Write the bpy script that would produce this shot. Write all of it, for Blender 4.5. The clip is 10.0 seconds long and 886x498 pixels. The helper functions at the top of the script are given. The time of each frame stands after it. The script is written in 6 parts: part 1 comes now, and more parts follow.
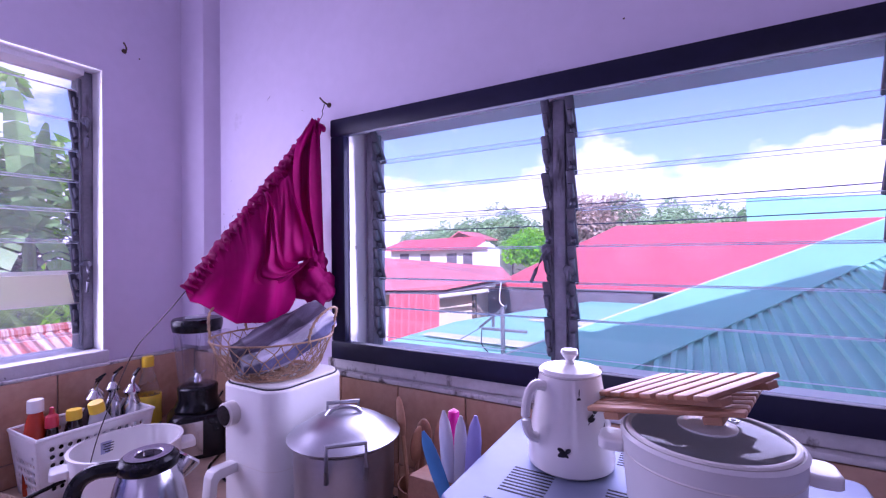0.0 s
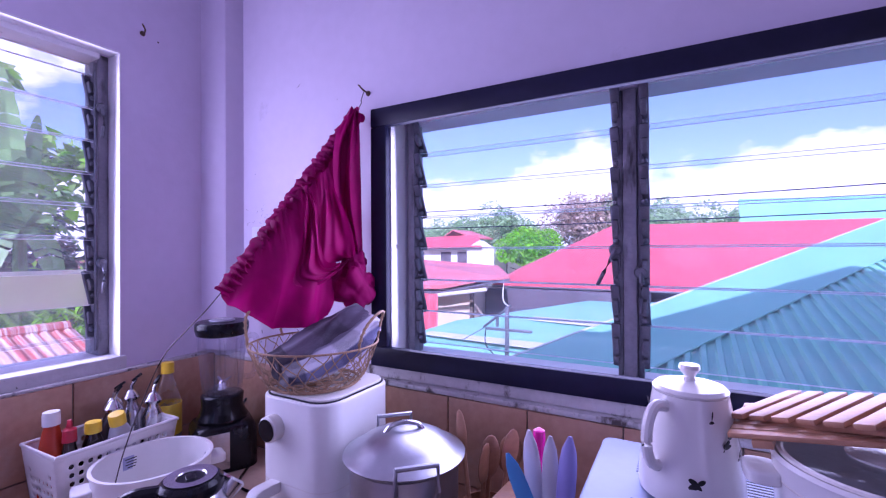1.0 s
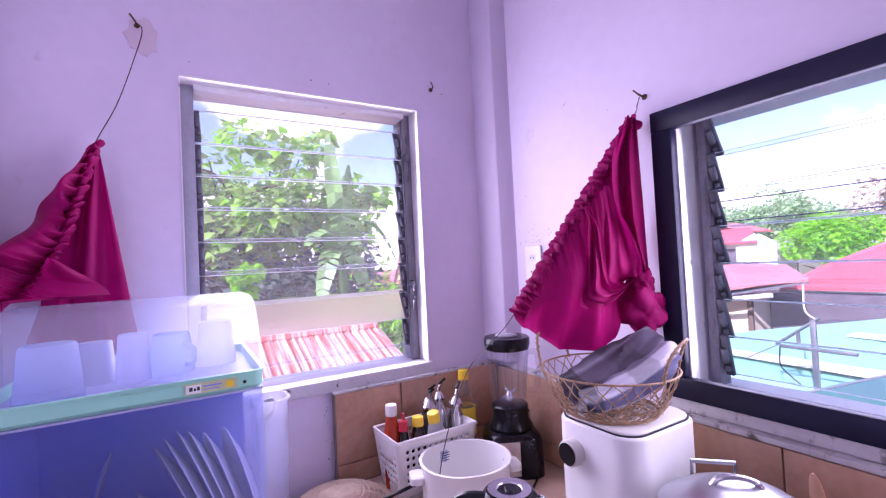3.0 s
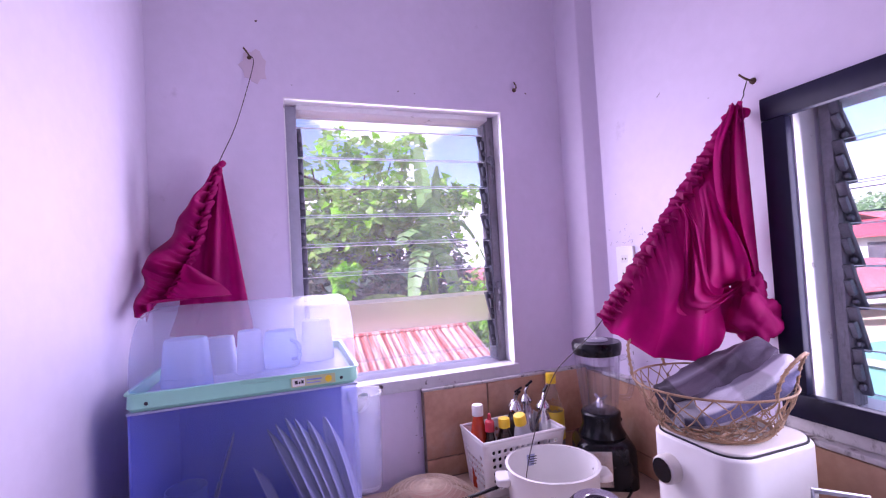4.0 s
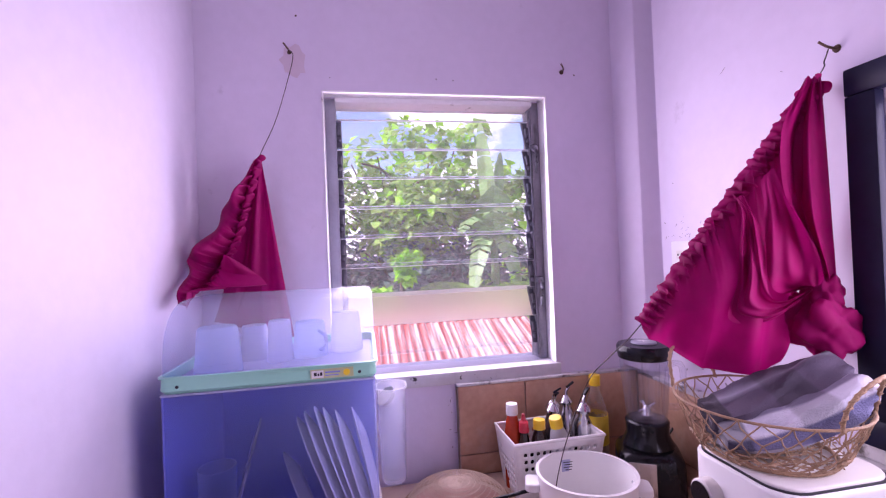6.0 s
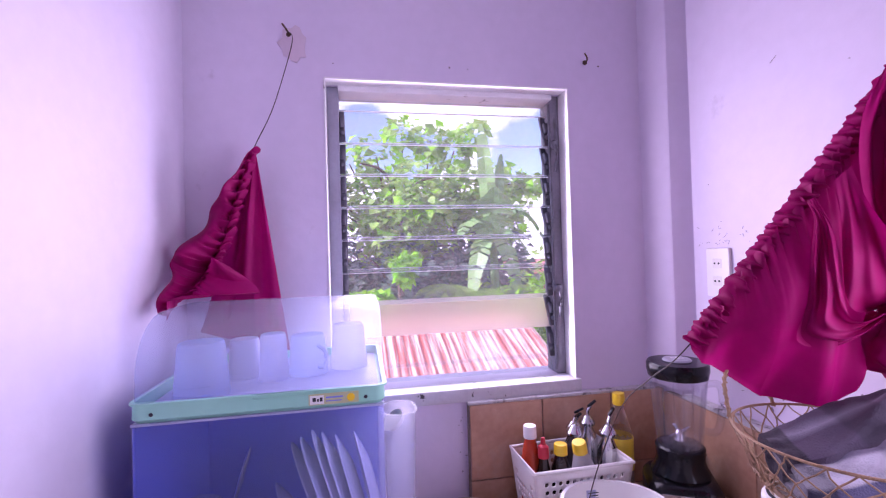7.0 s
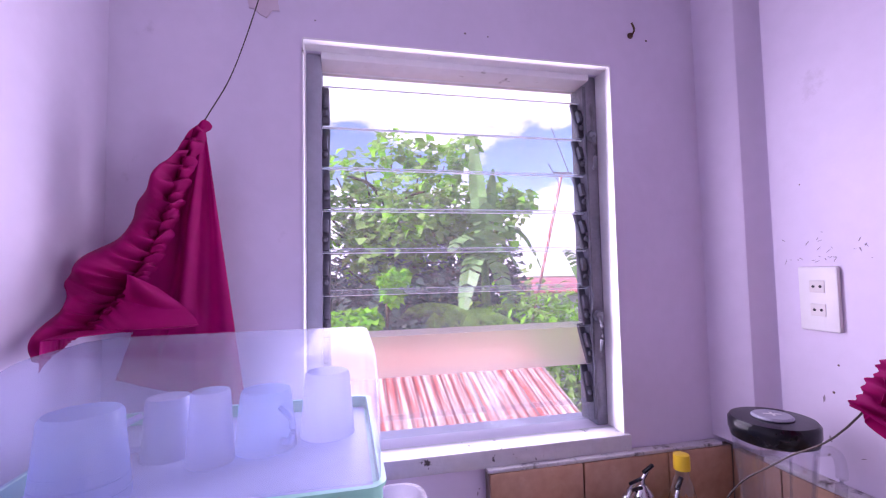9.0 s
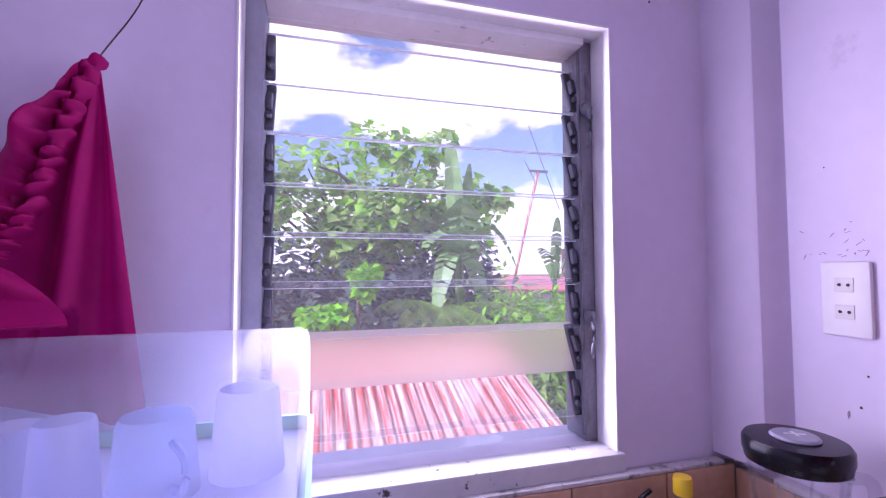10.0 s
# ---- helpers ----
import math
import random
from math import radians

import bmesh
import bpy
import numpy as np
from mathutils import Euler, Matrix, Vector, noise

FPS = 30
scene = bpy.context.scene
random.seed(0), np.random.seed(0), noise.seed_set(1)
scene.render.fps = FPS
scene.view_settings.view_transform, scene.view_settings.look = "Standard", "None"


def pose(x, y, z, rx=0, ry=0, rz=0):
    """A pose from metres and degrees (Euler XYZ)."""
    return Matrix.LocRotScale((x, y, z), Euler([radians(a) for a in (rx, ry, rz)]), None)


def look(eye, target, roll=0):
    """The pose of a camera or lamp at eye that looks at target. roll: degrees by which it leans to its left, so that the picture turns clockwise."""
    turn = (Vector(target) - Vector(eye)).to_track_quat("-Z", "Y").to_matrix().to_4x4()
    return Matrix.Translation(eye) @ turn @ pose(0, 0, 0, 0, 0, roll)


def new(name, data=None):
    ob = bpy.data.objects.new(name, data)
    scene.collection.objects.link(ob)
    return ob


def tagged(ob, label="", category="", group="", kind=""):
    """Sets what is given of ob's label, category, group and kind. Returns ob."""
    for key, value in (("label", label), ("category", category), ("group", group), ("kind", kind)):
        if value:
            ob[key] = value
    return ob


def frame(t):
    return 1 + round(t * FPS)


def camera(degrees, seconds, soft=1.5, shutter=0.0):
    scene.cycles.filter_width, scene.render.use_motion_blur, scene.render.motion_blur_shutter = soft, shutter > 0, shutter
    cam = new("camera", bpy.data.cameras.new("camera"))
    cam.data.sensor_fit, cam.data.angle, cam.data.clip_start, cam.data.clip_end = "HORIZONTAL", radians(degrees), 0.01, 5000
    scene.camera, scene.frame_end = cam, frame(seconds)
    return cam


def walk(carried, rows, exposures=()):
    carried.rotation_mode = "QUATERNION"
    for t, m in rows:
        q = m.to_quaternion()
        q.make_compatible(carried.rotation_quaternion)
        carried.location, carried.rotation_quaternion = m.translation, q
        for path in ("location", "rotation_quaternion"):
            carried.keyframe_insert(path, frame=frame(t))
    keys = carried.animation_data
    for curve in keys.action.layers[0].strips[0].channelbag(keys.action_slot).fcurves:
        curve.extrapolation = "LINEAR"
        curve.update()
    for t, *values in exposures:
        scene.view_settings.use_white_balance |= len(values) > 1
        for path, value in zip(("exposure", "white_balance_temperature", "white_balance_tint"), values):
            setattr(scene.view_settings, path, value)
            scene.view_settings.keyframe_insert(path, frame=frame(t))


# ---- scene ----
cam = camera(90.78, 10.0, soft=1.2)
# seconds, x, y, z, pitch, roll, yaw
PATH = [
    (0.0, 1.4419, -0.8618, 1.4008, 0.44, 0.58, 29.84),
    (0.5, 1.3538, -0.8536, 1.4034, 0.32, 0.08, 28.55),
    (1.0, 1.2871, -0.8623, 1.4048, 0.23, 0.29, 28.87),
    (1.5, 1.2154, -0.8705, 1.4057, 0.49, 0.71, 33.21),
    (2.0, 1.1793, -0.8934, 1.4179, 1.07, 1.48, 41.00),
    (2.5, 1.1914, -0.9100, 1.4275, 1.61, 2.09, 50.63),
    (3.0, 1.2107, -0.9161, 1.4451, 1.60, 2.87, 59.45),
    (4.5, 1.2351, -0.8963, 1.4609, 1.67, 3.25, 75.00),
    (5.0, 1.2423, -0.8594, 1.4663, 1.11, 3.28, 77.92),
    (6.5, 1.1767, -0.8153, 1.4729, 0.63, 2.16, 80.01),
    (7.0, 1.1054, -0.8370, 1.4800, 0.79, 1.62, 79.36),
    (7.5, 1.0264, -0.8542, 1.4860, 1.32, 1.22, 78.81),
    (8.0, 0.9552, -0.8650, 1.4915, 1.88, 0.99, 78.22),
    (8.5, 0.8989, -0.8604, 1.4871, 2.54, 1.03, 77.98),
    (9.0, 0.8361, -0.8383, 1.4815, 3.02, 1.14, 77.59),
    (9.5, 0.7631, -0.8065, 1.4824, 2.75, 0.75, 76.48),
    (10.0, 0.6953, -0.7954, 1.4698, 2.57, 0.22, 74.25),
]
walk(cam, [(t, pose(x, y, z, 90 + p, r, w)) for t, x, y, z, p, r, w in PATH],
     [(0.0, 0.50, 5350, 57), (1.5, 0.42, 5050, 55), (2.0, 0.46, 5250, 50), (2.5, 0.70, 5550, 44), (3.0, 1.04, 5850, 44), (4.5, 0.84, 5950, 48), (6.5, 0.88, 6300, 49),
      (7.5, 0.86, 5650, 49), (9.0, 0.70, 5950, 47), (10.0, 0.60, 5700, 47)])

# ---- world, sun, light ----
SUN = Vector((0.30, -0.76, 0.573)).normalized()
world = bpy.data.worlds.new("sky")
scene.world = world
world.use_nodes = True
wn, wl = world.node_tree.nodes, world.node_tree.links
wn.clear()
sky = wn.new("ShaderNodeTexSky")
sky.sky_type, sky.sun_disc = "NISHITA", False
sky.sun_elevation, sky.sun_rotation = math.asin(SUN.z), math.atan2(SUN.x, SUN.y)
sky_bg = wn.new("ShaderNodeBackground")
sky_bg.inputs["Strength"].default_value = 0.15
wl.new(sky.outputs[0], sky_bg.inputs["Color"])
cloud_bg = wn.new("ShaderNodeBackground")
cloud_bg.inputs["Color"].default_value = (1.0, 0.98, 1.0, 1)
cloud_bg.inputs["Strength"].default_value = 1.35
wco = wn.new("ShaderNodeTexCoord")
wmap = wn.new("ShaderNodeMapping")
wmap.inputs["Scale"].default_value = (2.0, 2.0, 3.4)
wmap.inputs["Location"].default_value = (0.35, 0.2, 0.1)
wl.new(wco.outputs["Generated"], wmap.inputs["Vector"])
cn = wn.new("ShaderNodeTexNoise")
cn.inputs["Scale"].default_value, cn.inputs["Detail"].default_value = 1.7, 9.0
cn.inputs["Roughness"].default_value = 0.56
wl.new(wmap.outputs[0], cn.inputs["Vector"])
sep = wn.new("ShaderNodeSeparateXYZ")
wl.new(wco.outputs["Generated"], sep.inputs[0])
low = wn.new("ShaderNodeValToRGB")          # a bank of cloud over the horizon, clear blue above it
for p, v in ((0.0, 0.80), (0.10, 0.70), (0.165, 0.54), (0.205, 0.32), (0.32, 0.32)):
    e = low.color_ramp.elements[0] if p == 0.0 else low.color_ramp.elements.new(p)
    e.color = (v, v, v, 1)
low.color_ramp.elements.remove(low.color_ramp.elements[-1])
wl.new(sep.outputs["Z"], low.inputs["Fac"])
cadd = wn.new("ShaderNodeMath")
puff = wn.new("ShaderNodeMapRange")         # stronger billows
puff.clamp = False
puff.inputs["To Min"].default_value, puff.inputs["To Max"].default_value = -0.35, 1.35
wl.new(cn.outputs["Fac"], puff.inputs["Value"])
wl.new(puff.outputs[0], cadd.inputs[0])
wl.new(low.outputs["Color"], cadd.inputs[1])
west = wn.new("ShaderNodeMapRange")         # high cloud in the west
west.inputs["From Min"].default_value, west.inputs["From Max"].default_value = -0.95, -0.45
west.inputs["To Min"].default_value, west.inputs["To Max"].default_value = 0.52, 0.0
wl.new(sep.outputs["X"], west.inputs["Value"])
high = wn.new("ShaderNodeMapRange")
high.inputs["From Min"].default_value, high.inputs["From Max"].default_value = 0.25, 0.34
wl.new(sep.outputs["Z"], high.inputs["Value"])
whigh = wn.new("ShaderNodeMath")
whigh.operation = "MULTIPLY"
wl.new(west.outputs[0], whigh.inputs[0])
wl.new(high.outputs[0], whigh.inputs[1])
cwest = wn.new("ShaderNodeMath")
wl.new(cadd.outputs[0], cwest.inputs[0])
wl.new(whigh.outputs[0], cwest.inputs[1])
cramp = wn.new("ShaderNodeValToRGB")
cshift = wn.new("ShaderNodeMath")
cshift.operation = "SUBTRACT"
cshift.inputs[1].default_value = 0.45
wl.new(cwest.outputs[0], cshift.inputs[0])
wl.new(cshift.outputs[0], cramp.inputs[0])
cramp.color_ramp.elements[0].position, cramp.color_ramp.elements[1].position = 0.50, 0.64
wmix = wn.new("ShaderNodeMixShader")
wl.new(cramp.outputs["Color"], wmix.inputs[0])
wl.new(sky_bg.outputs[0], wmix.inputs[1])
wl.new(cloud_bg.outputs[0], wmix.inputs[2])
wout = wn.new("ShaderNodeOutputWorld")
wl.new(wmix.outputs[0], wout.inputs["Surface"])

sun_data = bpy.data.lights.new("sun", "SUN")
sun_data.energy, sun_data.angle, sun_data.color = 5.0, radians(0.5), (1.0, 0.96, 0.9)
sun = new("sun", sun_data)
sun.matrix_world = look(SUN * 30, (0, 0, 0))


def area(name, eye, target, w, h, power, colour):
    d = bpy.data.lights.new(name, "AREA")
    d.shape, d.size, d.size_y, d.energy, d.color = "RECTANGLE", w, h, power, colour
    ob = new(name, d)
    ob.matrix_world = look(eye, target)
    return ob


# added fill lamp by the solid back wall; no doorway stands there
area("added_back_fill", (2.45, -3.16, 1.30), (0.75, -0.2, 1.35), 1.2, 2.0, 5.2, (0.93, 0.90, 1.0))
# skylight through the two windows
area("north_window_daylight", (1.19, 0.026, 1.44), (1.19, -1.0, 1.42), 1.02, 0.50, 5.0, (0.93, 0.92, 1.0))
area("west_window_daylight", (-0.027, -0.59, 1.53), (1.0, -0.59, 1.50), 0.60, 0.75, 4.4, (0.95, 0.92, 1.0))


# ---- materials ----
def mat(name, colour, rough=0.5, metal=0.0, vary=0.12, scale=8.0, bump=0.0, bump_scale=60.0, coat=0.0,
        tint=None, island=False, spec=0.5, transmission=0.0, alpha=1.0, sheen=0.0, per_object=0.0, obj=True):
    """A plain material: a base colour with broad and fine variation, and a fine relief."""
    m = bpy.data.materials.new(name)
    m.use_nodes = True
    n, l = m.node_tree.nodes, m.node_tree.links
    b = n["Principled BSDF"]
    b.inputs["Roughness"].default_value, b.inputs["Metallic"].default_value = rough, metal
    b.inputs["Coat Weight"].default_value = coat
    b.inputs["Specular IOR Level"].default_value = spec
    b.inputs["Transmission Weight"].default_value = transmission
    b.inputs["Alpha"].default_value = alpha
    b.inputs["Sheen Weight"].default_value = sheen
    co = n.new("ShaderNodeTexCoord")
    src = co.outputs["Object"]
    a, c = n.new("ShaderNodeTexNoise"), n.new("ShaderNodeTexNoise")
    a.inputs["Scale"].default_value, a.inputs["Detail"].default_value = scale, 5
    c.inputs["Scale"].default_value, c.inputs["Detail"].default_value = scale * 9, 4
    l.new(src, a.inputs["Vector"]), l.new(src, c.inputs["Vector"])
    add = n.new("ShaderNodeMix")
    add.inputs[0].default_value = 0.35
    l.new(a.outputs["Fac"], add.inputs[2]), l.new(c.outputs["Fac"], add.inputs[3])
    fac = add.outputs[0]
    ramp = n.new("ShaderNodeValToRGB")
    e = ramp.color_ramp.elements
    e[0].position, e[1].position = 0.32, 0.68
    dark = tuple(x * (1 - vary) for x in (tint or colour))
    light = tuple(min(1, x * (1 + vary)) for x in colour)
    e[0].color, e[1].color = (*dark, 1), (*light, 1)
    l.new(fac, ramp.inputs[0])
    col = ramp.outputs["Color"]
    if island or per_object:
        hs = n.new("ShaderNodeHueSaturation")
        rnd = n.new("ShaderNodeNewGeometry").outputs["Random Per Island"] if island else n.new("ShaderNodeObjectInfo").outputs["Random"]
        mr = n.new("ShaderNodeMapRange")
        k = per_object or 0.35
        mr.inputs["To Min"].default_value, mr.inputs["To Max"].default_value = 1 - k, 1 + k
        l.new(rnd, mr.inputs["Value"]), l.new(mr.outputs[0], hs.inputs["Value"]), l.new(col, hs.inputs["Color"])
        col = hs.outputs["Color"]
    l.new(col, b.inputs["Base Color"])
    if bump:
        bn, bt = n.new("ShaderNodeBump"), n.new("ShaderNodeTexNoise")
        bt.inputs["Scale"].default_value, bt.inputs["Detail"].default_value = bump_scale, 5
        bn.inputs["Strength"].default_value, bn.inputs["Distance"].default_value = bump, 0.004
        l.new(src, bt.inputs["Vector"]), l.new(bt.outputs["Fac"], bn.inputs["Height"]), l.new(bn.outputs[0], b.inputs["Normal"])
    rr = n.new("ShaderNodeMapRange")
    rr.inputs["To Min"].default_value, rr.inputs["To Max"].default_value = max(0.02, rough - 0.08), min(1, rough + 0.08)
    l.new(a.outputs["Fac"], rr.inputs["Value"]), l.new(rr.outputs[0], b.inputs["Roughness"])
    return m


def spotted(m, colour, scale, low, high, stretch=(1, 1, 1), rough=None, wave=None):
    """Lays stains or chips with a shape of their own over a material."""
    n, l = m.node_tree.nodes, m.node_tree.links
    b = n["Principled BSDF"]
    old = b.inputs["Base Color"].links[0].from_socket
    co, mp, t, r, mx = (n.new("ShaderNodeTexCoord"), n.new("ShaderNodeMapping"), n.new("ShaderNodeTexNoise"),
                        n.new("ShaderNodeValToRGB"), n.new("ShaderNodeMix"))
    mx.data_type = "RGBA"
    mp.inputs["Scale"].default_value = stretch
    t.inputs["Scale"].default_value, t.inputs["Detail"].default_value, t.inputs["Roughness"].default_value = scale, 8, 0.62
    r.color_ramp.elements[0].position, r.color_ramp.elements[1].position = low, high
    l.new(co.outputs["Object"], mp.inputs[0]), l.new(mp.outputs[0], t.inputs["Vector"]), l.new(t.outputs["Fac"], r.inputs[0])
    l.new(r.outputs["Color"], mx.inputs["Factor"]), l.new(old, mx.inputs["A"])
    mx.inputs["B"].default_value = (*colour, 1)
    l.new(mx.outputs["Result"], b.inputs["Base Color"])
    return m


def glass_mat(name, colour=(0.95, 0.97, 1.0), rough=0.02, dirt=0.06, frost=0.0):
    """A thin pane: mostly clear, a little gloss, a film of dust."""
    m = bpy.data.materials.new(name)
    m.use_nodes = True
    n, l = m.node_tree.nodes, m.node_tree.links
    n.clear()
    out = n.new("ShaderNodeOutputMaterial")
    tr, gl, df, m1, m2 = (n.new("ShaderNodeBsdfTransparent"), n.new("ShaderNodeBsdfGlossy"), n.new("ShaderNodeBsdfTranslucent"),
                          n.new("ShaderNodeMixShader"), n.new("ShaderNodeMixShader"))
    tr.inputs[0].default_value = (*colour, 1)
    gl.inputs["Roughness"].default_value = rough
    df.inputs[0].default_value = (0.85, 0.85, 0.88, 1)
    lw, lr = n.new("ShaderNodeLayerWeight"), n.new("ShaderNodeMapRange")
    lw.inputs["Blend"].default_value = 0.2
    lr.inputs["To Min"].default_value, lr.inputs["To Max"].default_value = 0.02, 0.30
    l.new(lw.outputs["Facing"], lr.inputs["Value"])
    l.new(lr.outputs[0], m1.inputs[0]), l.new(tr.outputs[0], m1.inputs[1]), l.new(gl.outputs[0], m1.inputs[2])
    co, t, r = n.new("ShaderNodeTexCoord"), n.new("ShaderNodeTexNoise"), n.new("ShaderNodeMapRange")
    t.inputs["Scale"].default_value, t.inputs["Detail"].default_value = 9, 6
    r.inputs["To Min"].default_value, r.inputs["To Max"].default_value = dirt * 0.3 + frost, dirt * 1.7 + frost
    l.new(co.outputs["Object"], t.inputs["Vector"]), l.new(t.outputs["Fac"], r.inputs["Value"])
    l.new(r.outputs[0], m2.inputs[0]), l.new(m1.outputs[0], m2.inputs[1]), l.new(df.outputs[0], m2.inputs[2])
    l.new(m2.outputs[0], out.inputs["Surface"])
    return m


def leaf_mat(name, colour, glow=0.45, rough=0.35):
    """A leaf: gloss above, light through it."""
    m = mat(name, colour, rough, vary=0.25, scale=3, island=True)
    n, l = m.node_tree.nodes, m.node_tree.links
    b = n["Principled BSDF"]
    tl, mx = n.new("ShaderNodeBsdfTranslucent"), n.new("ShaderNodeMixShader")
    mx.inputs[0].default_value = glow
    l.new(b.inputs["Base Color"].links[0].from_socket, tl.inputs[0])
    l.new(b.outputs[0], mx.inputs[1]), l.new(tl.outputs[0], mx.inputs[2])
    l.new(mx.outputs[0], n["Material Output"].inputs["Surface"])
    return m


WALL = mat("wall_paint", (0.73, 0.66, 0.79), 0.55, vary=0.05, scale=3.5, bump=0.22, bump_scale=28)
WALL = spotted(WALL, (0.52, 0.45, 0.54), 7, 0.68, 0.80)
REVEAL = spotted(mat("reveal_paint", (0.84, 0.83, 0.83), 0.5, vary=0.06, scale=6, bump=0.35, bump_scale=40), (0.30, 0.27, 0.25), 26, 0.66, 0.72)
SILL = spotted(mat("sill_paint", (0.62, 0.61, 0.63), 0.55, vary=0.10, scale=6, bump=0.5, bump_scale=50), (0.06, 0.05, 0.05), 34, 0.65, 0.69)
LEDGE = spotted(mat("ledge_plaster", (0.60, 0.58, 0.58), 0.7, vary=0.14, scale=9, bump=0.6, bump_scale=70), (0.10, 0.08, 0.07), 22, 0.56, 0.66, (1, 1, 0.6))
NAVY = mat("navy_paint", (0.012, 0.012, 0.035), 0.42, vary=0.3, scale=5, bump=0.12, bump_scale=30, spec=0.25)
OLDWOOD = spotted(mat("grey_wood_paint", (0.26, 0.25, 0.29), 0.6, vary=0.25, scale=12, bump=0.6, bump_scale=50), (0.05, 0.045, 0.05), 30, 0.55, 0.68, (1, 1, 0.2))
JAMB = spotted(mat("jamb_paint", (0.36, 0.36, 0.44), 0.5, vary=0.12, scale=9, bump=0.3, bump_scale=40), (0.12, 0.11, 0.13), 24, 0.62, 0.70, (1, 1, 0.3))
CLIP = mat("dark_aluminium", (0.17, 0.17, 0.20), 0.45, 0.6, vary=0.3, scale=30, bump=0.3)
TILE = spotted(mat("terracotta_tile", (0.55, 0.34, 0.22), 0.32, vary=0.13, scale=7, tint=(0.50, 0.28, 0.17), bump=0.12, bump_scale=30, per_object=0.07), (0.62, 0.45, 0.33), 11, 0.55, 0.75)
GROUT = mat("grout", (0.30, 0.24, 0.20), 0.85, vary=0.2, scale=30, bump=0.5)
COUNTER = spotted(mat("counter_tile", (0.58, 0.42, 0.31), 0.3, vary=0.12, scale=8, bump=0.1), (0.42, 0.27, 0.18), 14, 0.55, 0.75)
FLOOR = mat("floor_concrete", (0.34, 0.30, 0.28), 0.5, vary=0.15, scale=4, bump=0.2)
CEIL = mat("ceiling_paint", (0.80, 0.79, 0.80), 0.7, vary=0.03, scale=2, bump=0.1)
PANE = glass_mat("clear_glass", dirt=0.05)
# dust film raised to imitate the glare whitening the west view
PANE_WEST = glass_mat("dusty_glare_glass", dirt=0.105)
PANE_FROST = bpy.data.materials.new("frosted_glass")
PANE_FROST.use_nodes = True
_n, _l = PANE_FROST.node_tree.nodes, PANE_FROST.node_tree.links
_r, _t, _m = _n.new("ShaderNodeBsdfRefraction"), _n.new("ShaderNodeBsdfTranslucent"), _n.new("ShaderNodeMixShader")
_r.inputs["Color"].default_value, _r.inputs["Roughness"].default_value, _r.inputs["IOR"].default_value = (1, 0.97, 0.95, 1), 0.5, 1.12
_t.inputs["Color"].default_value = (0.98, 0.93, 0.87, 1)
_m.inputs[0].default_value = 0.35
_l.new(_r.outputs[0], _m.inputs[1]), _l.new(_t.outputs[0], _m.inputs[2]), _l.new(_m.outputs[0], _n["Material Output"].inputs["Surface"])
TEAL = mat("teal_roof", (0.23, 0.56, 0.45), 0.45, vary=0.08, scale=1.5, bump=0.1)
TEAL_PALE = mat("pale_roof_metal", (0.62, 0.62, 0.55), 0.5, vary=0.1, scale=1.5)
RED = mat("red_roof", (0.66, 0.10, 0.12), 0.5, vary=0.10, scale=0.8, bump=0.1)
RED_PALE = mat("red_roof_faded", (0.62, 0.17, 0.18), 0.5, vary=0.12, scale=1.0, bump=0.1)
RUST = spotted(spotted(mat("rusted_sheet", (0.66, 0.55, 0.49), 0.55, 0.0, vary=0.15, scale=3, bump=0.3), (0.46, 0.09, 0.07), 2.0, 0.40, 0.56, (0.45, 17, 1)), (0.36, 0.09, 0.06), 5, 0.57, 0.66, (0.5, 11, 1))
CREAM = mat("cream_wall", (0.70, 0.60, 0.45), 0.7, vary=0.1, scale=2)
WHITEWALL = mat("white_outside_wall", (0.75, 0.73, 0.70), 0.7, vary=0.1, scale=2)
# dark colour stands in for shade under eaves and in openings
DARK_SHADE = mat("dark_outside_shade", (0.12, 0.10, 0.12), 0.8, vary=0.3, scale=3)
GROUND = mat("earth_and_grass", (0.13, 0.14, 0.06), 0.9, vary=0.4, scale=0.6, tint=(0.16, 0.12, 0.07))
STEEL_OUT = mat("galvanised_pipe", (0.25, 0.25, 0.27), 0.45, 0.8, vary=0.2, scale=10)
LEAF = leaf_mat("broad_leaf", (0.33, 0.54, 0.12), 0.5, 0.3)
# darker copy of the leaf; its colour holds the shade inside the foliage
LEAF_SHADE = leaf_mat("shade_leaf", (0.13, 0.19, 0.15), 0.4, 0.3)
LEAF_LIME = leaf_mat("lime_leaf", (0.30, 0.70, 0.03), 0.55)
LEAF_BANANA = leaf_mat("banana_leaf", (0.22, 0.40, 0.13), 0.4, 0.45)
# both skyline leaf colours are paled to carry distance haze
LEAF_FAR = leaf_mat("hazy_far_foliage", (0.42, 0.60, 0.32), 0.5, 0.7)
LEAF_BROWN = leaf_mat("hazy_brown_foliage", (0.62, 0.50, 0.40), 0.5, 0.7)
GLASS_EDGE = leaf_mat("glass_edge", (0.84, 0.90, 0.96), 0.6, 0.2)
BARK = mat("bark", (0.14, 0.10, 0.07), 0.9, vary=0.4, scale=9, bump=1.0, bump_scale=25)


# ---- mesh helpers ----
def box(bm, x0, y0, z0, x1, y1, z1, bevel=0.0, segs=2):
    r = bmesh.ops.create_cube(bm, size=1.0, matrix=Matrix.Translation(((x0 + x1) / 2, (y0 + y1) / 2, (z0 + z1) / 2))
                              @ Matrix.Diagonal((abs(x1 - x0), abs(y1 - y0), abs(z1 - z0), 1)))
    if bevel:
        es = {e for v in r["verts"] for e in v.link_edges}
        bmesh.ops.bevel(bm, geom=list(es), offset=bevel, segments=segs, profile=0.5, affect="EDGES")
    return r["verts"]


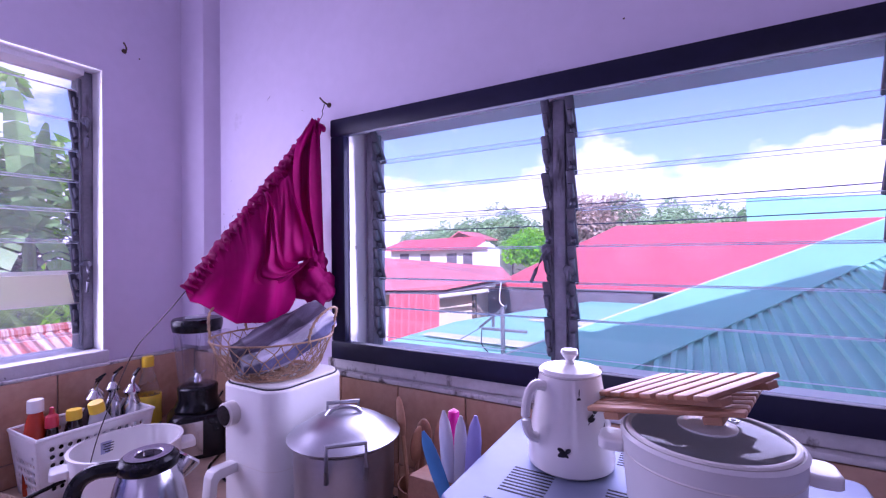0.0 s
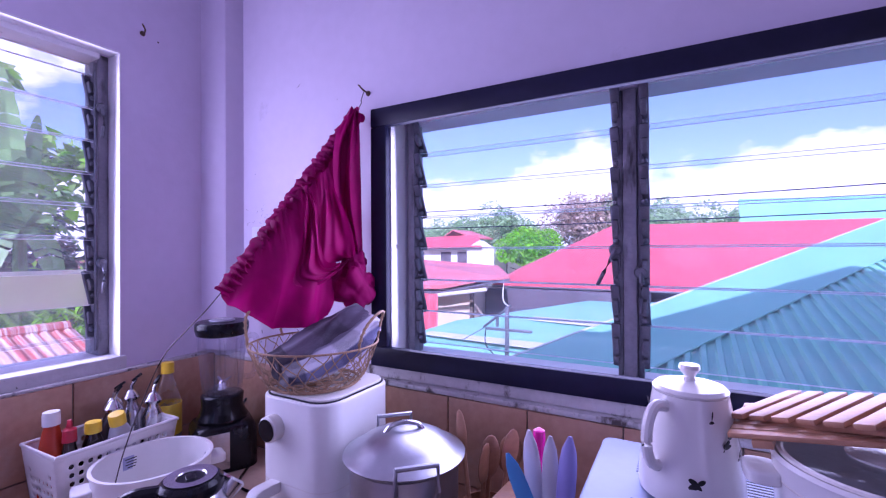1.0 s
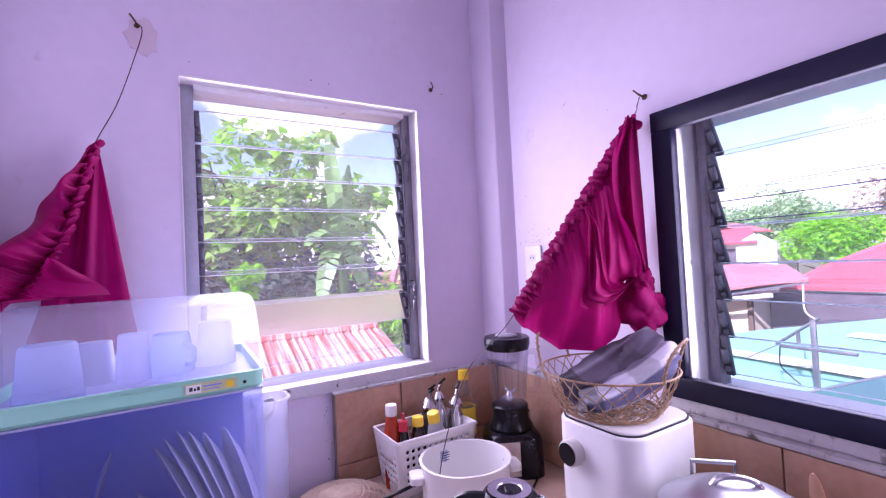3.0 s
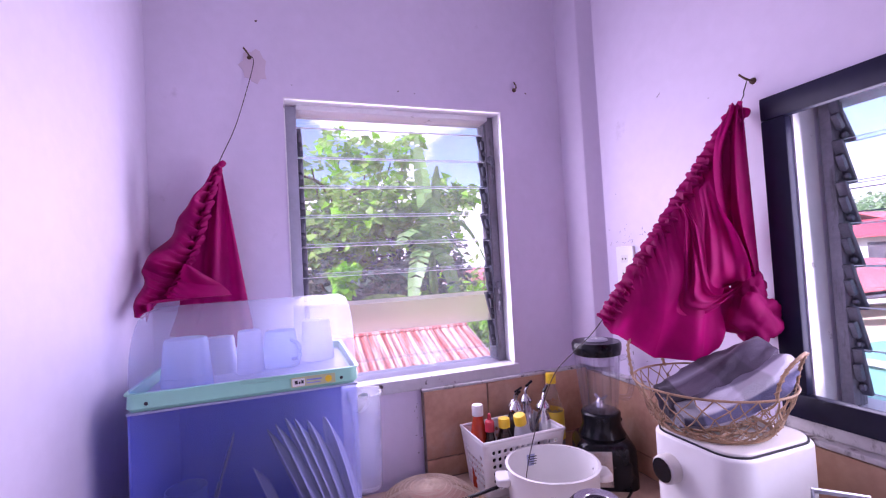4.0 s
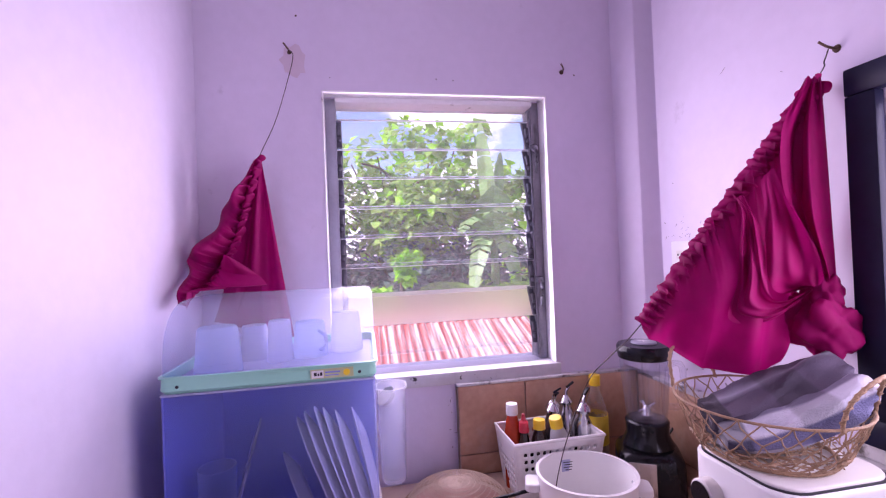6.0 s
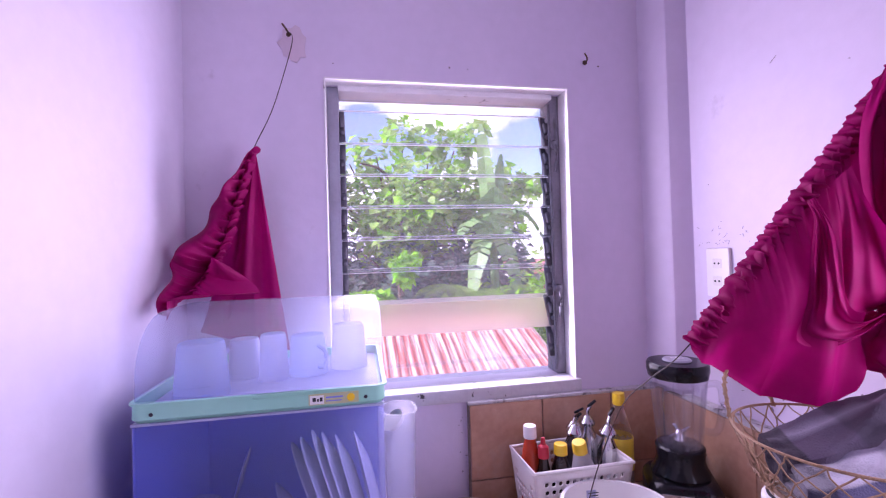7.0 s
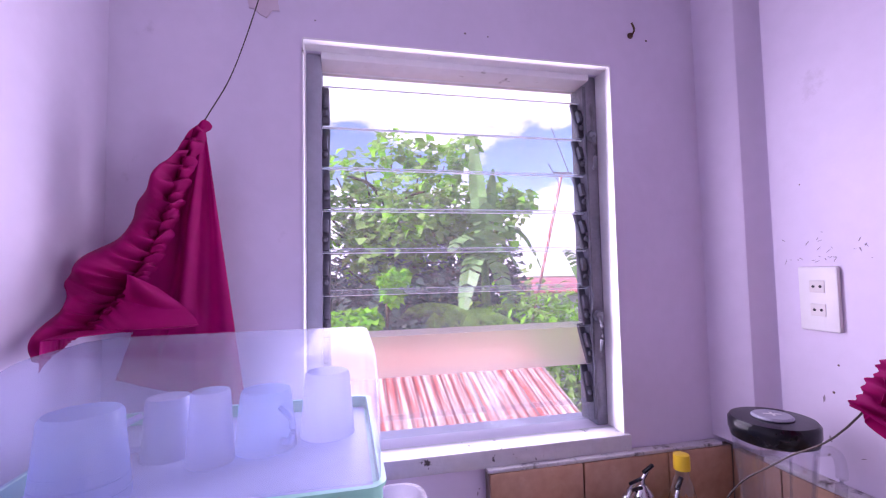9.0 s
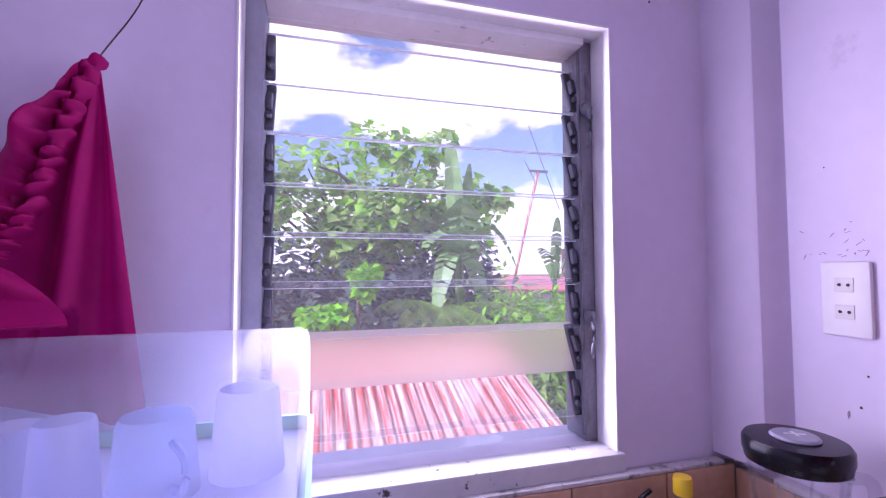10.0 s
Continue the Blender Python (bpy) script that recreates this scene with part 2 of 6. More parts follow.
def boxes(*args, bevel=0.0):
    bm = bmesh.new()
    for a in args:
        box(bm, *a, bevel=bevel)
    return bm


def lathe(profile, n=32, close=False, sx=1.0, sy=1.0):
    """A turned body from (radius, height) pairs, about z."""
    bm = bmesh.new()
    rings = []
    for r, z in profile:
        if r < 1e-5:
            rings.append([bm.verts.new((0, 0, z))])
        else:
            rings.append([bm.verts.new((r * sx * math.cos(6.283185 * i / n), r * sy * math.sin(6.283185 * i / n), z)) for i in range(n)])
    for a, b in zip(rings, rings[1:]):
        for i in range(n):
            j = (i + 1) % n
            if len(a) == 1 and len(b) > 1:
                bm.faces.new((a[0], b[j], b[i]))
            elif len(b) == 1 and len(a) > 1:
                bm.faces.new((a[i], a[j], b[0]))
            elif len(a) > 1:
                bm.faces.new((a[i], a[j], b[j], b[i]))
    bmesh.ops.recalc_face_normals(bm, faces=bm.faces)
    return bm


def tube(points, radius, n=8, taper=1.0, cyclic=False, bm=None):
    """A round bar along points."""
    bm = bm or bmesh.new()
    pts = [Vector(p) for p in points]
    rings, up = [], Vector((0, 0, 1))
    for i, p in enumerate(pts):
        a = pts[i - 1] if (i > 0 or cyclic) else p
        b = pts[(i + 1) % len(pts)] if (i < len(pts) - 1 or cyclic) else p
        d = (b - a).normalized()
        s = d.cross(up)
        if s.length < 0.05:
            s = d.cross(Vector((1, 0, 0)))
        s.normalize()
        u = s.cross(d)
        r = radius * (1 + (taper - 1) * i / max(1, len(pts) - 1))
        rings.append([bm.verts.new(p + r * (math.cos(6.283185 * k / n) * s + math.sin(6.283185 * k / n) * u)) for k in range(n)])
    pairs = list(zip(rings, rings[1:])) + ([(rings[-1], rings[0])] if cyclic else [])
    for a, b in pairs:
        for k in range(n):
            bm.faces.new((a[k], a[(k + 1) % n], b[(k + 1) % n], b[k]))
    if not cyclic:
        bm.faces.new(list(reversed(rings[0])))
        bm.faces.new(rings[-1])
    return bm


def arc(a, b, bulge, n=12, drop=Vector((0, 0, -1))):
    """Points from a to b on a hanging or rising bow."""
    a, b = Vector(a), Vector(b)
    return [a.lerp(b, i / n) + drop * bulge * 4 * (i / n) * (1 - i / n) for i in range(n + 1)]


def spline(points, n=8):
    """A smooth line through points."""
    p = [Vector(q) for q in points]
    p = [2 * p[0] - p[1]] + p + [2 * p[-1] - p[-2]]
    out = []
    for i in range(1, len(p) - 2):
        for k in range(n):
            t = k / n
            a, b, c, d = p[i - 1], p[i], p[i + 1], p[i + 2]
            out.append(0.5 * ((2 * b) + (c - a) * t + (2 * a - 5 * b + 4 * c - d) * t * t + (3 * b - a - 3 * c + d) * t ** 3))
    out.append(p[-2])
    return out


def prism_up(outline, z0, z1):
    """An upright body over an outline."""
    bm = bmesh.new()
    lo, hi = ([bm.verts.new((x, y, z)) for x, y in outline] for z in (z0, z1))
    bm.faces.new(lo), bm.faces.new(hi)
    for i in range(len(outline)):
        j = (i + 1) % len(outline)
        bm.faces.new((lo[i], lo[j], hi[j], hi[i]))
    bmesh.ops.recalc_face_normals(bm, faces=bm.faces)
    return bm


def merge(*bms):
    out = bmesh.new()
    for b in bms:
        me = bpy.data.meshes.new("tmp")
        b.to_mesh(me)
        out.from_mesh(me)
        bpy.data.meshes.remove(me)
        b.free()
    return out


def moved(bm, m):
    bmesh.ops.transform(bm, matrix=m, verts=bm.verts)
    return bm


def mesh_of(name, bm, material, smooth=35):
    me = bpy.data.meshes.new(name)
    bm.to_mesh(me)
    bm.free()
    me.materials.append(material)
    if smooth:
        me.polygons.foreach_set("use_smooth", [True] * len(me.polygons))
        me.set_sharp_from_angle(angle=radians(smooth))
    return me


def part(name, bm, material, parent, label="", smooth=35, m=None):
    ob = new(name, mesh_of(name, bm, material, smooth))
    ob.parent = parent
    if m is not None:
        ob.matrix_basis = m
    return tagged(ob, label)


def thing(name, m, label, category, group="", kind=""):
    ob = new(name)
    ob.empty_display_size = 0.05
    ob.matrix_basis = m
    return tagged(ob, label, category, group, kind)


def single(name, bm, material, label, category, kind="", smooth=35, m=None, group=""):
    ob = new(name, mesh_of(name, bm, material, smooth))
    if m is not None:
        ob.matrix_basis = m
    return tagged(ob, label, category, group, kind)


def setting(name, bm, material, label, category, smooth=0):
    return single(name, bm, material, label, category, "structure", smooth)


# ---- the room ----
LW = (-0.915, -0.272, 1.135, 1.925)      # west window: y0, y1, z0, z1
RW = (0.668, 1.735, 1.175, 1.703)        # north window: x0, x1, z0, z1
SOUTH, CEILING, EAST = -1.235, 2.62, 3.4
COUNTER_Z = 0.85
setting("wall_west", boxes((-0.15, SOUTH - 0.12, 0, 0, LW[0], CEILING), (-0.15, LW[1], 0, 0, 0.15, CEILING),
                           (-0.15, LW[0], 0, 0, LW[1], LW[2]), (-0.15, LW[0], LW[3], 0, LW[1], CEILING)), WALL,
        "white painted plaster wall with a jalousie window", "wall")
setting("wall_north", boxes((0, 0, 0, 0.128, 0.15, 1.112), (0.128, 0, 0, RW[0], 0.15, CEILING), (RW[1], 0, 0, EAST, 0.15, CEILING),
                            (RW[0], 0, 0, RW[1], 0.15, RW[2] - 0.03), (RW[0], 0, RW[3] + 0.022, RW[1], 0.15, CEILING)), WALL,
        "white painted plaster wall with a wide dark-framed window", "wall")
setting("wall_south", boxes((0, SOUTH - 0.12, 0, 0.95, SOUTH, CEILING)), WALL, "plain white painted side wall", "wall")
setting("wall_south_return", boxes((0.83, -3.2, 0, 0.95, SOUTH - 0.12, CEILING)), WALL, "plain white painted wall", "wall")
setting("wall_back", boxes((0.95, -3.32, 0, EAST, -3.2, CEILING)), WALL, "plain white painted wall", "wall")
setting("wall_east", boxes((EAST, -3.32, 0, EAST + 0.12, 0.15, CEILING)), WALL, "plain white painted wall", "wall")
setting("floor", boxes((-0.15, -3.32, -0.1, EAST + 0.12, 0.15, 0)), FLOOR, "smooth grey concrete kitchen floor", "floor")
setting("ceiling", boxes((-0.15, -3.32, CEILING, EAST + 0.12, 0.15, CEILING + 0.1)), CEIL, "plain white ceiling", "ceiling")
setting("corner_column", prism_up([(0.0, -0.052), (0.084, -0.040), (0.092, -0.034), (0.104, -0.004), (0.110, 0.014), (0.1279, 0.014), (0.1279, 0.15), (0.0, 0.15)], 1.112, CEILING - 0.0005), WALL, "white plastered corner column beside a narrow groove", "column", 30)

# unseen house roof and gable, shaped to throw the shadow on the neighbour's roof
bm = bmesh.new()
outline = [(-0.3, 2.725), (1.9, 2.725), (4.95, 4.95), (9.2, 2.4), (9.2, 2.6), (4.95, 5.15), (1.78, 2.80), (-0.3, 2.80)]
front = [bm.verts.new((x, 0.32, z)) for x, z in outline]
back = [bm.verts.new((x, -6.0, z)) for x, z in outline]
bm.faces.new(front), bm.faces.new(list(reversed(back)))
for i in range(8):
    bm.faces.new((front[i], back[i], back[(i + 1) % 8], front[(i + 1) % 8]))
bmesh.ops.recalc_face_normals(bm, faces=bm.faces)
setting("unseen_house_roof", bm, RED_PALE, "unseen sheet metal gable roof shaped to cast a shadow", "roof")
bm = bmesh.new()
pts = [(3.52, -2.9), (9.0, -2.9), (9.0, 2.5), (4.95, 4.94), (3.52, 3.90)]
f = bm.faces.new([bm.verts.new((x, 0.12, z)) for x, z in pts])
g = bmesh.ops.extrude_face_region(bm, geom=[f])
bmesh.ops.translate(bm, vec=(0, -0.14, 0), verts=[v for v in g["geom"] if isinstance(v, bmesh.types.BMVert)])
bmesh.ops.recalc_face_normals(bm, faces=bm.faces)
setting("unseen_gable_wall", bm, WHITEWALL, "unseen plastered gable wall completing the shadow shape", "wall")
setting("house_storey_below", boxes((-0.15, -6.0, -2.9, 3.4, 0.15, -0.1)), WHITEWALL, "plastered lower storey of the house", "wall")

# counter: an L of tiled worktop
setting("countertop", merge(boxes((0.022, -0.62, COUNTER_Z - 0.09, 1.95, -0.022, COUNTER_Z), bevel=0.006),
                            boxes((0.022, SOUTH + 0.002, COUNTER_Z - 0.09, 0.56, -0.6205, COUNTER_Z), bevel=0.006)), COUNTER,
        "peach tiled kitchen worktop", "worktop", 30)
setting("counter_base", boxes((0.022, -0.56, 0, 1.95, -0.03, COUNTER_Z - 0.09), (0.03, SOUTH + 0.01, 0, 0.5, -0.57, COUNTER_Z - 0.09)), WALL,
        "white plastered base under the worktop", "counter base")

# ---- windows ----
def pane_bm(length, height, thick=0.005):
    """A glass blade along x, its long edges in the second material."""
    bm = boxes((-length / 2, -thick / 2, -height / 2, length / 2, thick / 2, height / 2))
    for f in bm.faces:
        f.material_index = 1 if abs(f.normal.z) > 0.5 else 0
    return bm


def blade(parent, mesh, m, frosted=False):
    ob = new("pane", mesh)
    ob.parent, ob.matrix_basis, ob.visible_shadow = parent, m, False
    return tagged(ob, "frosted glass blade" if frosted else "")


def pane_mesh(length, height, material):
    me = mesh_of("pane", pane_bm(length, height), material, 0)
    me.materials.append(GLASS_EDGE)
    return me


def clip_bm():
    """A blade holder: a bent metal ear with a rivet."""
    bm = boxes((-0.009, -0.004, -0.046, 0.009, 0.006, 0.046), bevel=0.0035)
    box(bm, -0.006, -0.016, -0.012, 0.006, -0.003, 0.020, bevel=0.003)
    bmesh.ops.create_uvsphere(bm, u_segments=8, v_segments=5, radius=0.007, matrix=Matrix.Translation((0, -0.010, -0.026)))
    return bm


CLIP_MESH = mesh_of("blade_clip", clip_bm(), CLIP)


def clip(parent, m):
    ob = new("blade_clip", CLIP_MESH)
    ob.parent, ob.matrix_basis = parent, m


def lever_bm():
    bm = lathe([(0, 0), (0.012, 0.0), (0.013, 0.004), (0.010, 0.009), (0, 0.010)], 14)
    moved(bm, pose(0, 0, 0, 90))
    return merge(bm, tube([(0, -0.006, 0), (0.001, -0.014, -0.02), (0, -0.015, -0.05), (-0.001, -0.009, -0.078)], 0.0048, 8, 0.8))


# west window: glass blades between weathered jambs
w1 = thing("window_1", pose(0, 0, 0), "jalousie window with clear glass blades and grey jambs", "window", kind="structure")
part("jamb", boxes((-0.125, LW[0], LW[2], -0.055, LW[0] + 0.030, LW[3]), bevel=0.003), JAMB, w1, "painted grey-lilac jamb")
part("jamb", boxes((-0.125, LW[1] - 0.026, LW[2], -0.055, LW[1], LW[3]), bevel=0.003), OLDWOOD, w1, "weathered grey jamb")
part("head", boxes((-0.12, LW[0] + 0.03, LW[3] - 0.016, -0.04, LW[1] - 0.026, LW[3]), bevel=0.002), REVEAL, w1)
part("window_sill", boxes((-0.05, LW[0] - 0.004, LW[2] - 0.034, 0.012, LW[1] + 0.012, LW[2] + 0.002), bevel=0.005), SILL, w1, "chipped grey painted sill")
part("reveal", boxes((-0.054, LW[1] - 0.001, LW[2], 0.003, LW[1] + 0.002, LW[3])), REVEAL, w1, "scuffed white reveal")
part("reveal", boxes((-0.054, LW[0] - 0.002, LW[2], 0.003, LW[0] + 0.001, LW[3])), REVEAL, w1, "scuffed white reveal")
part("reveal", boxes((-0.04, LW[0], LW[3] - 0.002, 0.003, LW[1], LW[3] + 0.002)), REVEAL, w1, "scuffed white reveal")
pw = LW[1] - LW[0] - 0.056
clear_w, frost_w = pane_mesh(pw, 0.100, PANE_WEST), pane_mesh(pw, 0.097, PANE_FROST)
cut_low, cut_top = pane_mesh(pw, 0.046, PANE_WEST), pane_mesh(pw, 0.036, PANE_WEST)
random.seed(4)
for k in range(10):             # the lowest and the topmost blade are cut to fit
    z = 1.163 if k == 0 else 1.890 if k == 9 else 1.1405 + 0.0863 * k
    tilt = -14 + random.uniform(-2, 2)
    ym = (LW[0] + LW[1]) / 2 + 0.002
    blade(w1, cut_low if k == 0 else cut_top if k == 9 else frost_w if k == 2 else clear_w, Matrix.Translation((-0.092, ym, z)) @ pose(0, 0, 0, 0, 0, 90) @ pose(0, 0, 0, tilt), k == 2)
    if 0 < k < 9:
        clip(w1, Matrix.Translation((-0.086, LW[0] + 0.036, z)) @ pose(0, 0, 0, 0, 0, 90) @ pose(0, 0, 0, tilt * 1.3, 0, random.uniform(-8, 8)))
        clip(w1, Matrix.Translation((-0.084, LW[1] - 0.033, z)) @ pose(0, 0, 0, 0, 0, 90) @ pose(0, 0, 0, tilt * 1.3, 0, random.uniform(-10, 10)))
for z in (1.782, 1.378):
    part("lever", lever_bm(), CLIP, w1, "worn metal lever", m=Matrix.Translation((-0.045, LW[1] - 0.022, z)) @ pose(0, 0, 0, 0, 0, 90))
part("control_rod", tube([(-0.056, LW[1] - 0.030, 1.15), (-0.052, LW[1] - 0.031, 1.5), (-0.056, LW[1] - 0.030, 1.9)], 0.004, 6), CLIP, w1)

# north window: a navy casing, a post in the middle, two bays of seven blades
w2 = thing("window_2", pose(0, 0, 0), "wide jalousie window in a glossy navy casing", "window", kind="structure")
CW = 0.046
part("casing", boxes((RW[0] - CW, -0.020, RW[3], RW[1] + CW, 0.0, RW[3] + CW), bevel=0.004), NAVY, w2, "glossy navy top casing")
part("casing", boxes((RW[0] - CW, -0.022, RW[2] - CW, RW[1] + CW, 0.0, RW[2]), bevel=0.004), NAVY, w2, "glossy navy bottom casing")
part("casing", boxes((RW[0] - CW, -0.019, RW[2], RW[0], 0.0, RW[3]), bevel=0.003), NAVY, w2, "glossy navy side casing")
part("casing", boxes((RW[1], -0.019, RW[2], RW[1] + CW, 0.0, RW[3]), bevel=0.003), NAVY, w2, "glossy navy side casing")
for x0, x1 in ((RW[0] - 0.001, RW[0] + 0.002), (RW[1] - 0.002, RW[1] + 0.001)):
    part("reveal", boxes((x0, 0.0005, RW[2] - 0.026, x1, 0.061, RW[3] + 0.020)), REVEAL, w2, "scuffed white reveal", 0)
part("window_sill", boxes((RW[0], 0.001, RW[2] - 0.03, RW[1], 0.145, RW[2] - 0.026)), REVEAL, w2, "white painted sill")
part("post", boxes((1.181, 0.070, RW[2] - 0.026, 1.207, 0.108, RW[3] + 0.022), bevel=0.004), OLDWOOD, w2, "weathered grey post")
for x, hw, y0 in ((RW[0] + 0.018, 0.010, 0.062), (1.1755, 0.005, 0.076), (1.2125, 0.005, 0.076), (RW[1] - 0.012, 0.006, 0.062)):
    part("channel", boxes((x - hw, y0, RW[2] - 0.026, x + hw, 0.103, RW[3] + 0.022), bevel=0.002), OLDWOOD if x < 1 else CLIP, w2)
bays = ((RW[0] + 0.038, 1.166), (1.222, RW[1] - 0.024))
for b, (x0, x1) in enumerate(bays):
    me = pane_mesh(x1 - x0, 0.089, PANE)
    for k in range(7):
        z = RW[3] - 0.018 - 0.0785 * k
        tilt = 30 - 2.2 * k + random.uniform(-3, 3)
        blade(w2, me, Matrix.Translation(((x0 + x1) / 2, 0.085, z)) @ pose(0, 0, 0, tilt))
        for x in (x0 - 0.002, x1 + 0.002):
            clip(w2, Matrix.Translation((x, 0.078, z)) @ pose(0, 0, 0, tilt + random.uniform(-4, 4), 0, random.uniform(-8, 8)))
part("lever", lever_bm(), CLIP, w2, "worn metal lever", m=Matrix.Translation((1.168, 0.068, 1.405)) @ pose(0, 0, 0, 0, 25, 0))
part("lever", lever_bm(), CLIP, w2, "worn metal lever", m=Matrix.Translation((1.214, 0.070, 1.36)))
setting("plaster_ledge", boxes((0.10, -0.030, 1.0905, EAST, -0.0005, 1.102), (0.60, -0.012, 1.1025, 1.80, -0.0005, RW[2] - CW - 0.001), bevel=0.003), LEDGE,
        "stained plaster ledge along the top of the tiles", "ledge", 30)

# tiled splashbacks: each tile is a piece
TILE_MESHES = {}


def tile(parent, axis, a0, a1, z0, z1, face):
    """One tile, against a wall that runs along x or y."""
    key = (round(a1 - a0, 3), round(z1 - z0, 3))
    if key not in TILE_MESHES:
        bm = boxes((-key[0] / 2, -0.004, -key[1] / 2, key[0] / 2, 0.004, key[1] / 2), bevel=0.0016)
        TILE_MESHES[key] = mesh_of("tile", bm, TILE, 30)
    ob = new("tile", TILE_MESHES[key])
    ob.parent = parent
    mid, zm = (a0 + a1) / 2, (z0 + z1) / 2
    ob.matrix_basis = pose(mid, face + 0.004, zm) if axis == "x" else pose(face - 0.004, mid, zm, 0, 0, 90)


sp_n = thing("splashback_north", pose(0, 0, 0), "row of terracotta wall tiles above the worktop", "wall tiles", kind="structure")
part("backing", boxes((0.022, -0.020, COUNTER_Z - 0.02, 1.95, -0.0005, 1.086)), GROUT, sp_n, smooth=0)
x = 0.024
for x1 in (0.134, 0.310, 0.486, 0.662, 0.838, 1.015, 1.192, 1.369, 1.546, 1.723, 1.90):
    tile(sp_n, "x", x, x1 - 0.003, 0.908, 1.088, -0.026)
    tile(sp_n, "x", x, x1 - 0.003, COUNTER_Z + 0.001, 0.905, -0.026)
    x = x1
sp_w = thing("splashback_west", pose(0, 0, 0), "terracotta wall tiles below the jalousie window", "wall tiles", kind="structure")
part("backing", boxes((0.0005, -0.578, COUNTER_Z - 0.02, 0.020, -0.021, 1.094)), GROUT, sp_w, smooth=0)
y = -0.576
for y1 in (-0.380, -0.185, -0.027):
    tile(sp_w, "y", y, y1 - 0.003, 0.908, 1.096, 0.026)
    tile(sp_w, "y", y, y1 - 0.003, COUNTER_Z + 0.001, 0.905, 0.026)
    y = y1
setting("ledge_west", boxes((0.0005, -0.58, 1.0965, 0.024, -0.05, 1.104), bevel=0.002), LEDGE, "chipped plaster edge above the tiles", "ledge", 30)

# ---- outside ----
setting("ground", boxes((-300, -300, -3.2, 300, 300, -3.0)), GROUND, "earth and grass ground around the houses", "ground")


def ribbed(origin, across, along, width, length, pitch, amp, sharp=False, steps=2, thick=0.004):
    """A corrugated or ribbed metal sheet, with thickness."""
    o, u, v = Vector(origin), Vector(across).normalized(), Vector(along).normalized()
    nrm = u.cross(v).normalized()
    if nrm.z < 0:
        nrm.negate()
    bm = bmesh.new()
    prof = []
    w = 0.0
    while w < width:
        if sharp:
            prof += [(w, 0), (w + pitch * 0.44, 0), (w + pitch * 0.56, amp), (w + pitch * 0.86, amp), (w + pitch * 0.98, 0)]
        else:
            prof += [(w + pitch * k / 6, amp * (0.5 + 0.5 * math.sin(6.283185 * k / 6))) for k in range(6)]
        w += pitch
    rows = []
    for lift in (0, -thick):
        for k in range(steps + 1):
            rows.append([bm.verts.new(o + u * a + v * length * k / steps + nrm * (h + lift)) for a, h in prof])
    half = steps + 1
    for base in (0, half):
        for k in range(steps):
            a, b = rows[base + k], rows[base + k + 1]
            for i in range(len(prof) - 1):
                bm.faces.new((a[i], a[i + 1], b[i + 1], b[i]))
    bmesh.ops.recalc_face_normals(bm, faces=bm.faces)
    return bm


def slab(points, thick, bm=None):
    """A flat plate over a polygon."""
    bm = bm or bmesh.new()
    top = [bm.verts.new(p) for p in points]
    bot = [bm.verts.new((p[0], p[1], p[2] - thick)) for p in points]
    bm.faces.new(top), bm.faces.new(list(reversed(bot)))
    n = len(points)
    for i in range(n):
        bm.faces.new((top[i], bot[i], bot[(i + 1) % n], top[(i + 1) % n]))
    bmesh.ops.recalc_face_normals(bm, faces=bm.faces)
    return bm


# rusty lean-to under the west window
SL = math.tan(radians(19))
rust = thing("rusty_roof", pose(0, 0, 0), "rust-streaked corrugated metal roof of a shed", "roof")
part("sheet", ribbed((-3.2, -3.4, 0.78), (0, 1, 0), (1, 0, -SL), 4.2, 2.3, 0.076, 0.018, steps=3), RUST, rust, "rust-streaked corrugated sheet", 60)
part("sheet", ribbed((-3.2, -3.4, 0.78), (0, 1, 0), (-1, 0, -SL), 4.2, 2.0, 0.076, 0.018, steps=3), RUST, rust, "rust-streaked corrugated sheet", 60)
part("ridge_cap", tube([(-3.2, -3.42, 0.79), (-3.2, 0.82, 0.79)], 0.05, 8), RUST, rust)
part("wall", boxes((-4.9, -3.3, -3.0, -1.3, 0.65, 0.02)), DARK_SHADE, rust, smooth=0)

# the neighbour's teal roof, rising away from the north window
TS = math.tan(radians(12))
teal = thing("teal_roof", pose(0, 0, 0), "teal ribbed metal roof with a broad hip flashing", "roof")
bm = ribbed((-0.45, 1.15, TS * 1.15), (1, 0, 0), (0, 1, TS), 9.0, 9.6, 0.105, 0.026, sharp=True, steps=1)
hip_dir = Vector((3.43, 5.29, 0)).normalized()
hip_out = Vector((-hip_dir.y, hip_dir.x, 0))
bmesh.ops.bisect_plane(bm, geom=bm.verts[:] + bm.edges[:] + bm.faces[:], plane_co=Vector((0.52, 3.13, 0.66)) - hip_out * 0.74, plane_no=hip_out, clear_outer=True)
part("sheet", bm, TEAL, teal, "teal ribbed roof sheet", 20)


def on_teal(p, lift):
    return (p.x, p.y, TS * p.y + lift)


h0, h1 = Vector((0.52, 3.13, 0)) - hip_dir * 2.4, Vector((3.95, 8.42, 0)) + hip_dir * 2.4
part("hip_flashing", slab([on_teal(h0, 0.030), on_teal(h1, 0.030), on_teal(h1 - hip_out * 0.80, 0.040), on_teal(h0 - hip_out * 0.80, 0.040)], 0.012), TEAL, teal, smooth=0)
part("barge_board", slab([on_teal(h0 + hip_out * 0.025, 0.034), on_teal(h1 + hip_out * 0.025, 0.034), on_teal(h1 + hip_out * 0.001, 0.034), on_teal(h0 + hip_out * 0.001, 0.034)], 0.10), TEAL_PALE, teal, "pale barge board", 0)
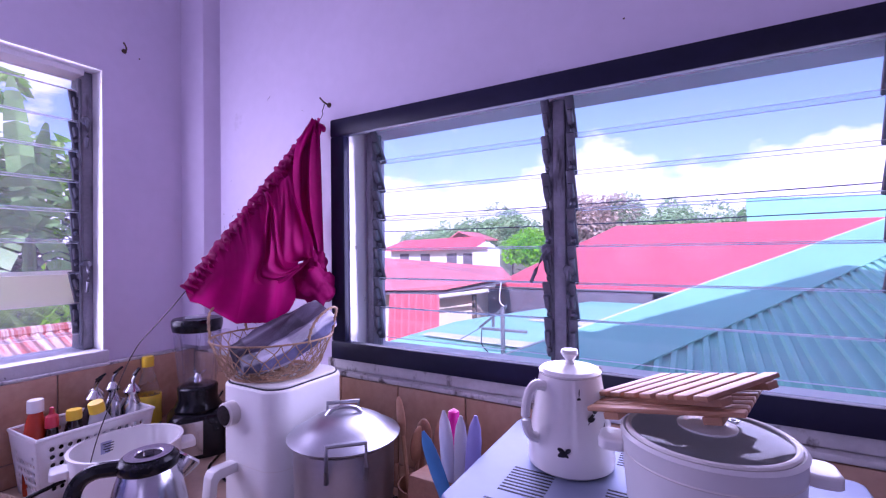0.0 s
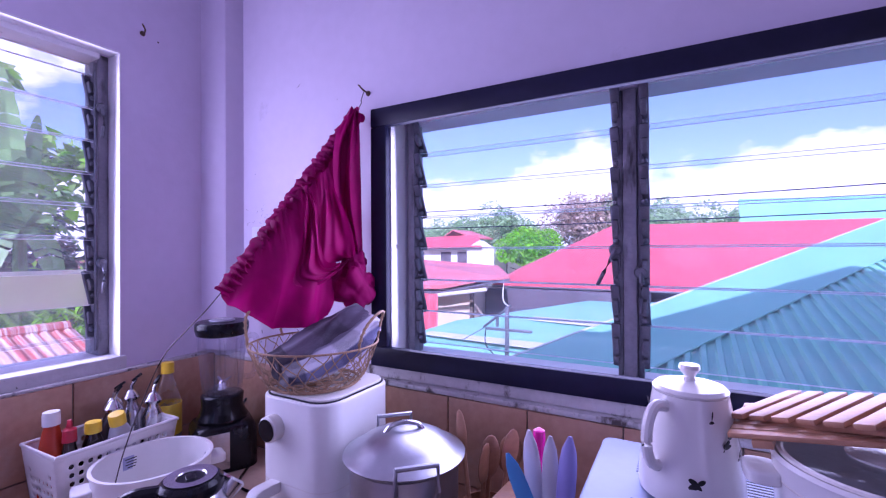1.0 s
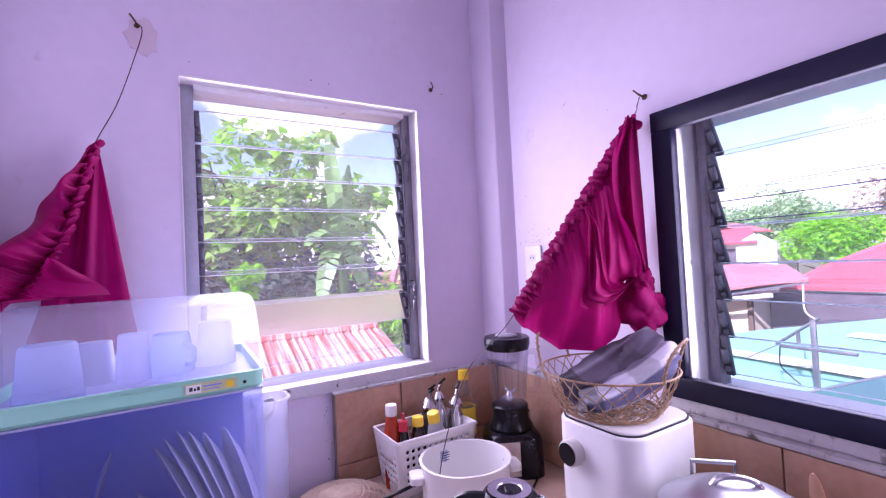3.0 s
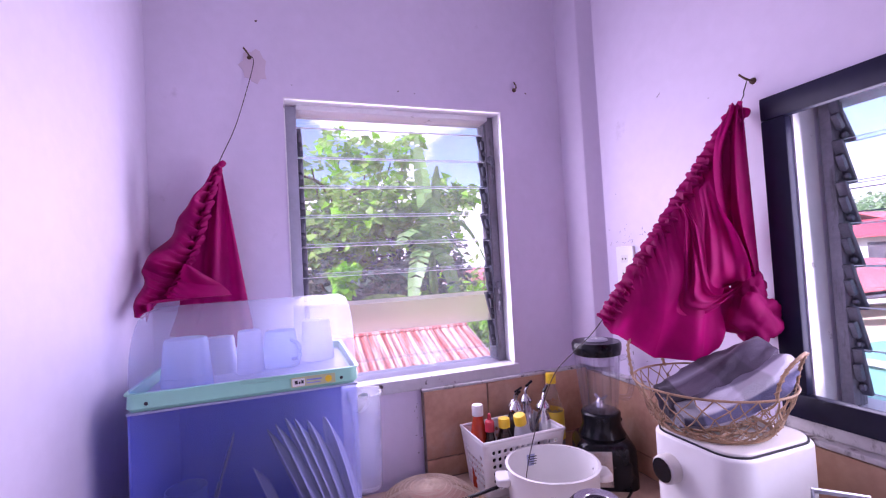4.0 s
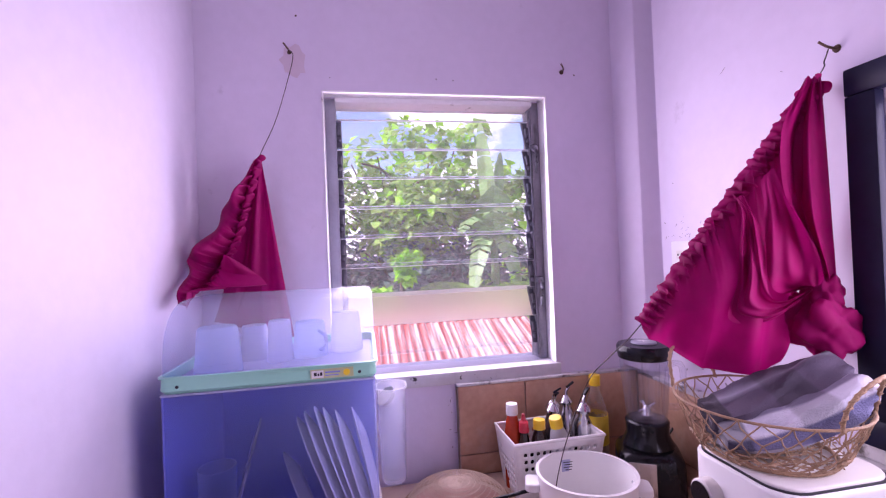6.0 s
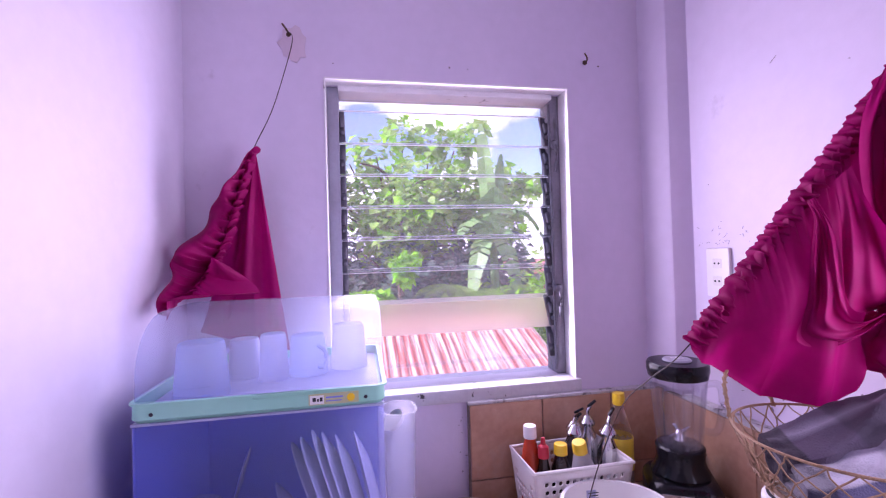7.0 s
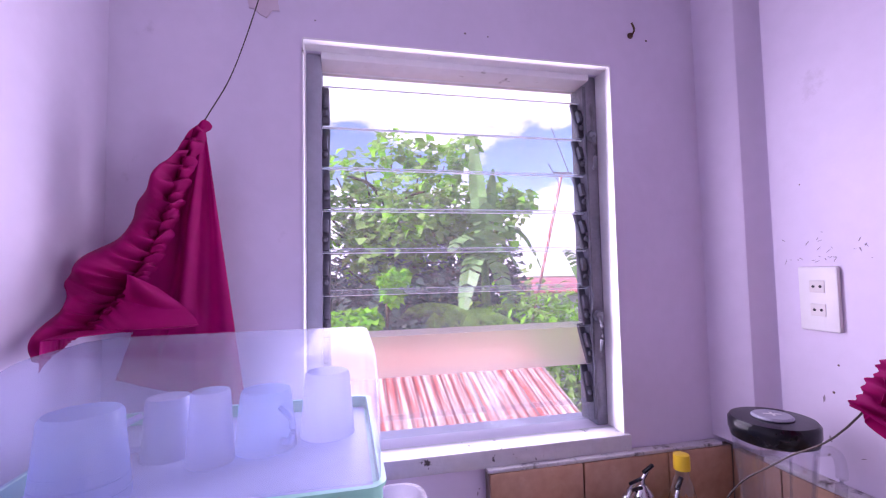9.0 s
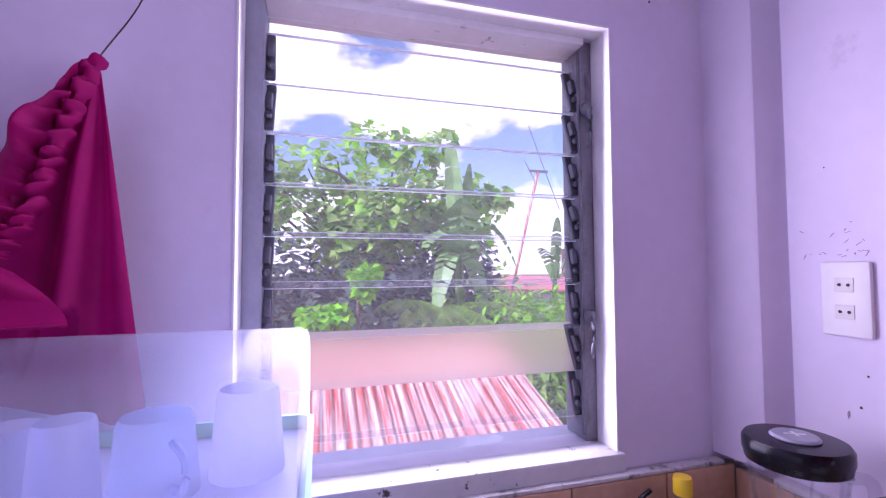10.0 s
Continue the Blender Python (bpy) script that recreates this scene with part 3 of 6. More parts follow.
part("wall", slab([(0.9, 1.5, 0.1), (8, 1.5, 0.1), (8, 10.2, 1.9), (4.9, 10.2, 1.9), (0.9, 3.9, 0.55)], 3.1), WHITEWALL, teal, smooth=0)

flat = thing("low_teal_roof", pose(0, 0, 0), "low teal metal roof with pale strips", "roof")
part("sheet", slab([(-2.6, 3.0, 0.06), (-0.2, 2.6, 0.06), (1.4, 10.4, 0.17), (-0.6, 10.6, 0.17), (-2.4, 6.3, 0.12)], 0.05), TEAL, flat, smooth=0)
for y0, y1, xa, xb in ((4.55, 4.95, -2.2, 0.1), (6.6, 7.15, -1.2, 0.5)):
    part("pale_strip", slab([(xa, y0 + 0.25, 0.147), (xb, y0, 0.150), (xb, y1, 0.152), (xa, y1 + 0.1, 0.149)], 0.008), TEAL_PALE, flat, "pale strip across the roof", 0)
part("wall", boxes((-2.2, 3.2, -3.0, 0.0, 9.5, 0.0)), DARK_SHADE, flat, smooth=0)

ant = thing("aerial_mast", pose(-0.54, 4.0, 0.08), "bent grey metal aerial bracket on the low teal roof", "aerial")
part("post", boxes((-0.022, -0.015, 0, 0.022, 0.015, 0.66), bevel=0.003), STEEL_OUT, ant)
part("arm", tube([(-0.30, 0, 0.40), (0.05, 0, 0.68)], 0.016, 6), STEEL_OUT, ant)
part("strut", boxes((-0.135, -0.01, 0.42, -0.105, 0.01, 0.56)), STEEL_OUT, ant)
part("crossbar", boxes((-0.27, -0.02, 0.375, 0.30, 0.02, 0.405), bevel=0.004), STEEL_OUT, ant)
part("cable", tube(spline([(-0.28, 0.02, 0.39), (-0.29, 0.03, 0.2), (-0.22, 0.05, 0.1), (-0.14, 0.05, 0.03)]), 0.007, 6), NAVY, ant)
part("cable", tube(spline([(0.03, 0.0, 0.66), (-0.2, 0.4, 0.70), (-0.42, 1.0, 0.90)]), 0.008, 6), WHITEWALL, ant)
part("rod", tube([(-0.28, 0, 0.40), (-0.52, -0.1, 0.25)], 0.006, 5), STEEL_OUT, ant)

# the big red roof
red = thing("red_roof_house", pose(0, 0, 0), "large house with a faded red hipped metal roof", "house")
part("roof", slab([(-3.6, 11, 0.47), (12.5, 11, 0.40), (12.5, 16.2, 2.26), (-1.0, 16.2, 2.30)], 0.08), RED, red, "faded red metal roof", 0)
part("roof", slab([(-3.6, 11, 0.47), (-1.0, 16.2, 2.30), (-6.2, 21, 0.5)], 0.08), RED, red, "faded red metal roof", 0)
part("gutter", boxes((-3.6, 10.92, 0.35, 12.5, 10.99, 0.40), bevel=0.01), STEEL_OUT, red, "grey gutter")
part("wall", boxes((-3.0, 11.5, -3.0, 12.0, 19, 0.38)), DARK_SHADE, red, "wall coloured dark for eave shade", 0)
for i in range(5):
    part("window", boxes((-2.4 + i * 2.6, 11.44, -0.45, -1.2 + i * 2.6, 11.5, 0.15), bevel=0.01), DARK_SHADE, red)

pink = thing("pink_roof_house", pose(0, 0, 0), "cream house with a low faded red roof", "house")
part("roof", slab([(-7.2, 9.0, 0.30), (-4.2, 9.0, 0.42), (-2.34, 9.0, 0.80), (-3.9, 12.2, 0.92), (-8.6, 12.2, 1.22), (-9.5, 10.0, 0.6)], 0.07), RED_PALE, pink, "faded red metal roof", 0)
part("fascia", slab([(-7.2, 8.96, 0.24), (-4.2, 8.96, 0.36), (-2.34, 8.96, 0.74), (-2.34, 9.0, 0.74), (-4.2, 9.0, 0.36), (-7.2, 9.0, 0.24)], 0.05), DARK_SHADE, pink, smooth=0)
part("gutter", tube([(-4.4, 8.9, 0.24), (-2.9, 8.9, 0.46)], 0.05, 8), WHITEWALL, pink, "white gutter pipe")
part("wall", boxes((-9.0, 9.5, -3.0, -3.52, 11.8, 0.30)), CREAM, pink, "cream plastered wall", 0)
part("door_post", boxes((-3.60, 9.42, -3.0, -3.50, 9.495, 0.32)), BARK, pink, smooth=0)
part("wall", boxes((-3.49, 10.2, -3.0, 0.6, 10.6, 0.36)), DARK_SHADE, pink, "dark slab standing in for a shaded open side", 0)
part("awning", ribbed((-4.9, 7.6, 0.42), (1, -0.02, 0.02), (0.13, -0.25, -1.0), 1.30, 1.2, 0.20, 0.02, sharp=True, steps=1), RED, pink, "red ribbed sheet awning", 20)

white = thing("white_house", pose(0, 0, 0), "white two-storey house with red gabled roofs", "house")
part("wall", boxes((-21.5, 30, -3, -12.6, 36, 1.75)), WHITEWALL, white, smooth=0)
part("roof", slab([(-22.2, 29.3, 1.62), (-12.0, 29.3, 1.72), (-14.0, 33, 2.75), (-22.2, 33, 2.55)], 0.1), RED, white, "red metal roof", 0)
bm = bmesh.new()
for y in (29.6, 30.2):
    a = [bm.verts.new(p) for p in ((-13.4, y, -0.2), (-11.4, y, -0.2), (-11.4, y, 1.6), (-12.3, y, 2.2), (-13.4, y, 1.62))]
    bm.faces.new(a)
part("gable", bm, WHITEWALL, white, "white boarded gable", 0)
part("roof", slab([(-17.6, 33, 2.5), (-16.4, 33, 3.25), (-14.2, 33, 2.5), (-14.2, 37, 2.5), (-16.4, 37, 3.25), (-17.6, 37, 2.5)], 0.1), RED_PALE, white, "red gable roof", 0)
for x in (-20.5, -18.4, -15.9, -14.4):
    w = part("window", boxes((x, 29.93, 0.35, x + 0.9, 30.0, 1.3), bevel=0.01), DARK_SHADE, white)
    part("frame", boxes((x - 0.06, 29.90, 0.28, x + 0.96, 29.93, 0.35)), WHITEWALL, w, smooth=0)

far = thing("teal_building", pose(0, 0, 0), "distant building with a teal metal roof", "building")
part("roof", slab([(4.0, 28, 2.9), (16, 28, 2.6), (16, 30.5, 4.05), (4.15, 30.5, 4.40)], 0.1), TEAL, far, "teal metal roof", 0)
part("wall", boxes((4.4, 28.6, -3, 16, 33, 2.6)), WHITEWALL, far, smooth=0)

hut = thing("pink_roof_shed", pose(0, 0, 0), "low shed with a faded red roof among trees", "shed")
part("roof", slab([(-14, 4.4, 0.75), (-14, 9.6, 0.62), (-16, 9.6, 1.12), (-16, 4.4, 1.22)], 0.06), RED_PALE, hut, smooth=0)
part("wall", boxes((-16, 4.8, -3, -14.3, 9.4, 0.7)), WHITEWALL, hut, smooth=0)

tv = thing("tv_aerial", pose(-9, 3.46, -3.0), "thin rusty tv aerial mast with cross rods", "aerial")
part("mast", tube([(0, 0, 0), (0, 0.02, 3.2), (0, 0.93, 6.85)], 0.035, 6), RUST, tv)
part("boom", boxes((-0.02, 0.70, 6.84, 0.02, 1.20, 6.90)), STEEL_OUT, tv)
part("rod", tube([(0, 0.69, 8.0), (0, 1.10, 6.95), (0, 1.52, 5.93)], 0.012, 5), STEEL_OUT, tv)
part("rod", tube([(0, 0.58, 7.1), (0, 0.86, 6.6)], 0.012, 5), STEEL_OUT, tv)


def leaves(rng, centres, n, size, spread, shape=1.0, droop=0.3, fold=0.18, flat=0.5):
    """Many folded leaves scattered about the given centres."""
    vs, fs = [], []
    for i in range(n):
        c, r = centres[rng.randrange(len(centres))]
        d = Vector((rng.gauss(0, 1), rng.gauss(0, 1), rng.gauss(0, 1))).normalized()
        p = Vector(c) + d * r * rng.uniform(0.45, 1.0) ** 0.6 * spread
        out = Vector((d.x + rng.gauss(0, .5), d.y + rng.gauss(0, .5), d.z * flat + rng.gauss(0, .3) - droop)).normalized()
        side = out.cross(Vector((rng.gauss(0, .35), rng.gauss(0, .35), 1))).normalized()
        up = side.cross(out)
        s = size * rng.uniform(0.6, 1.25)
        w = s * 0.30 * shape
        k = len(vs)
        vs += [p, p + out * s * 0.45 + side * w + up * w * fold * 2, p + out * s - up * s * 0.12, p + out * s * 0.45 - side * w + up * w * fold * 2, p + out * s * 0.5]
        fs += [(k, k + 4, k + 1), (k + 1, k + 4, k + 2), (k, k + 3, k + 4), (k + 4, k + 3, k + 2)]
    return vs, fs


def leaf_part(name, parent, material, vs, fs, label=""):
    me = bpy.data.meshes.new(name)
    me.from_pydata([tuple(v) for v in vs], [], fs)
    me.materials.append(material)
    me.polygons.foreach_set("use_smooth", [True] * len(me.polygons))
    ob = new(name, me)
    ob.parent = parent
    return tagged(ob, label)


def limbs(rng, base, top, n, reach, r0):
    """A tapered trunk with limbs; gives the mesh and the limb ends."""
    bm = tube(spline([base, Vector(base).lerp(Vector(top), 0.5) + Vector((rng.uniform(-.2, .2), rng.uniform(-.2, .2), 0)), top], 6), r0, 8, 0.35)
    ends = []
    for i in range(n):
        a = Vector(base).lerp(Vector(top), rng.uniform(0.45, 1.0))
        ang = 6.283 * (i + rng.random()) / n
        e = a + Vector((math.cos(ang) * reach * rng.uniform(.5, 1), math.sin(ang) * reach * rng.uniform(.5, 1), reach * rng.uniform(0.15, 0.75)))
        tube(spline([a, a.lerp(e, 0.5) + Vector((0, 0, reach * 0.12)), e], 4), r0 * 0.38, 6, 0.3, bm=bm)
        ends.append(e)
    return bm, ends


# broad-leaved tree before the west window
rng = random.Random(11)
tree = thing("broad_leaved_tree", pose(0, 0, 0), "leafy broad-leaved tree with big glossy leaves", "tree")
bm, ends = limbs(rng, (-7.6, -0.2, -3.0), (-7.4, 0.0, 2.6), 9, 1.7, 0.13)
part("trunk", bm, BARK, tree, "brown trunk and limbs", 60)
low_c = [((-7.3 + rng.uniform(-.7, .7), rng.uniform(-3.6, 1.9), rng.uniform(0.3, 1.9)), 0.75) for _ in range(26)]
mid_c = [((-7.2 + rng.uniform(-.5, .6), rng.uniform(-3.4, 2.0), rng.uniform(1.8, 2.7)), 0.55) for _ in range(22)]
top_c = [((-7.3, 0.0, 3.85), .26), ((-7.2, 0.55, 3.70), .24), ((-7.3, -0.5, 3.4), .34), ((-7.1, -1.0, 3.2), .34), ((-7.2, 1.0, 3.5), .26), ((-7.3, 1.40, 3.85), .22),
         ((-7.1, -1.7, 3.2), .4), ((-7.2, -2.4, 3.0), .5), ((-7.2, 0.2, 3.0), .36), ((-7.3, -0.2, 2.7), .4), ((-7.2, -2.9, 2.7), .5), ((-7.1, 2.1, 2.85), .22),
         ((-7.1, 2.5, 2.80), .18), ((-7.2, 1.7, 2.75), .26), ((-7.2, 0.8, 2.7), .3)]
leaf_part("crown", tree, LEAF_SHADE, *leaves(rng, low_c, 8200, 0.18, 1.1, 1.6), "dense dark inner foliage")
leaf_part("crown", tree, LEAF, *leaves(rng, mid_c, 3000, 0.18, 1.1, 1.8), "large green leaves")
leaf_part("crown", tree, LEAF, *leaves(rng, top_c, 760, 0.195, 1.15, 1.9), "large green leaves")
leaf_part("crown", tree, LEAF_LIME, *leaves(rng, mid_c + top_c, 700, 0.19, 1.25, 1.9), "bright young leaves")
bm = bmesh.new()
for e, r in top_c:
    tube(spline([(-7.4, e[1] * 0.4, 2.0), (-7.35, e[1] * 0.7, 2.6), e], 4), 0.028, 5, 0.5, bm=bm)
part("branch", bm, BARK, tree, "bare upper twigs", 60)

sap = thing("lime_sapling", pose(-5.3, -0.30, -3.0), "young tree with bright lime leaves", "tree")
part("trunk", tube([(0, 0, 0), (0.02, 0.03, 2.2), (0, 0, 4.3)], 0.05, 7, 0.4), BARK, sap)
leaf_part("crown", sap, LEAF_LIME, *leaves(rng, [((0.1, 0.16, 4.42), .10), ((0.1, 0.02, 4.40), .10), ((0.1, 0.08, 4.16), .07), ((0.1, -0.40, 3.86), .12), ((0.1, -0.22, 3.84), .10), ((0.1, -0.60, 3.84), .14)], 420, 0.13, 1.0, 1.7), "lime green leaves")


def big_leaf(base, tip, width, sag, tatter, rng):
    """A long banana leaf: a bent midrib with two torn sides."""
    base, tip = Vector(base), Vector(tip)
    d = (tip - base)
    side = d.cross(Vector((0, 0, 1))).normalized()
    vs, fs = [], []
    n = 14
    for i in range(n):
        a, b = i / n, (i + 1) / n - (tatter if rng.random() < 0.5 else 0)
        quad = []
        for t in (a, b):
            c = base + d * t + Vector((0, 0, sag * 4 * t * (1 - t) - sag * 0.9 * t * t))
            w = width * math.sin(math.pi * min(1, 0.08 + t * 0.9)) ** 0.6
            quad.append((c, w))
        dr = rng.uniform(0.15, 0.45)
        for sgn in (1, -1):
            k = len(vs)
            (c0, w0), (c1, w1_) = quad
            vs += [c0, c1, c1 + side * sgn * w1_ + Vector((0, 0, -dr * w1_)), c0 + side * sgn * w0 + Vector((0, 0, -dr * w0))]
            fs.append((k, k + 1, k + 2, k + 3))
    return vs, fs


def banana(base, height, tips, seed, label):
    r = random.Random(seed)
    b = Vector(base)
    ob = thing("banana_plant", Matrix.Translation(b), label, "plant", "banana plants")
    part("stem", tube([(0, 0, 0), (0.02, 0.02, height * 0.6), (0, 0, height)], 0.13, 9, 0.5), LEAF_BANANA, ob)
    for t, w, sag in tips:
        vs, fs = big_leaf((0, 0, height - 0.1), t, w, sag, 0.02, r)
        leaf_part("leaf", ob, LEAF_BANANA, vs, fs)
    return ob


banana((-6.2, 1.43, -3.0), 4.76, [((0.35, -0.27, 6.68), .15, .05), ((0.30, 0.09, 6.20), .13, .05), ((0.45, -0.09, 5.62), .34, .05), ((0.20, 0.94, 4.99), .20, .55), ((0.40, -0.70, 5.04), .24, .30),
                                 ((0.50, 0.27, 4.08), .22, .35), ((0.50, -0.55, 4.09), .20, .40), ((0.30, 0.55, 4.66), .20, .25)], 3, "banana plant with broad torn leaves")
banana((-9.5, 5.1, -3.0), 4.2, [((0.2, 0.0, 5.9), .16, .1), ((0.3, .6, 5.3), .2, .2), ((0.2, -.6, 5.2), .2, .3), ((.3, .9, 4.6), .2, .3)], 5, "distant banana plant among bushes")
# drooping fronds and bushes
rng = random.Random(21)
bush_lo = thing("garden_bushes", pose(0, 0, 0), "thick garden bushes and fronds beyond the shed", "bushes", kind="stuff")
bc = [((-6.0 + rng.uniform(-.8, .5), rng.uniform(0.6, 4.4), rng.uniform(-0.9, 0.55)), .5) for _ in range(26)]
leaf_part("foliage", bush_lo, LEAF, *leaves(rng, bc, 2400, 0.20, 1.1, 0.8))
bc2 = [((-5.8 + rng.uniform(-.8, .5), rng.uniform(1.6, 4.2), rng.uniform(-0.5, 0.8)), .4) for _ in range(12)]
leaf_part("foliage", bush_lo, LEAF_LIME, *leaves(rng, bc2, 700, 0.2, 1.1, 0.55))
bc3 = [((-7.1 + rng.uniform(-.6, .5), rng.uniform(-4.5, 1.5), rng.uniform(-1.6, 0.5)), .7) for _ in range(26)]
leaf_part("foliage", bush_lo, LEAF_SHADE, *leaves(rng, bc3, 3600, 0.24, 1.1, 1.0))
bc4 = [((-13.5 + rng.uniform(-1, 1), rng.uniform(2, 10), rng.uniform(-1, 0.6)), .9) for _ in range(24)]
leaf_part("foliage", bush_lo, LEAF, *leaves(rng, bc4, 2200, 0.4, 1.1, 0.8))
bc5 = [((-9.6 + rng.uniform(-.8, .8), rng.uniform(-9.0, 1.8), rng.uniform(-1.0, 1.5)), .8) for _ in range(44)]
leaf_part("foliage", bush_lo, LEAF_SHADE, *leaves(rng, bc5, 5200, 0.30, 1.1, 1.4))
bc6 = [((-8.4 + rng.uniform(-.5, .5), rng.uniform(-6.0, 1.6), rng.uniform(-0.6, 0.9)), .5) for _ in range(26)]
leaf_part("foliage", bush_lo, LEAF, *leaves(rng, bc6, 1500, 0.20, 1.1, 1.4))
bc7 = [((-7.6 + rng.uniform(-.5, .5), rng.uniform(1.8, 4.6), rng.uniform(-0.3, 0.75)), .35) for _ in range(18)]
leaf_part("foliage", bush_lo, LEAF_LIME, *leaves(rng, bc7, 1100, 0.2, 1.1, 0.7))
vs, fs = [], []
for i in range(16):
    base = Vector((-5.7, rng.uniform(0.4, 1.3), 0.85))
    tip = base + Vector((rng.uniform(-.1, .6), rng.uniform(-.9, .9), rng.uniform(-.75, .1)))
    for j in range(26):
        t = j / 26
        c = base.lerp(tip, t) + Vector((0, 0, 0.5 * t * (1 - t)))
        for s in (-1, 1):
            e = c + Vector((0.05, s * 0.16, -0.16))
            k = len(vs)
            vs += [c, c + Vector((0, 0, .018)), e]
            fs.append((k, k + 1, k + 2))
leaf_part("frond", bush_lo, LEAF, vs, fs, "drooping feathery fronds")


def far_tree(x, y, ztop, r, seed, material, label, squash=0.8):
    q = random.Random(seed)
    ob = thing("far_tree", pose(x, y, -3.0), label, "tree", "trees on the skyline")
    h = ztop + 3.0
    bm, ends = limbs(q, (0, 0, 0), (0, 0, h * 0.7), 6, r * 0.7, 0.25)
    part("trunk", bm, BARK, ob, smooth=60)
    cs = [((q.gauss(0, r * .5), q.gauss(0, r * .4), h - r * squash + q.gauss(0, r * .35 * squash)), r * q.uniform(.3, .55)) for _ in range(16)]
    leaf_part("crown", ob, material, *leaves(q, cs, 6500, 0.06 * r + 0.16, 1.1, 1.3))


far_tree(-8.0, 44, 6.7, 3.4, 1, LEAF_BROWN, "wide far tree with brownish foliage", 0.6)
far_tree(-3.6, 46, 6.0, 3.0, 2, LEAF_FAR, "dense far green tree", 0.6)
far_tree(0.6, 48, 5.5, 3.0, 3, LEAF_FAR, "dense far green tree", 0.6)
far_tree(4.6, 50, 4.6, 2.6, 4, LEAF_FAR, "dense far green tree", 0.5)
far_tree(-13.5, 38, 4.6, 2.6, 5, LEAF_FAR, "bright green far tree", 0.7)
far_tree(-16.5, 46, 5.3, 3.4, 6, LEAF_FAR, "dense far green tree", 0.6)
far_tree(-20.5, 48, 4.9, 3.4, 7, LEAF_FAR, "dense far green tree", 0.6)
far_tree(-26.0, 52, 5.0, 3.4, 8, LEAF_FAR, "dense far green tree", 0.6)
far_tree(-11.0, 36, 3.0, 1.8, 9, LEAF, "small bushy far tree", 0.7)
far_tree(-9.8, 34, 3.2, 2.2, 10, LEAF_LIME, "bushy bright far tree", 0.7)
far_tree(8.0, 56, 5.0, 3.0, 12, LEAF_FAR, "dense far green tree", 0.5)
far_tree(-33.0, 55, 4.5, 3.6, 13, LEAF_FAR, "dense far green tree", 0.6)
far_tree(13.5, 56, 5.2, 3.4, 14, LEAF_FAR, "dense far green tree", 0.5)
for ya, za, zb in ((9.0, 2.6, 2.75), (9.3, 2.2, 2.3)):
    line = thing("overhead_cable", pose(0, ya, 0), "thin black overhead cable strung between poles", "cable", "overhead cables")
    part("cable", tube(arc((-16, 0, za), (14, 0, zb), 0.25, 20), 0.012, 5), NAVY, line)
    part("pole", tube([(-16, 0, -3.0), (-16, 0, za + 0.1)], 0.09, 8), BARK, line)
    part("pole", tube([(14, 0, -3.0), (14, 0, zb + 0.1)], 0.09, 8), BARK, line)

# ---- things: materials ----
WHITE_PL = mat("white_plastic", (0.80, 0.79, 0.77), 0.32, vary=0.03, scale=6, bump=0.03)
CREAM_PL = mat("cream_plastic", (0.74, 0.71, 0.66), 0.4, vary=0.03, scale=6)
BLACK_PL = mat("black_plastic", (0.007, 0.007, 0.010), 0.22, vary=0.3, scale=10, spec=0.28)
DARK_GAP = mat("dark_seam", (0.02, 0.02, 0.025), 0.6)
STEEL = mat("brushed_steel", (0.62, 0.62, 0.64), 0.24, 1.0, vary=0.08, scale=12, bump=0.05, bump_scale=200)
ALU = mat("spun_aluminium", (0.46, 0.47, 0.51), 0.36, 1.0, vary=0.08, scale=10, bump=0.08, bump_scale=90)
ENAMEL = mat("white_enamel", (0.82, 0.80, 0.77), 0.12, vary=0.02, scale=5, coat=0.4)
DECAL = mat("black_brushwork", (0.02, 0.018, 0.02), 0.3, vary=0.3, scale=40)
WOOD = spotted(mat("light_wood", (0.48, 0.25, 0.14), 0.45, vary=0.15, scale=18, bump=0.2, bump_scale=80, per_object=0.12), (0.34, 0.16, 0.09), 30, 0.5, 0.7, (0.15, 1, 1))
WOOD_DARK = mat("brown_wood", (0.26, 0.12, 0.06), 0.5, vary=0.25, scale=20, bump=0.3)
WICKER = mat("twisted_fibre", (0.36, 0.22, 0.12), 0.6, vary=0.3, scale=40, bump=0.8, bump_scale=250)
CLEAR = glass_mat("clear_jar", (0.95, 0.95, 0.97), 0.05, dirt=0.02)
POT_GLASS = glass_mat("lid_glass", (0.66, 0.68, 0.72), 0.03, dirt=0.08)
DOME = glass_mat("frosted_dome", (0.84, 0.87, 0.99), 0.22, dirt=0.02, frost=0.19)
BLUE_BOX = glass_mat("blue_plastic", (0.82, 0.84, 0.99), 0.2, dirt=0.06, frost=0.07)
BLUE_IN = mat("deep_blue_plastic", (0.20, 0.24, 0.66), 0.35, vary=0.08, scale=5)
MINT = mat("mint_plastic", (0.30, 0.66, 0.52), 0.35, vary=0.04, scale=6)
CUP_BLUE = glass_mat("pale_blue_cup", (0.40, 0.56, 0.90), 0.15, dirt=0.1, frost=0.36)
CUP_MILK = glass_mat("milky_cup", (0.50, 0.54, 0.82), 0.15, dirt=0.1, frost=0.42)
HOLDER = glass_mat("translucent_holder", (0.76, 0.76, 0.84), 0.25, dirt=0.06, frost=0.16)
CUP_WHITE = mat("pale_cup", (0.36, 0.38, 0.56), 0.3, vary=0.05, scale=6)
PLATE = mat("white_plate", (0.88, 0.86, 0.84), 0.2, vary=0.04, scale=5)
KETCHUP = mat("ketchup_red", (0.50, 0.05, 0.015), 0.25, vary=0.1, scale=10)
SOY = mat("soy_dark", (0.02, 0.008, 0.006), 0.12, vary=0.2, scale=10)
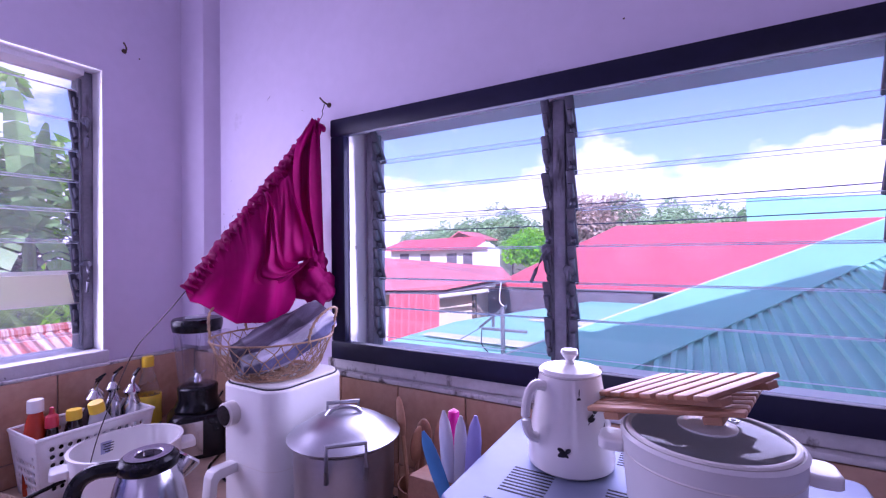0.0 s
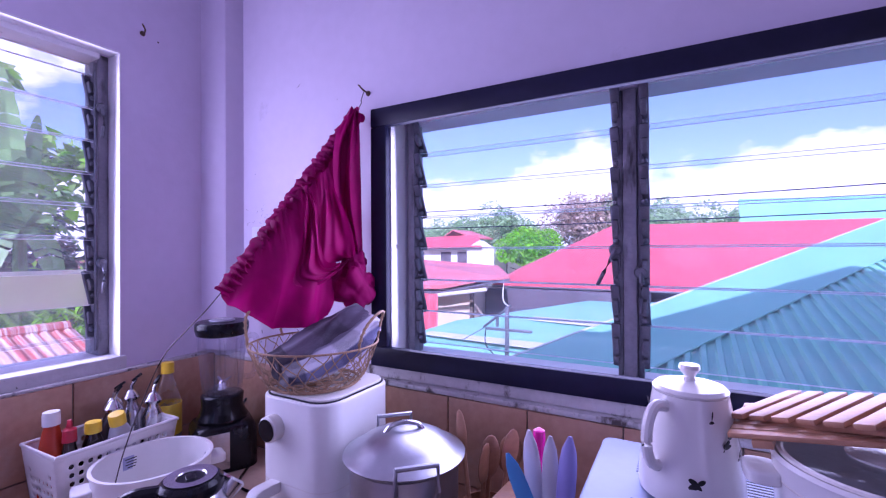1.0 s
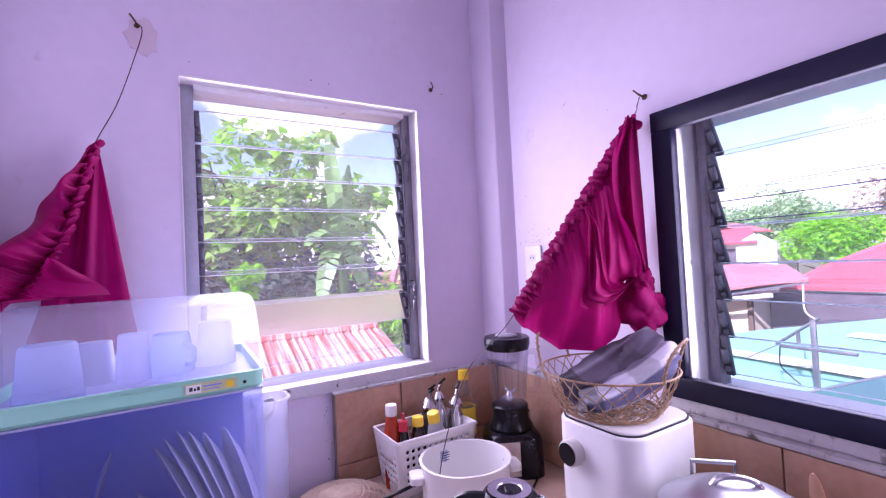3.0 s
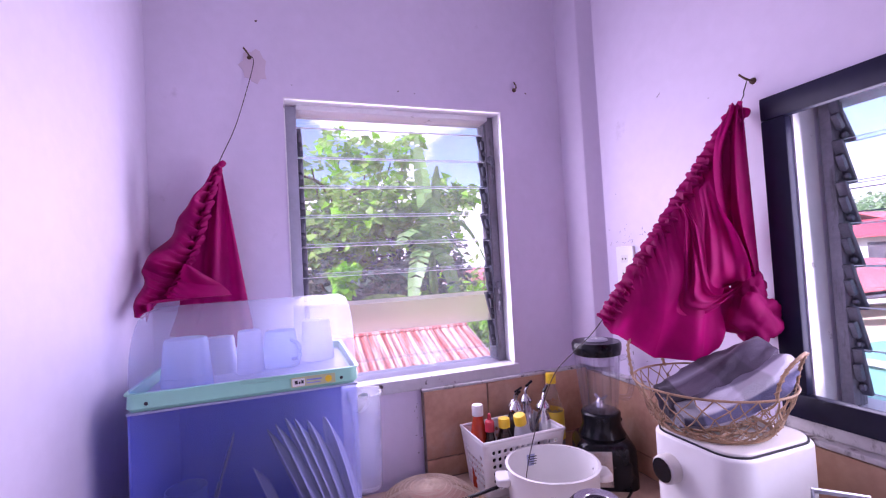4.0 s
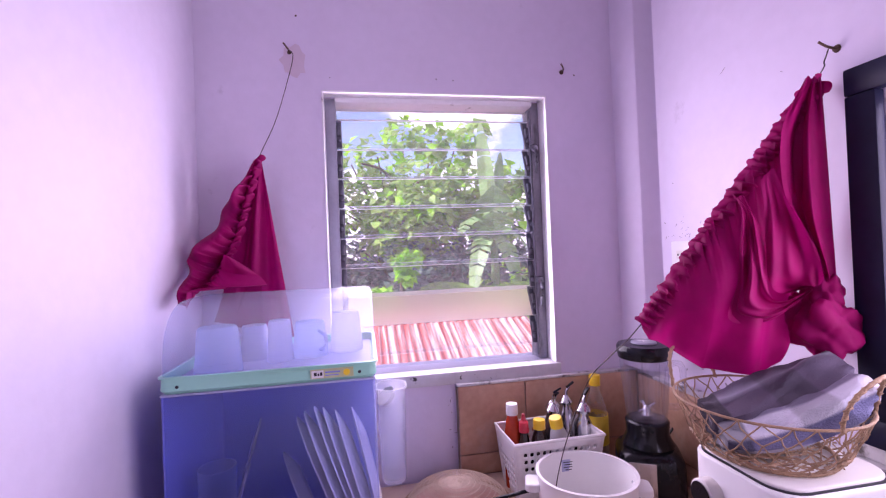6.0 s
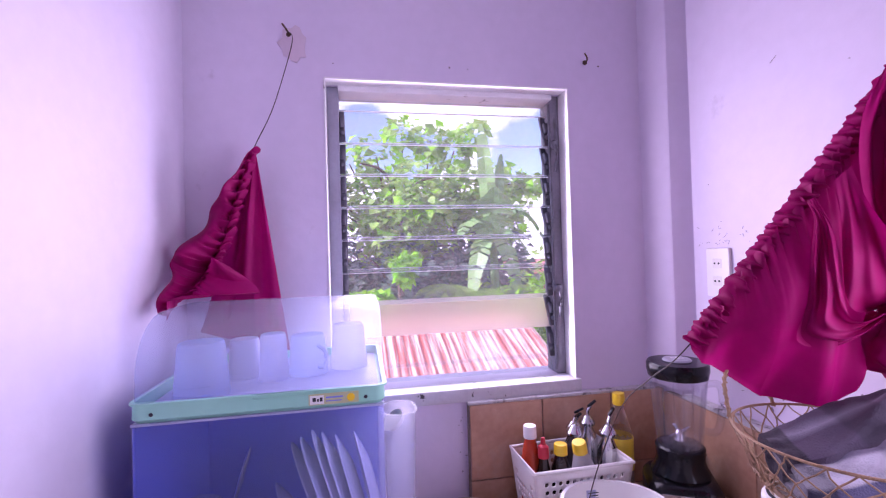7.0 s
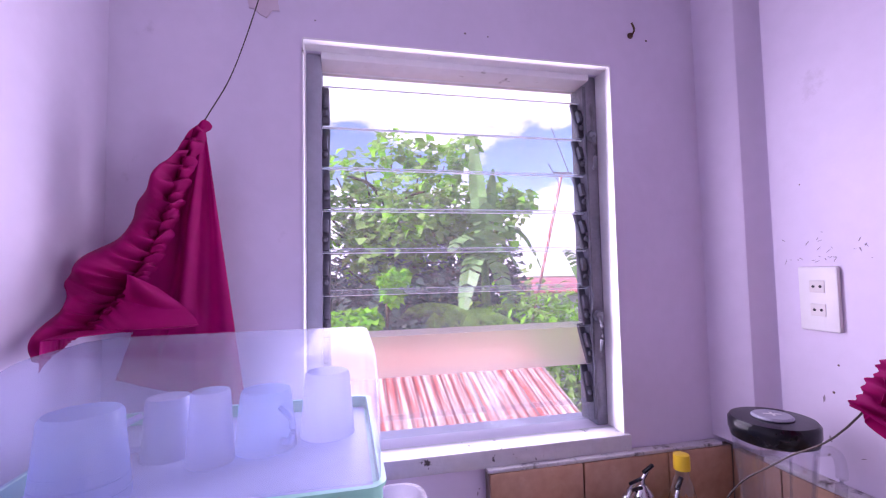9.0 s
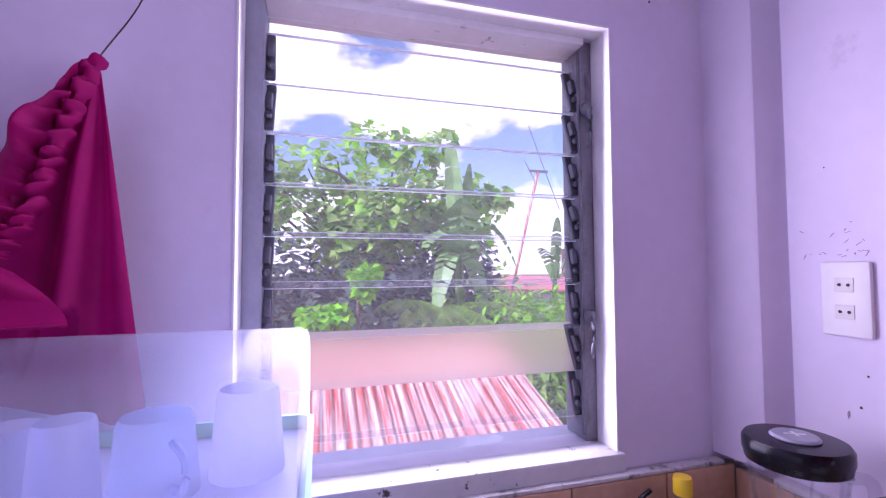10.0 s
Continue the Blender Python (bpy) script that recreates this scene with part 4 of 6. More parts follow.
YELLOW = mat("yellow_cap", (0.85, 0.58, 0.02), 0.35, vary=0.05, scale=10)
LABEL_Y = mat("yellow_label", (0.92, 0.72, 0.06), 0.45, vary=0.08, scale=15)
RED_CAP = mat("red_cap", (0.55, 0.03, 0.05), 0.35, vary=0.05, scale=10)
OIL = glass_mat("oil_bottle", (0.98, 0.95, 0.86), 0.05, dirt=0.22, frost=0.06)
MILKY = glass_mat("milky_bottle", (0.80, 0.82, 0.92), 0.15, dirt=0.2, frost=0.35)
DARK_GLASS = mat("dark_glass", (0.03, 0.025, 0.03), 0.1, vary=0.2, scale=10)
SILVER = mat("silver_paint_metal", (0.25, 0.29, 0.40), 0.5, 0.4, vary=0.05, scale=6)
BLUE_K = mat("blue_knife_plastic", (0.06, 0.25, 0.50), 0.35, vary=0.05, scale=10)
LILAC_K = mat("lilac_knife_plastic", (0.32, 0.30, 0.62), 0.35, vary=0.05, scale=10)
GREY_K = mat("grey_knife_plastic", (0.55, 0.54, 0.58), 0.35, vary=0.05, scale=10)
WHITE_K = mat("white_knife_plastic", (0.70, 0.66, 0.72), 0.35, vary=0.05, scale=10)
PINK = mat("pink_plastic", (0.75, 0.02, 0.30), 0.2, vary=0.05, scale=10)
WIRE = mat("dark_wire", (0.05, 0.035, 0.03), 0.5, 0.3, vary=0.2, scale=30)
NAIL = mat("rusty_nail", (0.12, 0.07, 0.045), 0.7, 0.5, vary=0.4, scale=60, bump=0.6)
MESH_PINK = mat("pink_mesh", (0.56, 0.44, 0.33), 0.6, vary=0.2, scale=30)
CLOTH = leaf_mat("magenta_cloth", (0.38, 0.006, 0.120), 0.36, 0.6)
for _nd in CLOTH.node_tree.nodes:
    if _nd.bl_idname == "ShaderNodeHueSaturation":
        for _lk in list(_nd.inputs["Value"].links):
            CLOTH.node_tree.links.remove(_lk)
CLOTH.node_tree.nodes["Principled BSDF"].inputs["Specular IOR Level"].default_value = 0.3
CLOTH.node_tree.nodes["Principled BSDF"].inputs["Specular Tint"].default_value = (1.0, 0.45, 0.8, 1)


def plaid():
    """Woven towel: bands of plum, white and blue-grey along it, fainter ones across."""
    m = mat("plaid_cloth", (0.62, 0.60, 0.68), 0.85, vary=0.06, scale=12, bump=0.6, bump_scale=400)
    n, l = m.node_tree.nodes, m.node_tree.links
    b = n["Principled BSDF"]
    co, sp = n.new("ShaderNodeTexCoord"), n.new("ShaderNodeSeparateXYZ")
    l.new(co.outputs["UV"], sp.inputs[0])
    rp, rc, mx, my = n.new("ShaderNodeValToRGB"), n.new("ShaderNodeValToRGB"), n.new("ShaderNodeMix"), n.new("ShaderNodeMix")
    rp.color_ramp.interpolation = rc.color_ramp.interpolation = "EASE"
    bands = ((0.0, (0.55, 0.53, 0.62)), (0.10, (0.095, 0.07, 0.11)), (0.30, (0.10, 0.075, 0.115)), (0.33, (0.24, 0.21, 0.29)), (0.45, (0.26, 0.23, 0.31)),
             (0.48, (0.70, 0.68, 0.75)), (0.66, (0.72, 0.70, 0.77)), (0.69, (0.17, 0.17, 0.30)), (0.80, (0.19, 0.19, 0.32)), (0.83, (0.66, 0.64, 0.72)))
    for k, (p, c) in enumerate(bands):
        e = rp.color_ramp.elements[k] if k < 2 else rp.color_ramp.elements.new(p)
        e.position, e.color = p, (*c, 1)
    for k, (p, v) in enumerate(((0.0, 0.25), (0.18, 0.25), (0.21, 1.0), (0.46, 1.0), (0.49, 0.62), (0.68, 0.62), (0.71, 1.0))):
        e = rc.color_ramp.elements[k] if k < 2 else rc.color_ramp.elements.new(p)
        e.position, e.color = p, (v, v, v, 1)
    mx.data_type = my.data_type = "RGBA"
    mx.blend_type = my.blend_type = "MULTIPLY"
    mx.inputs["Factor"].default_value, my.inputs["Factor"].default_value = 0.85, 0.35
    l.new(sp.outputs["Y"], rp.inputs[0]), l.new(sp.outputs["X"], rc.inputs[0])
    l.new(rp.outputs[0], mx.inputs["A"]), l.new(rc.outputs[0], mx.inputs["B"])
    l.new(mx.outputs["Result"], my.inputs["A"]), l.new(b.inputs["Base Color"].links[0].from_socket, my.inputs["B"])
    l.new(my.outputs["Result"], b.inputs["Base Color"])
    return m


PLAID = plaid()


def rounded_prism(w, d, h, r, n=8, top_bevel=0.0, z0=0.0, taper=1.0):
    """A standing body on a rounded rectangle, centred."""
    ring = []
    for cx, cy, a0 in ((w / 2 - r, d / 2 - r, 0), (-w / 2 + r, d / 2 - r, 90), (-w / 2 + r, -d / 2 + r, 180), (w / 2 - r, -d / 2 + r, 270)):
        ring += [(cx + r * math.cos(radians(a0 + 90 * k / n)), cy + r * math.sin(radians(a0 + 90 * k / n))) for k in range(n + 1)]
    bm = bmesh.new()
    levels = [(z0, 1.0)]
    if top_bevel:
        for k in range(5):
            a = radians(90 * k / 4)
            levels.append((z0 + h - top_bevel + top_bevel * math.sin(a), taper - (top_bevel * (1 - math.cos(a))) / (w / 2)))
    else:
        levels.append((z0 + h, taper))
    rings = [[bm.verts.new((x * s, y * s, z)) for x, y in ring] for z, s in levels]
    for a, b in zip(rings, rings[1:]):
        for i in range(len(ring)):
            j = (i + 1) % len(ring)
            bm.faces.new((a[i], a[j], b[j], b[i]))
    bm.faces.new(list(reversed(rings[0]))), bm.faces.new(rings[-1])
    return bm


def bars(parent, m, rows, height, widths, material, name="print"):
    """Unreadable print as plain bars, in the local xz plane facing -y."""
    bm = bmesh.new()
    for i, w in enumerate(widths):
        z = -i * rows
        box(bm, -w / 2, -0.0006, z - height / 2, w / 2, 0, z + height / 2)
    return part(name, bm, material, parent, m=m, smooth=0)


# ---- on the counter by the north wall ----
fryer = thing("air_fryer", pose(0.640, -0.185, COUNTER_Z), "white air fryer with a round black-faced dial", "air fryer")
part("body", rounded_prism(0.186, 0.206, 0.272, 0.045, top_bevel=0.006, z0=0.006), WHITE_PL, fryer, "white rounded body")
part("seam", rounded_prism(0.176, 0.196, 0.003, 0.042, z0=0.2772), DARK_GAP, fryer, "dark seam under the lid")
part("lid", rounded_prism(0.170, 0.190, 0.006, 0.040, top_bevel=0.003, z0=0.2785), CREAM_PL, fryer, "cream top panel")
part("drawer_seam", rounded_prism(0.1866, 0.2066, 0.0014, 0.0453, z0=0.118), CREAM_PL, fryer)
dial = part("dial", lathe([(0, -0.004), (0.0235, -0.004), (0.0245, 0.0), (0.0240, 0.020), (0.0215, 0.022), (0, 0.022)], 32), CREAM_PL, fryer, m=pose(-0.035, -0.102, 0.222, 90))
part("face", lathe([(0.0185, 0), (0.0205, 0.0012), (0, 0.0016)], 32), BLACK_PL, dial, "black glass face", m=pose(0, 0, 0.0222))
bm = bmesh.new()
side = [(0.0, 0.009), (-0.040, 0.011), (-0.052, 0.008), (-0.058, -0.002), (-0.070, -0.105), (-0.054, -0.108), (-0.044, -0.016), (-0.038, -0.010), (0.0, -0.011)]
for f in (bm.faces.new([bm.verts.new((-0.013, y, z)) for y, z in side]),):
    g = bmesh.ops.extrude_face_region(bm, geom=[f])
    bmesh.ops.translate(bm, vec=(0.026, 0, 0), verts=[v for v in g["geom"] if isinstance(v, bmesh.types.BMVert)])
bmesh.ops.recalc_face_normals(bm, faces=bm.faces)
bmesh.ops.bevel(bm, geom=bm.edges[:], offset=0.002, segments=2, profile=0.5, affect="EDGES")
part("drawer_handle", bm, WHITE_PL, fryer, "white angular drawer handle", m=pose(-0.035, -0.102, 0.112))
part("foot", lathe([(0, 0), (0.07, 0), (0.07, 0.006), (0, 0.006)], 24), BLACK_PL, fryer)

# wire basket on the fryer
bk = thing("wire_basket", pose(0.616, -0.196, 1.1345), "round openwork basket of twisted fibre with two handles", "basket")


def oval(a, b, z, n=48, ph=0.0):
    return [(a * math.cos(6.283185 * (i + ph) / n), b * math.sin(6.283185 * (i + ph) / n), z) for i in range(n)]


def round_at(az, r, z):
    return Vector((r * math.cos(radians(az)), r * math.sin(radians(az)), z))


part("rim", tube(oval(0.130, 0.128, 0.083), 0.0020, 7, cyclic=True), WICKER, bk)
part("base_ring", tube(oval(0.088, 0.088, 0.004), 0.0030, 7, cyclic=True), WICKER, bk)
rng = random.Random(5)
bm = bmesh.new()
N, LV = 26, [(0.004, 0.088), (0.014, 0.098), (0.026, 0.105), (0.044, 0.114), (0.063, 0.122), (0.083, 0.130)]
knots = [[round_at(360 * (i + 0.5 * (r % 2)) / N + rng.gauss(0, 1.6), k + rng.gauss(0, 0.0012), z + (rng.gauss(0, 0.002) if 0 < r < 5 else 0)) for i in range(N)] for r, (z, k) in enumerate(LV)]
for r in range(5):
    for i in range(N):
        for j in ((i, (i - 1) % N) if r % 2 == 0 else (i, (i + 1) % N)):
            p, q = knots[r][i], knots[r + 1][j]
            mid = p.lerp(q, 0.5) + Vector((rng.gauss(0, 0.001), rng.gauss(0, 0.001), -0.001))
            tube([p, mid, q], 0.0011, 5, bm=bm)
    if r:
        for p in knots[r]:
            bmesh.ops.create_icosphere(bm, subdivisions=1, radius=0.0022, matrix=Matrix.Translation(p))
for i in range(150):
    a, r0 = 360 * rng.random(), 0.086 * math.sqrt(rng.uniform(0.02, 0.98))
    c = round_at(a, r0, 0.003 + rng.uniform(0, 0.004))
    e = c + round_at(a + rng.uniform(60, 300), 0.034, rng.uniform(-0.001, 0.003))
    tube([c, c.lerp(e, .5) + Vector((0, 0, 0.002)), e], 0.0012, 4, bm=bm)
for i in range(90):
    a, z = 360 * rng.random(), rng.uniform(0.004, 0.030)
    k = 0.090 + 0.6 * z
    tube([round_at(a, k, z), round_at(a + rng.uniform(5, 11), k + 0.002, z + rng.uniform(-.004, .010))], 0.0012, 4, bm=bm)
part("wire_mesh", bm, WICKER, bk, "knotted openwork fibre mesh", 60)
for mid_az in (196, 20):
    half = 27
    pts = []
    for k in range(19):
        u = math.radians(180 * k / 18)
        pts.append(round_at(mid_az - half * math.cos(u), 0.130 + 0.012 * math.sin(u), 0.080 + 0.068 * math.sin(u) ** 0.8))
    h = part("handle", tube(pts, 0.0026, 8), WICKER, bk, "twisted fibre handle", 60)
    twist = []
    for i in range((len(pts) - 1) * 4):
        k = i // 4
        p = pts[k].lerp(pts[k + 1], i / 4 - k)
        twist.append(p + Vector((0.0033 * math.cos(i * 1.3), 0.0033 * math.sin(i * 1.3), 0)))
    part("strand", tube(twist, 0.0014, 5), WICKER, h, smooth=60)

# plaid towel lying in the basket: a long roll with a second, flatter fold before it
def towel_roll(bm, uv, line, wide, thick, v0, v1, ph):
    ln = spline(line, 8)
    rings, m = [], 36
    for i, p in enumerate(ln):
        d = (ln[min(len(ln) - 1, i + 1)] - ln[max(0, i - 1)]).normalized()
        s = d.cross(Vector((0, 0, 1))).normalized()
        u = s.cross(d)
        t = i / (len(ln) - 1)
        ring = []
        for k in range(m):
            q = 6.283185 * k / m
            k_ = 1 + 0.14 * math.sin(3 * q + 3 * t + ph) + 0.09 * math.sin(5 * q - 7 * t + ph) + 0.05 * math.sin(9 * q + 5 * math.sin(6 * t)) + 0.16 * noise.noise(Vector((2 * math.cos(q), 2 * math.sin(q), 7 * t + ph)))
            cs, sn = math.cos(q), math.sin(q)
            ring.append(bm.verts.new(p + s * wide(t) * k_ * math.copysign(abs(cs) ** 0.85, cs) + u * thick(t) * k_ * math.copysign(abs(sn) ** 0.75, sn)))
        rings.append(ring)
    n = len(rings) - 1
    for i in range(n):
        for k in range(m):
            f = bm.faces.new((rings[i][k], rings[i][(k + 1) % m], rings[i + 1][(k + 1) % m], rings[i + 1][k]))
            for lp, (ii, kk) in zip(f.loops, ((i, k), (i, k + 1), (i + 1, k + 1), (i + 1, k))):
                q = (kk / m + 0.25) % 1.0 if kk < m else 0.25
                lp[uv].uv = (ii / n, v0 + (v1 - v0) * abs(2 * q - 1))
    # turned-in ends, like the mouth of a roll
    for ring, inward in ((rings[0], ln[1] - ln[0]), (rings[-1], ln[-2] - ln[-1])):
        c = sum((v.co for v in ring), Vector()) / m
        last = ring
        for sc, dep in ((0.72, -0.2), (0.55, 0.9), (0.25, 1.6)):
            nxt = [bm.verts.new(c + (v.co - c) * sc + inward * dep) for v in ring]
            for k in range(m):
                f = bm.faces.new((last[k], last[(k + 1) % m], nxt[(k + 1) % m], nxt[k]))
                for lp in f.loops:
                    lp[uv].uv = (0.1, v0 + 0.25 * (v1 - v0))
            last = nxt
        bm.faces.new(last)


bm = bmesh.new()
uv = bm.loops.layers.uv.new("UVMap")
towel_roll(bm, uv, [(-0.048, -0.066, 0.040), (-0.036, -0.040, 0.046), (-0.020, 0.000, 0.064), (-0.004, 0.050, 0.086), (0.008, 0.090, 0.108), (0.016, 0.126, 0.122)],
           lambda t: 0.036 + 0.010 * math.sin(3.1 * t), lambda t: 0.026 + 0.006 * math.sin(3.1 * t), 0.05, 0.62, 0.4)
towel_roll(bm, uv, [(-0.010, -0.078, 0.030), (0.004, -0.045, 0.034), (0.026, 0.000, 0.050), (0.048, 0.045, 0.074), (0.058, 0.080, 0.098), (0.060, 0.108, 0.112)],
           lambda t: 0.032 + 0.008 * math.sin(3.1 * t), lambda t: 0.020 + 0.004 * math.sin(3.1 * t), 0.42, 0.98, 2.1)
bmesh.ops.recalc_face_normals(bm, faces=bm.faces)
single("plaid_towel", bm, PLAID, "rolled plum, white and blue-grey plaid towel in the wire basket", "towel", m=pose(0.616, -0.196, 1.1345), smooth=60)

# pot on a black hob
hob = thing("black_hob", pose(0.872, -0.262, COUNTER_Z), "black single-burner hob under the aluminium pot", "hob")
part("body", rounded_prism(0.225, 0.29, 0.045, 0.02, top_bevel=0.004), BLACK_PL, hob)
part("hotplate", lathe([(0, 0.045), (0.085, 0.045), (0.085, 0.0535), (0.080, 0.0538), (0, 0.0538)], 32), DARK_GAP, hob, m=pose(-0.008, 0.026, 0))
pot = thing("aluminium_pot", pose(0.864, -0.236, COUNTER_Z + 0.054), "dull aluminium cooking pot with a domed lid", "pot")
part("body", lathe([(0, 0), (0.080, 0), (0.088, 0.008), (0.092, 0.06), (0.093, 0.148), (0.097, 0.152), (0.093, 0.156), (0.088, 0.150), (0.086, 0.02), (0, 0.012)], 48), ALU, pot)
lid = part("lid", lathe([(0.1035, 0.0), (0.1045, 0.003), (0.100, 0.006), (0.091, 0.010), (0.075, 0.024), (0.052, 0.037), (0.028, 0.043), (0, 0.045)], 48), ALU, pot, "domed aluminium lid", m=pose(0, 0, 0.1565) @ Matrix.Diagonal((1, 1, 0.88, 1)))
part("lid_handle", tube(spline([(-0.032, 0, 0.040), (-0.022, 0, 0.052), (0, 0, 0.057), (0.022, 0, 0.052), (0.032, 0, 0.040)], 5), 0.0048, 9), STEEL, lid, "bowed metal handle", m=pose(0, 0, 0, 0, 0, 42))
for s in (-1, 1):
    h = [(s * 0.092, -0.033, 0.112), (s * 0.107, -0.033, 0.140), (s * 0.108, -0.032, 0.180), (s * 0.108, 0.032, 0.180), (s * 0.107, 0.033, 0.140), (s * 0.092, 0.033, 0.112)]
    part("side_handle", tube(h, 0.0046, 8), ALU, pot, "cast aluminium handle", m=pose(0, 0, 0, 0, 0, -46))

# utensil jar and knife block
jar = thing("utensil_holder", pose(0.974, -0.140, COUNTER_Z), "dark wooden holder full of worn wooden spoons", "utensil holder")
part("cup", lathe([(0, 0), (0.045, 0), (0.047, 0.1), (0.044, 0.1), (0.042, 0.008), (0, 0.008)], 24), WOOD_DARK, jar)


def spoon_bm(length, w, flat=False):
    bm = tube([(0, 0, 0), (0, 0, length * 0.70)], 0.0045, 7)
    h = bmesh.ops.create_uvsphere(bm, u_segments=14, v_segments=8, radius=1.0, matrix=Matrix.Translation((0, 0, length * 0.84)) @ Matrix.Diagonal((w, 0.0045 if flat else 0.008, length * 0.17, 1)))
    return bm


for i, (dx, dy, ln_, w, ry, rx, m_) in enumerate(((-0.022, 0.0, 0.252, 0.010, -7, 0, WOOD), (0.0, -0.012, 0.225, 0.017, 4, 3, WOOD_DARK), (0.012, -0.004, 0.235, 0.015, 9, 4, WOOD),
                                                   (0.028, 0.016, 0.205, 0.030, 10, -6, WOOD_DARK), (-0.006, -0.02, 0.215, 0.020, -2, 6, WOOD_DARK))):
    single("wooden_spoon", spoon_bm(ln_, w, i % 2 == 0), m_, "long worn wooden spoon standing in the holder", "spoon", group="wooden spoons", m=pose(0.974 + dx, -0.140 + dy, COUNTER_Z + 0.009, rx, ry, 20 * i))

kb = thing("knife_block", pose(1.095, -0.245, COUNTER_Z), "reddish wooden block holding coloured plastic knives", "knife block")
part("block", moved(boxes((-0.062, -0.045, 0, 0.062, 0.045, 0.185), bevel=0.004), pose(0, 0, 0, -6)), WOOD_DARK, kb)


def knife_bm(length, w):
    """A knife handle: broad below, tapering to a rounded tip."""
    bm = bmesh.new()
    rings = []
    for k in range(9):
        t = k / 8
        z = t * length
        r = w * (0.72 + 0.28 * math.sin(2.4 * t + 0.35)) * (1 if t < 0.7 else math.sqrt(max(0.03, 1 - ((t - 0.7) / 0.31) ** 2)))
        rings.append([bm.verts.new((r * math.cos(6.283 * i / 12), 0.45 * r * math.sin(6.283 * i / 12), z)) for i in range(12)])
    for a, b in zip(rings, rings[1:]):
        for i in range(12):
            bm.faces.new((a[i], a[(i + 1) % 12], b[(i + 1) % 12], b[i]))
    bm.faces.new(list(reversed(rings[0]))), bm.faces.new(rings[-1])
    return bm


for nm, (x, y, z, ry, ln_, w, m_, lab) in enumerate(((1.120, -0.278, 1.000, -24, 0.130, 0.013, BLUE_K, "blue plastic knife leaning in the block"),
                                                     (1.103, -0.252, 1.002, -5, 0.145, 0.013, WHITE_K, "pale lilac plastic knife in the block"),
                                                     (1.119, -0.252, 1.002, 1, 0.142, 0.012, GREY_K, "grey plastic knife in the block"),
                                                     (1.137, -0.256, 1.005, 5, 0.146, 0.013, LILAC_K, "violet plastic knife in the block"))):
    single("knife", knife_bm(ln_, w), m_, lab, "knife", group="plastic knives", m=pose(x, y, z, 0, ry, 0))
pk = thing("pink_peeler", pose(1.101, -0.238, 0.988), "bright pink plastic peeler standing in the block", "peeler")
part("handle", tube([(0, 0, 0), (0, 0, 0.135)], 0.008, 10), PINK, pk)
part("tip", lathe([(0, 0.16), (0.0085, 0.155), (0.0095, 0.143), (0.008, 0.134), (0, 0.133)], 12), PINK, pk)

# oven with slotted top, and what stands on it
mw = thing("countertop_oven", pose(1.398, -0.275, COUNTER_Z), "silver countertop oven with slotted vents on top", "oven")
part("body", rounded_prism(0.446, 0.282, 0.2565, 0.012, n=4, top_bevel=0.004, z0=0.005), SILVER, mw, "silver painted casing")
for rx, ry, n_, ln_ in ((-0.168, 0.095, 8, 0.05), (-0.168, -0.03, 9, 0.055), (-0.05, -0.03, 9, 0.05), (-0.05, 0.095, 8, 0.05), (-0.175, -0.115, 6, 0.05)):
    for k in range(n_):
        part("vent_slot", boxes((rx, ry - k * 0.0075, 0.2610, rx + ln_, ry - k * 0.0075 + 0.0028, 0.2620)), DARK_GAP, mw, smooth=0)
part("door", boxes((-0.21, -0.150, 0.02, 0.10, -0.1415, 0.24), bevel=0.004), DARK_GLASS, mw, "dark glass door")
for sx in (-0.19, 0.19):
    for sy in (-0.11, 0.11):
        part("foot", lathe([(0, 0), (0.012, 0), (0.012, 0.005), (0, 0.005)], 12), BLACK_PL, mw, m=pose(sx, sy, 0))
TOP = COUNTER_Z + 0.2625

kt = thing("enamel_coffee_pot", pose(1.292, -0.254, TOP) @ Matrix.Diagonal((0.88, 0.88, 0.96, 1)), "white enamel coffee pot with small dark painted flowers", "coffee pot")
part("body", lathe([(0, 0), (0.059, 0), (0.0645, 0.004), (0.0655, 0.012), (0.0630, 0.040), (0.0555, 0.080), (0.0495, 0.110), (0.0465, 0.127), (0.043, 0.127), (0.043, 0.12), (0, 0.118)], 48), ENAMEL, kt)
kl = part("lid", lathe([(0.0460, 0), (0.0470, 0.003), (0.043, 0.007), (0.025, 0.010), (0.008, 0.0125), (0.0065, 0.018), (0.010, 0.022), (0.0135, 0.027), (0.012, 0.032), (0, 0.034)], 40), ENAMEL, kt, "white lid with a knob", m=pose(0, 0, 0.1275))
part("handle", tube(spline([(0.036, 0, 0.112), (0.058, 0, 0.116), (0.071, 0, 0.100), (0.0745, 0, 0.072), (0.069, 0, 0.054), (0.060, 0, 0.046), (0.050, 0, 0.044)], 6), 0.0072, 10), ENAMEL, kt, "white loop handle", m=pose(0.001, 0, 0, 0, 0, 232) @ Matrix.Translation((0.008, 0, 0)))
part("spout", tube([(0.036, 0, 0.10), (0.050, 0, 0.122), (0.060, 0, 0.126)], 0.010, 10, 0.5), ENAMEL, kt, m=pose(0, 0, 0, 0, 0, 52))


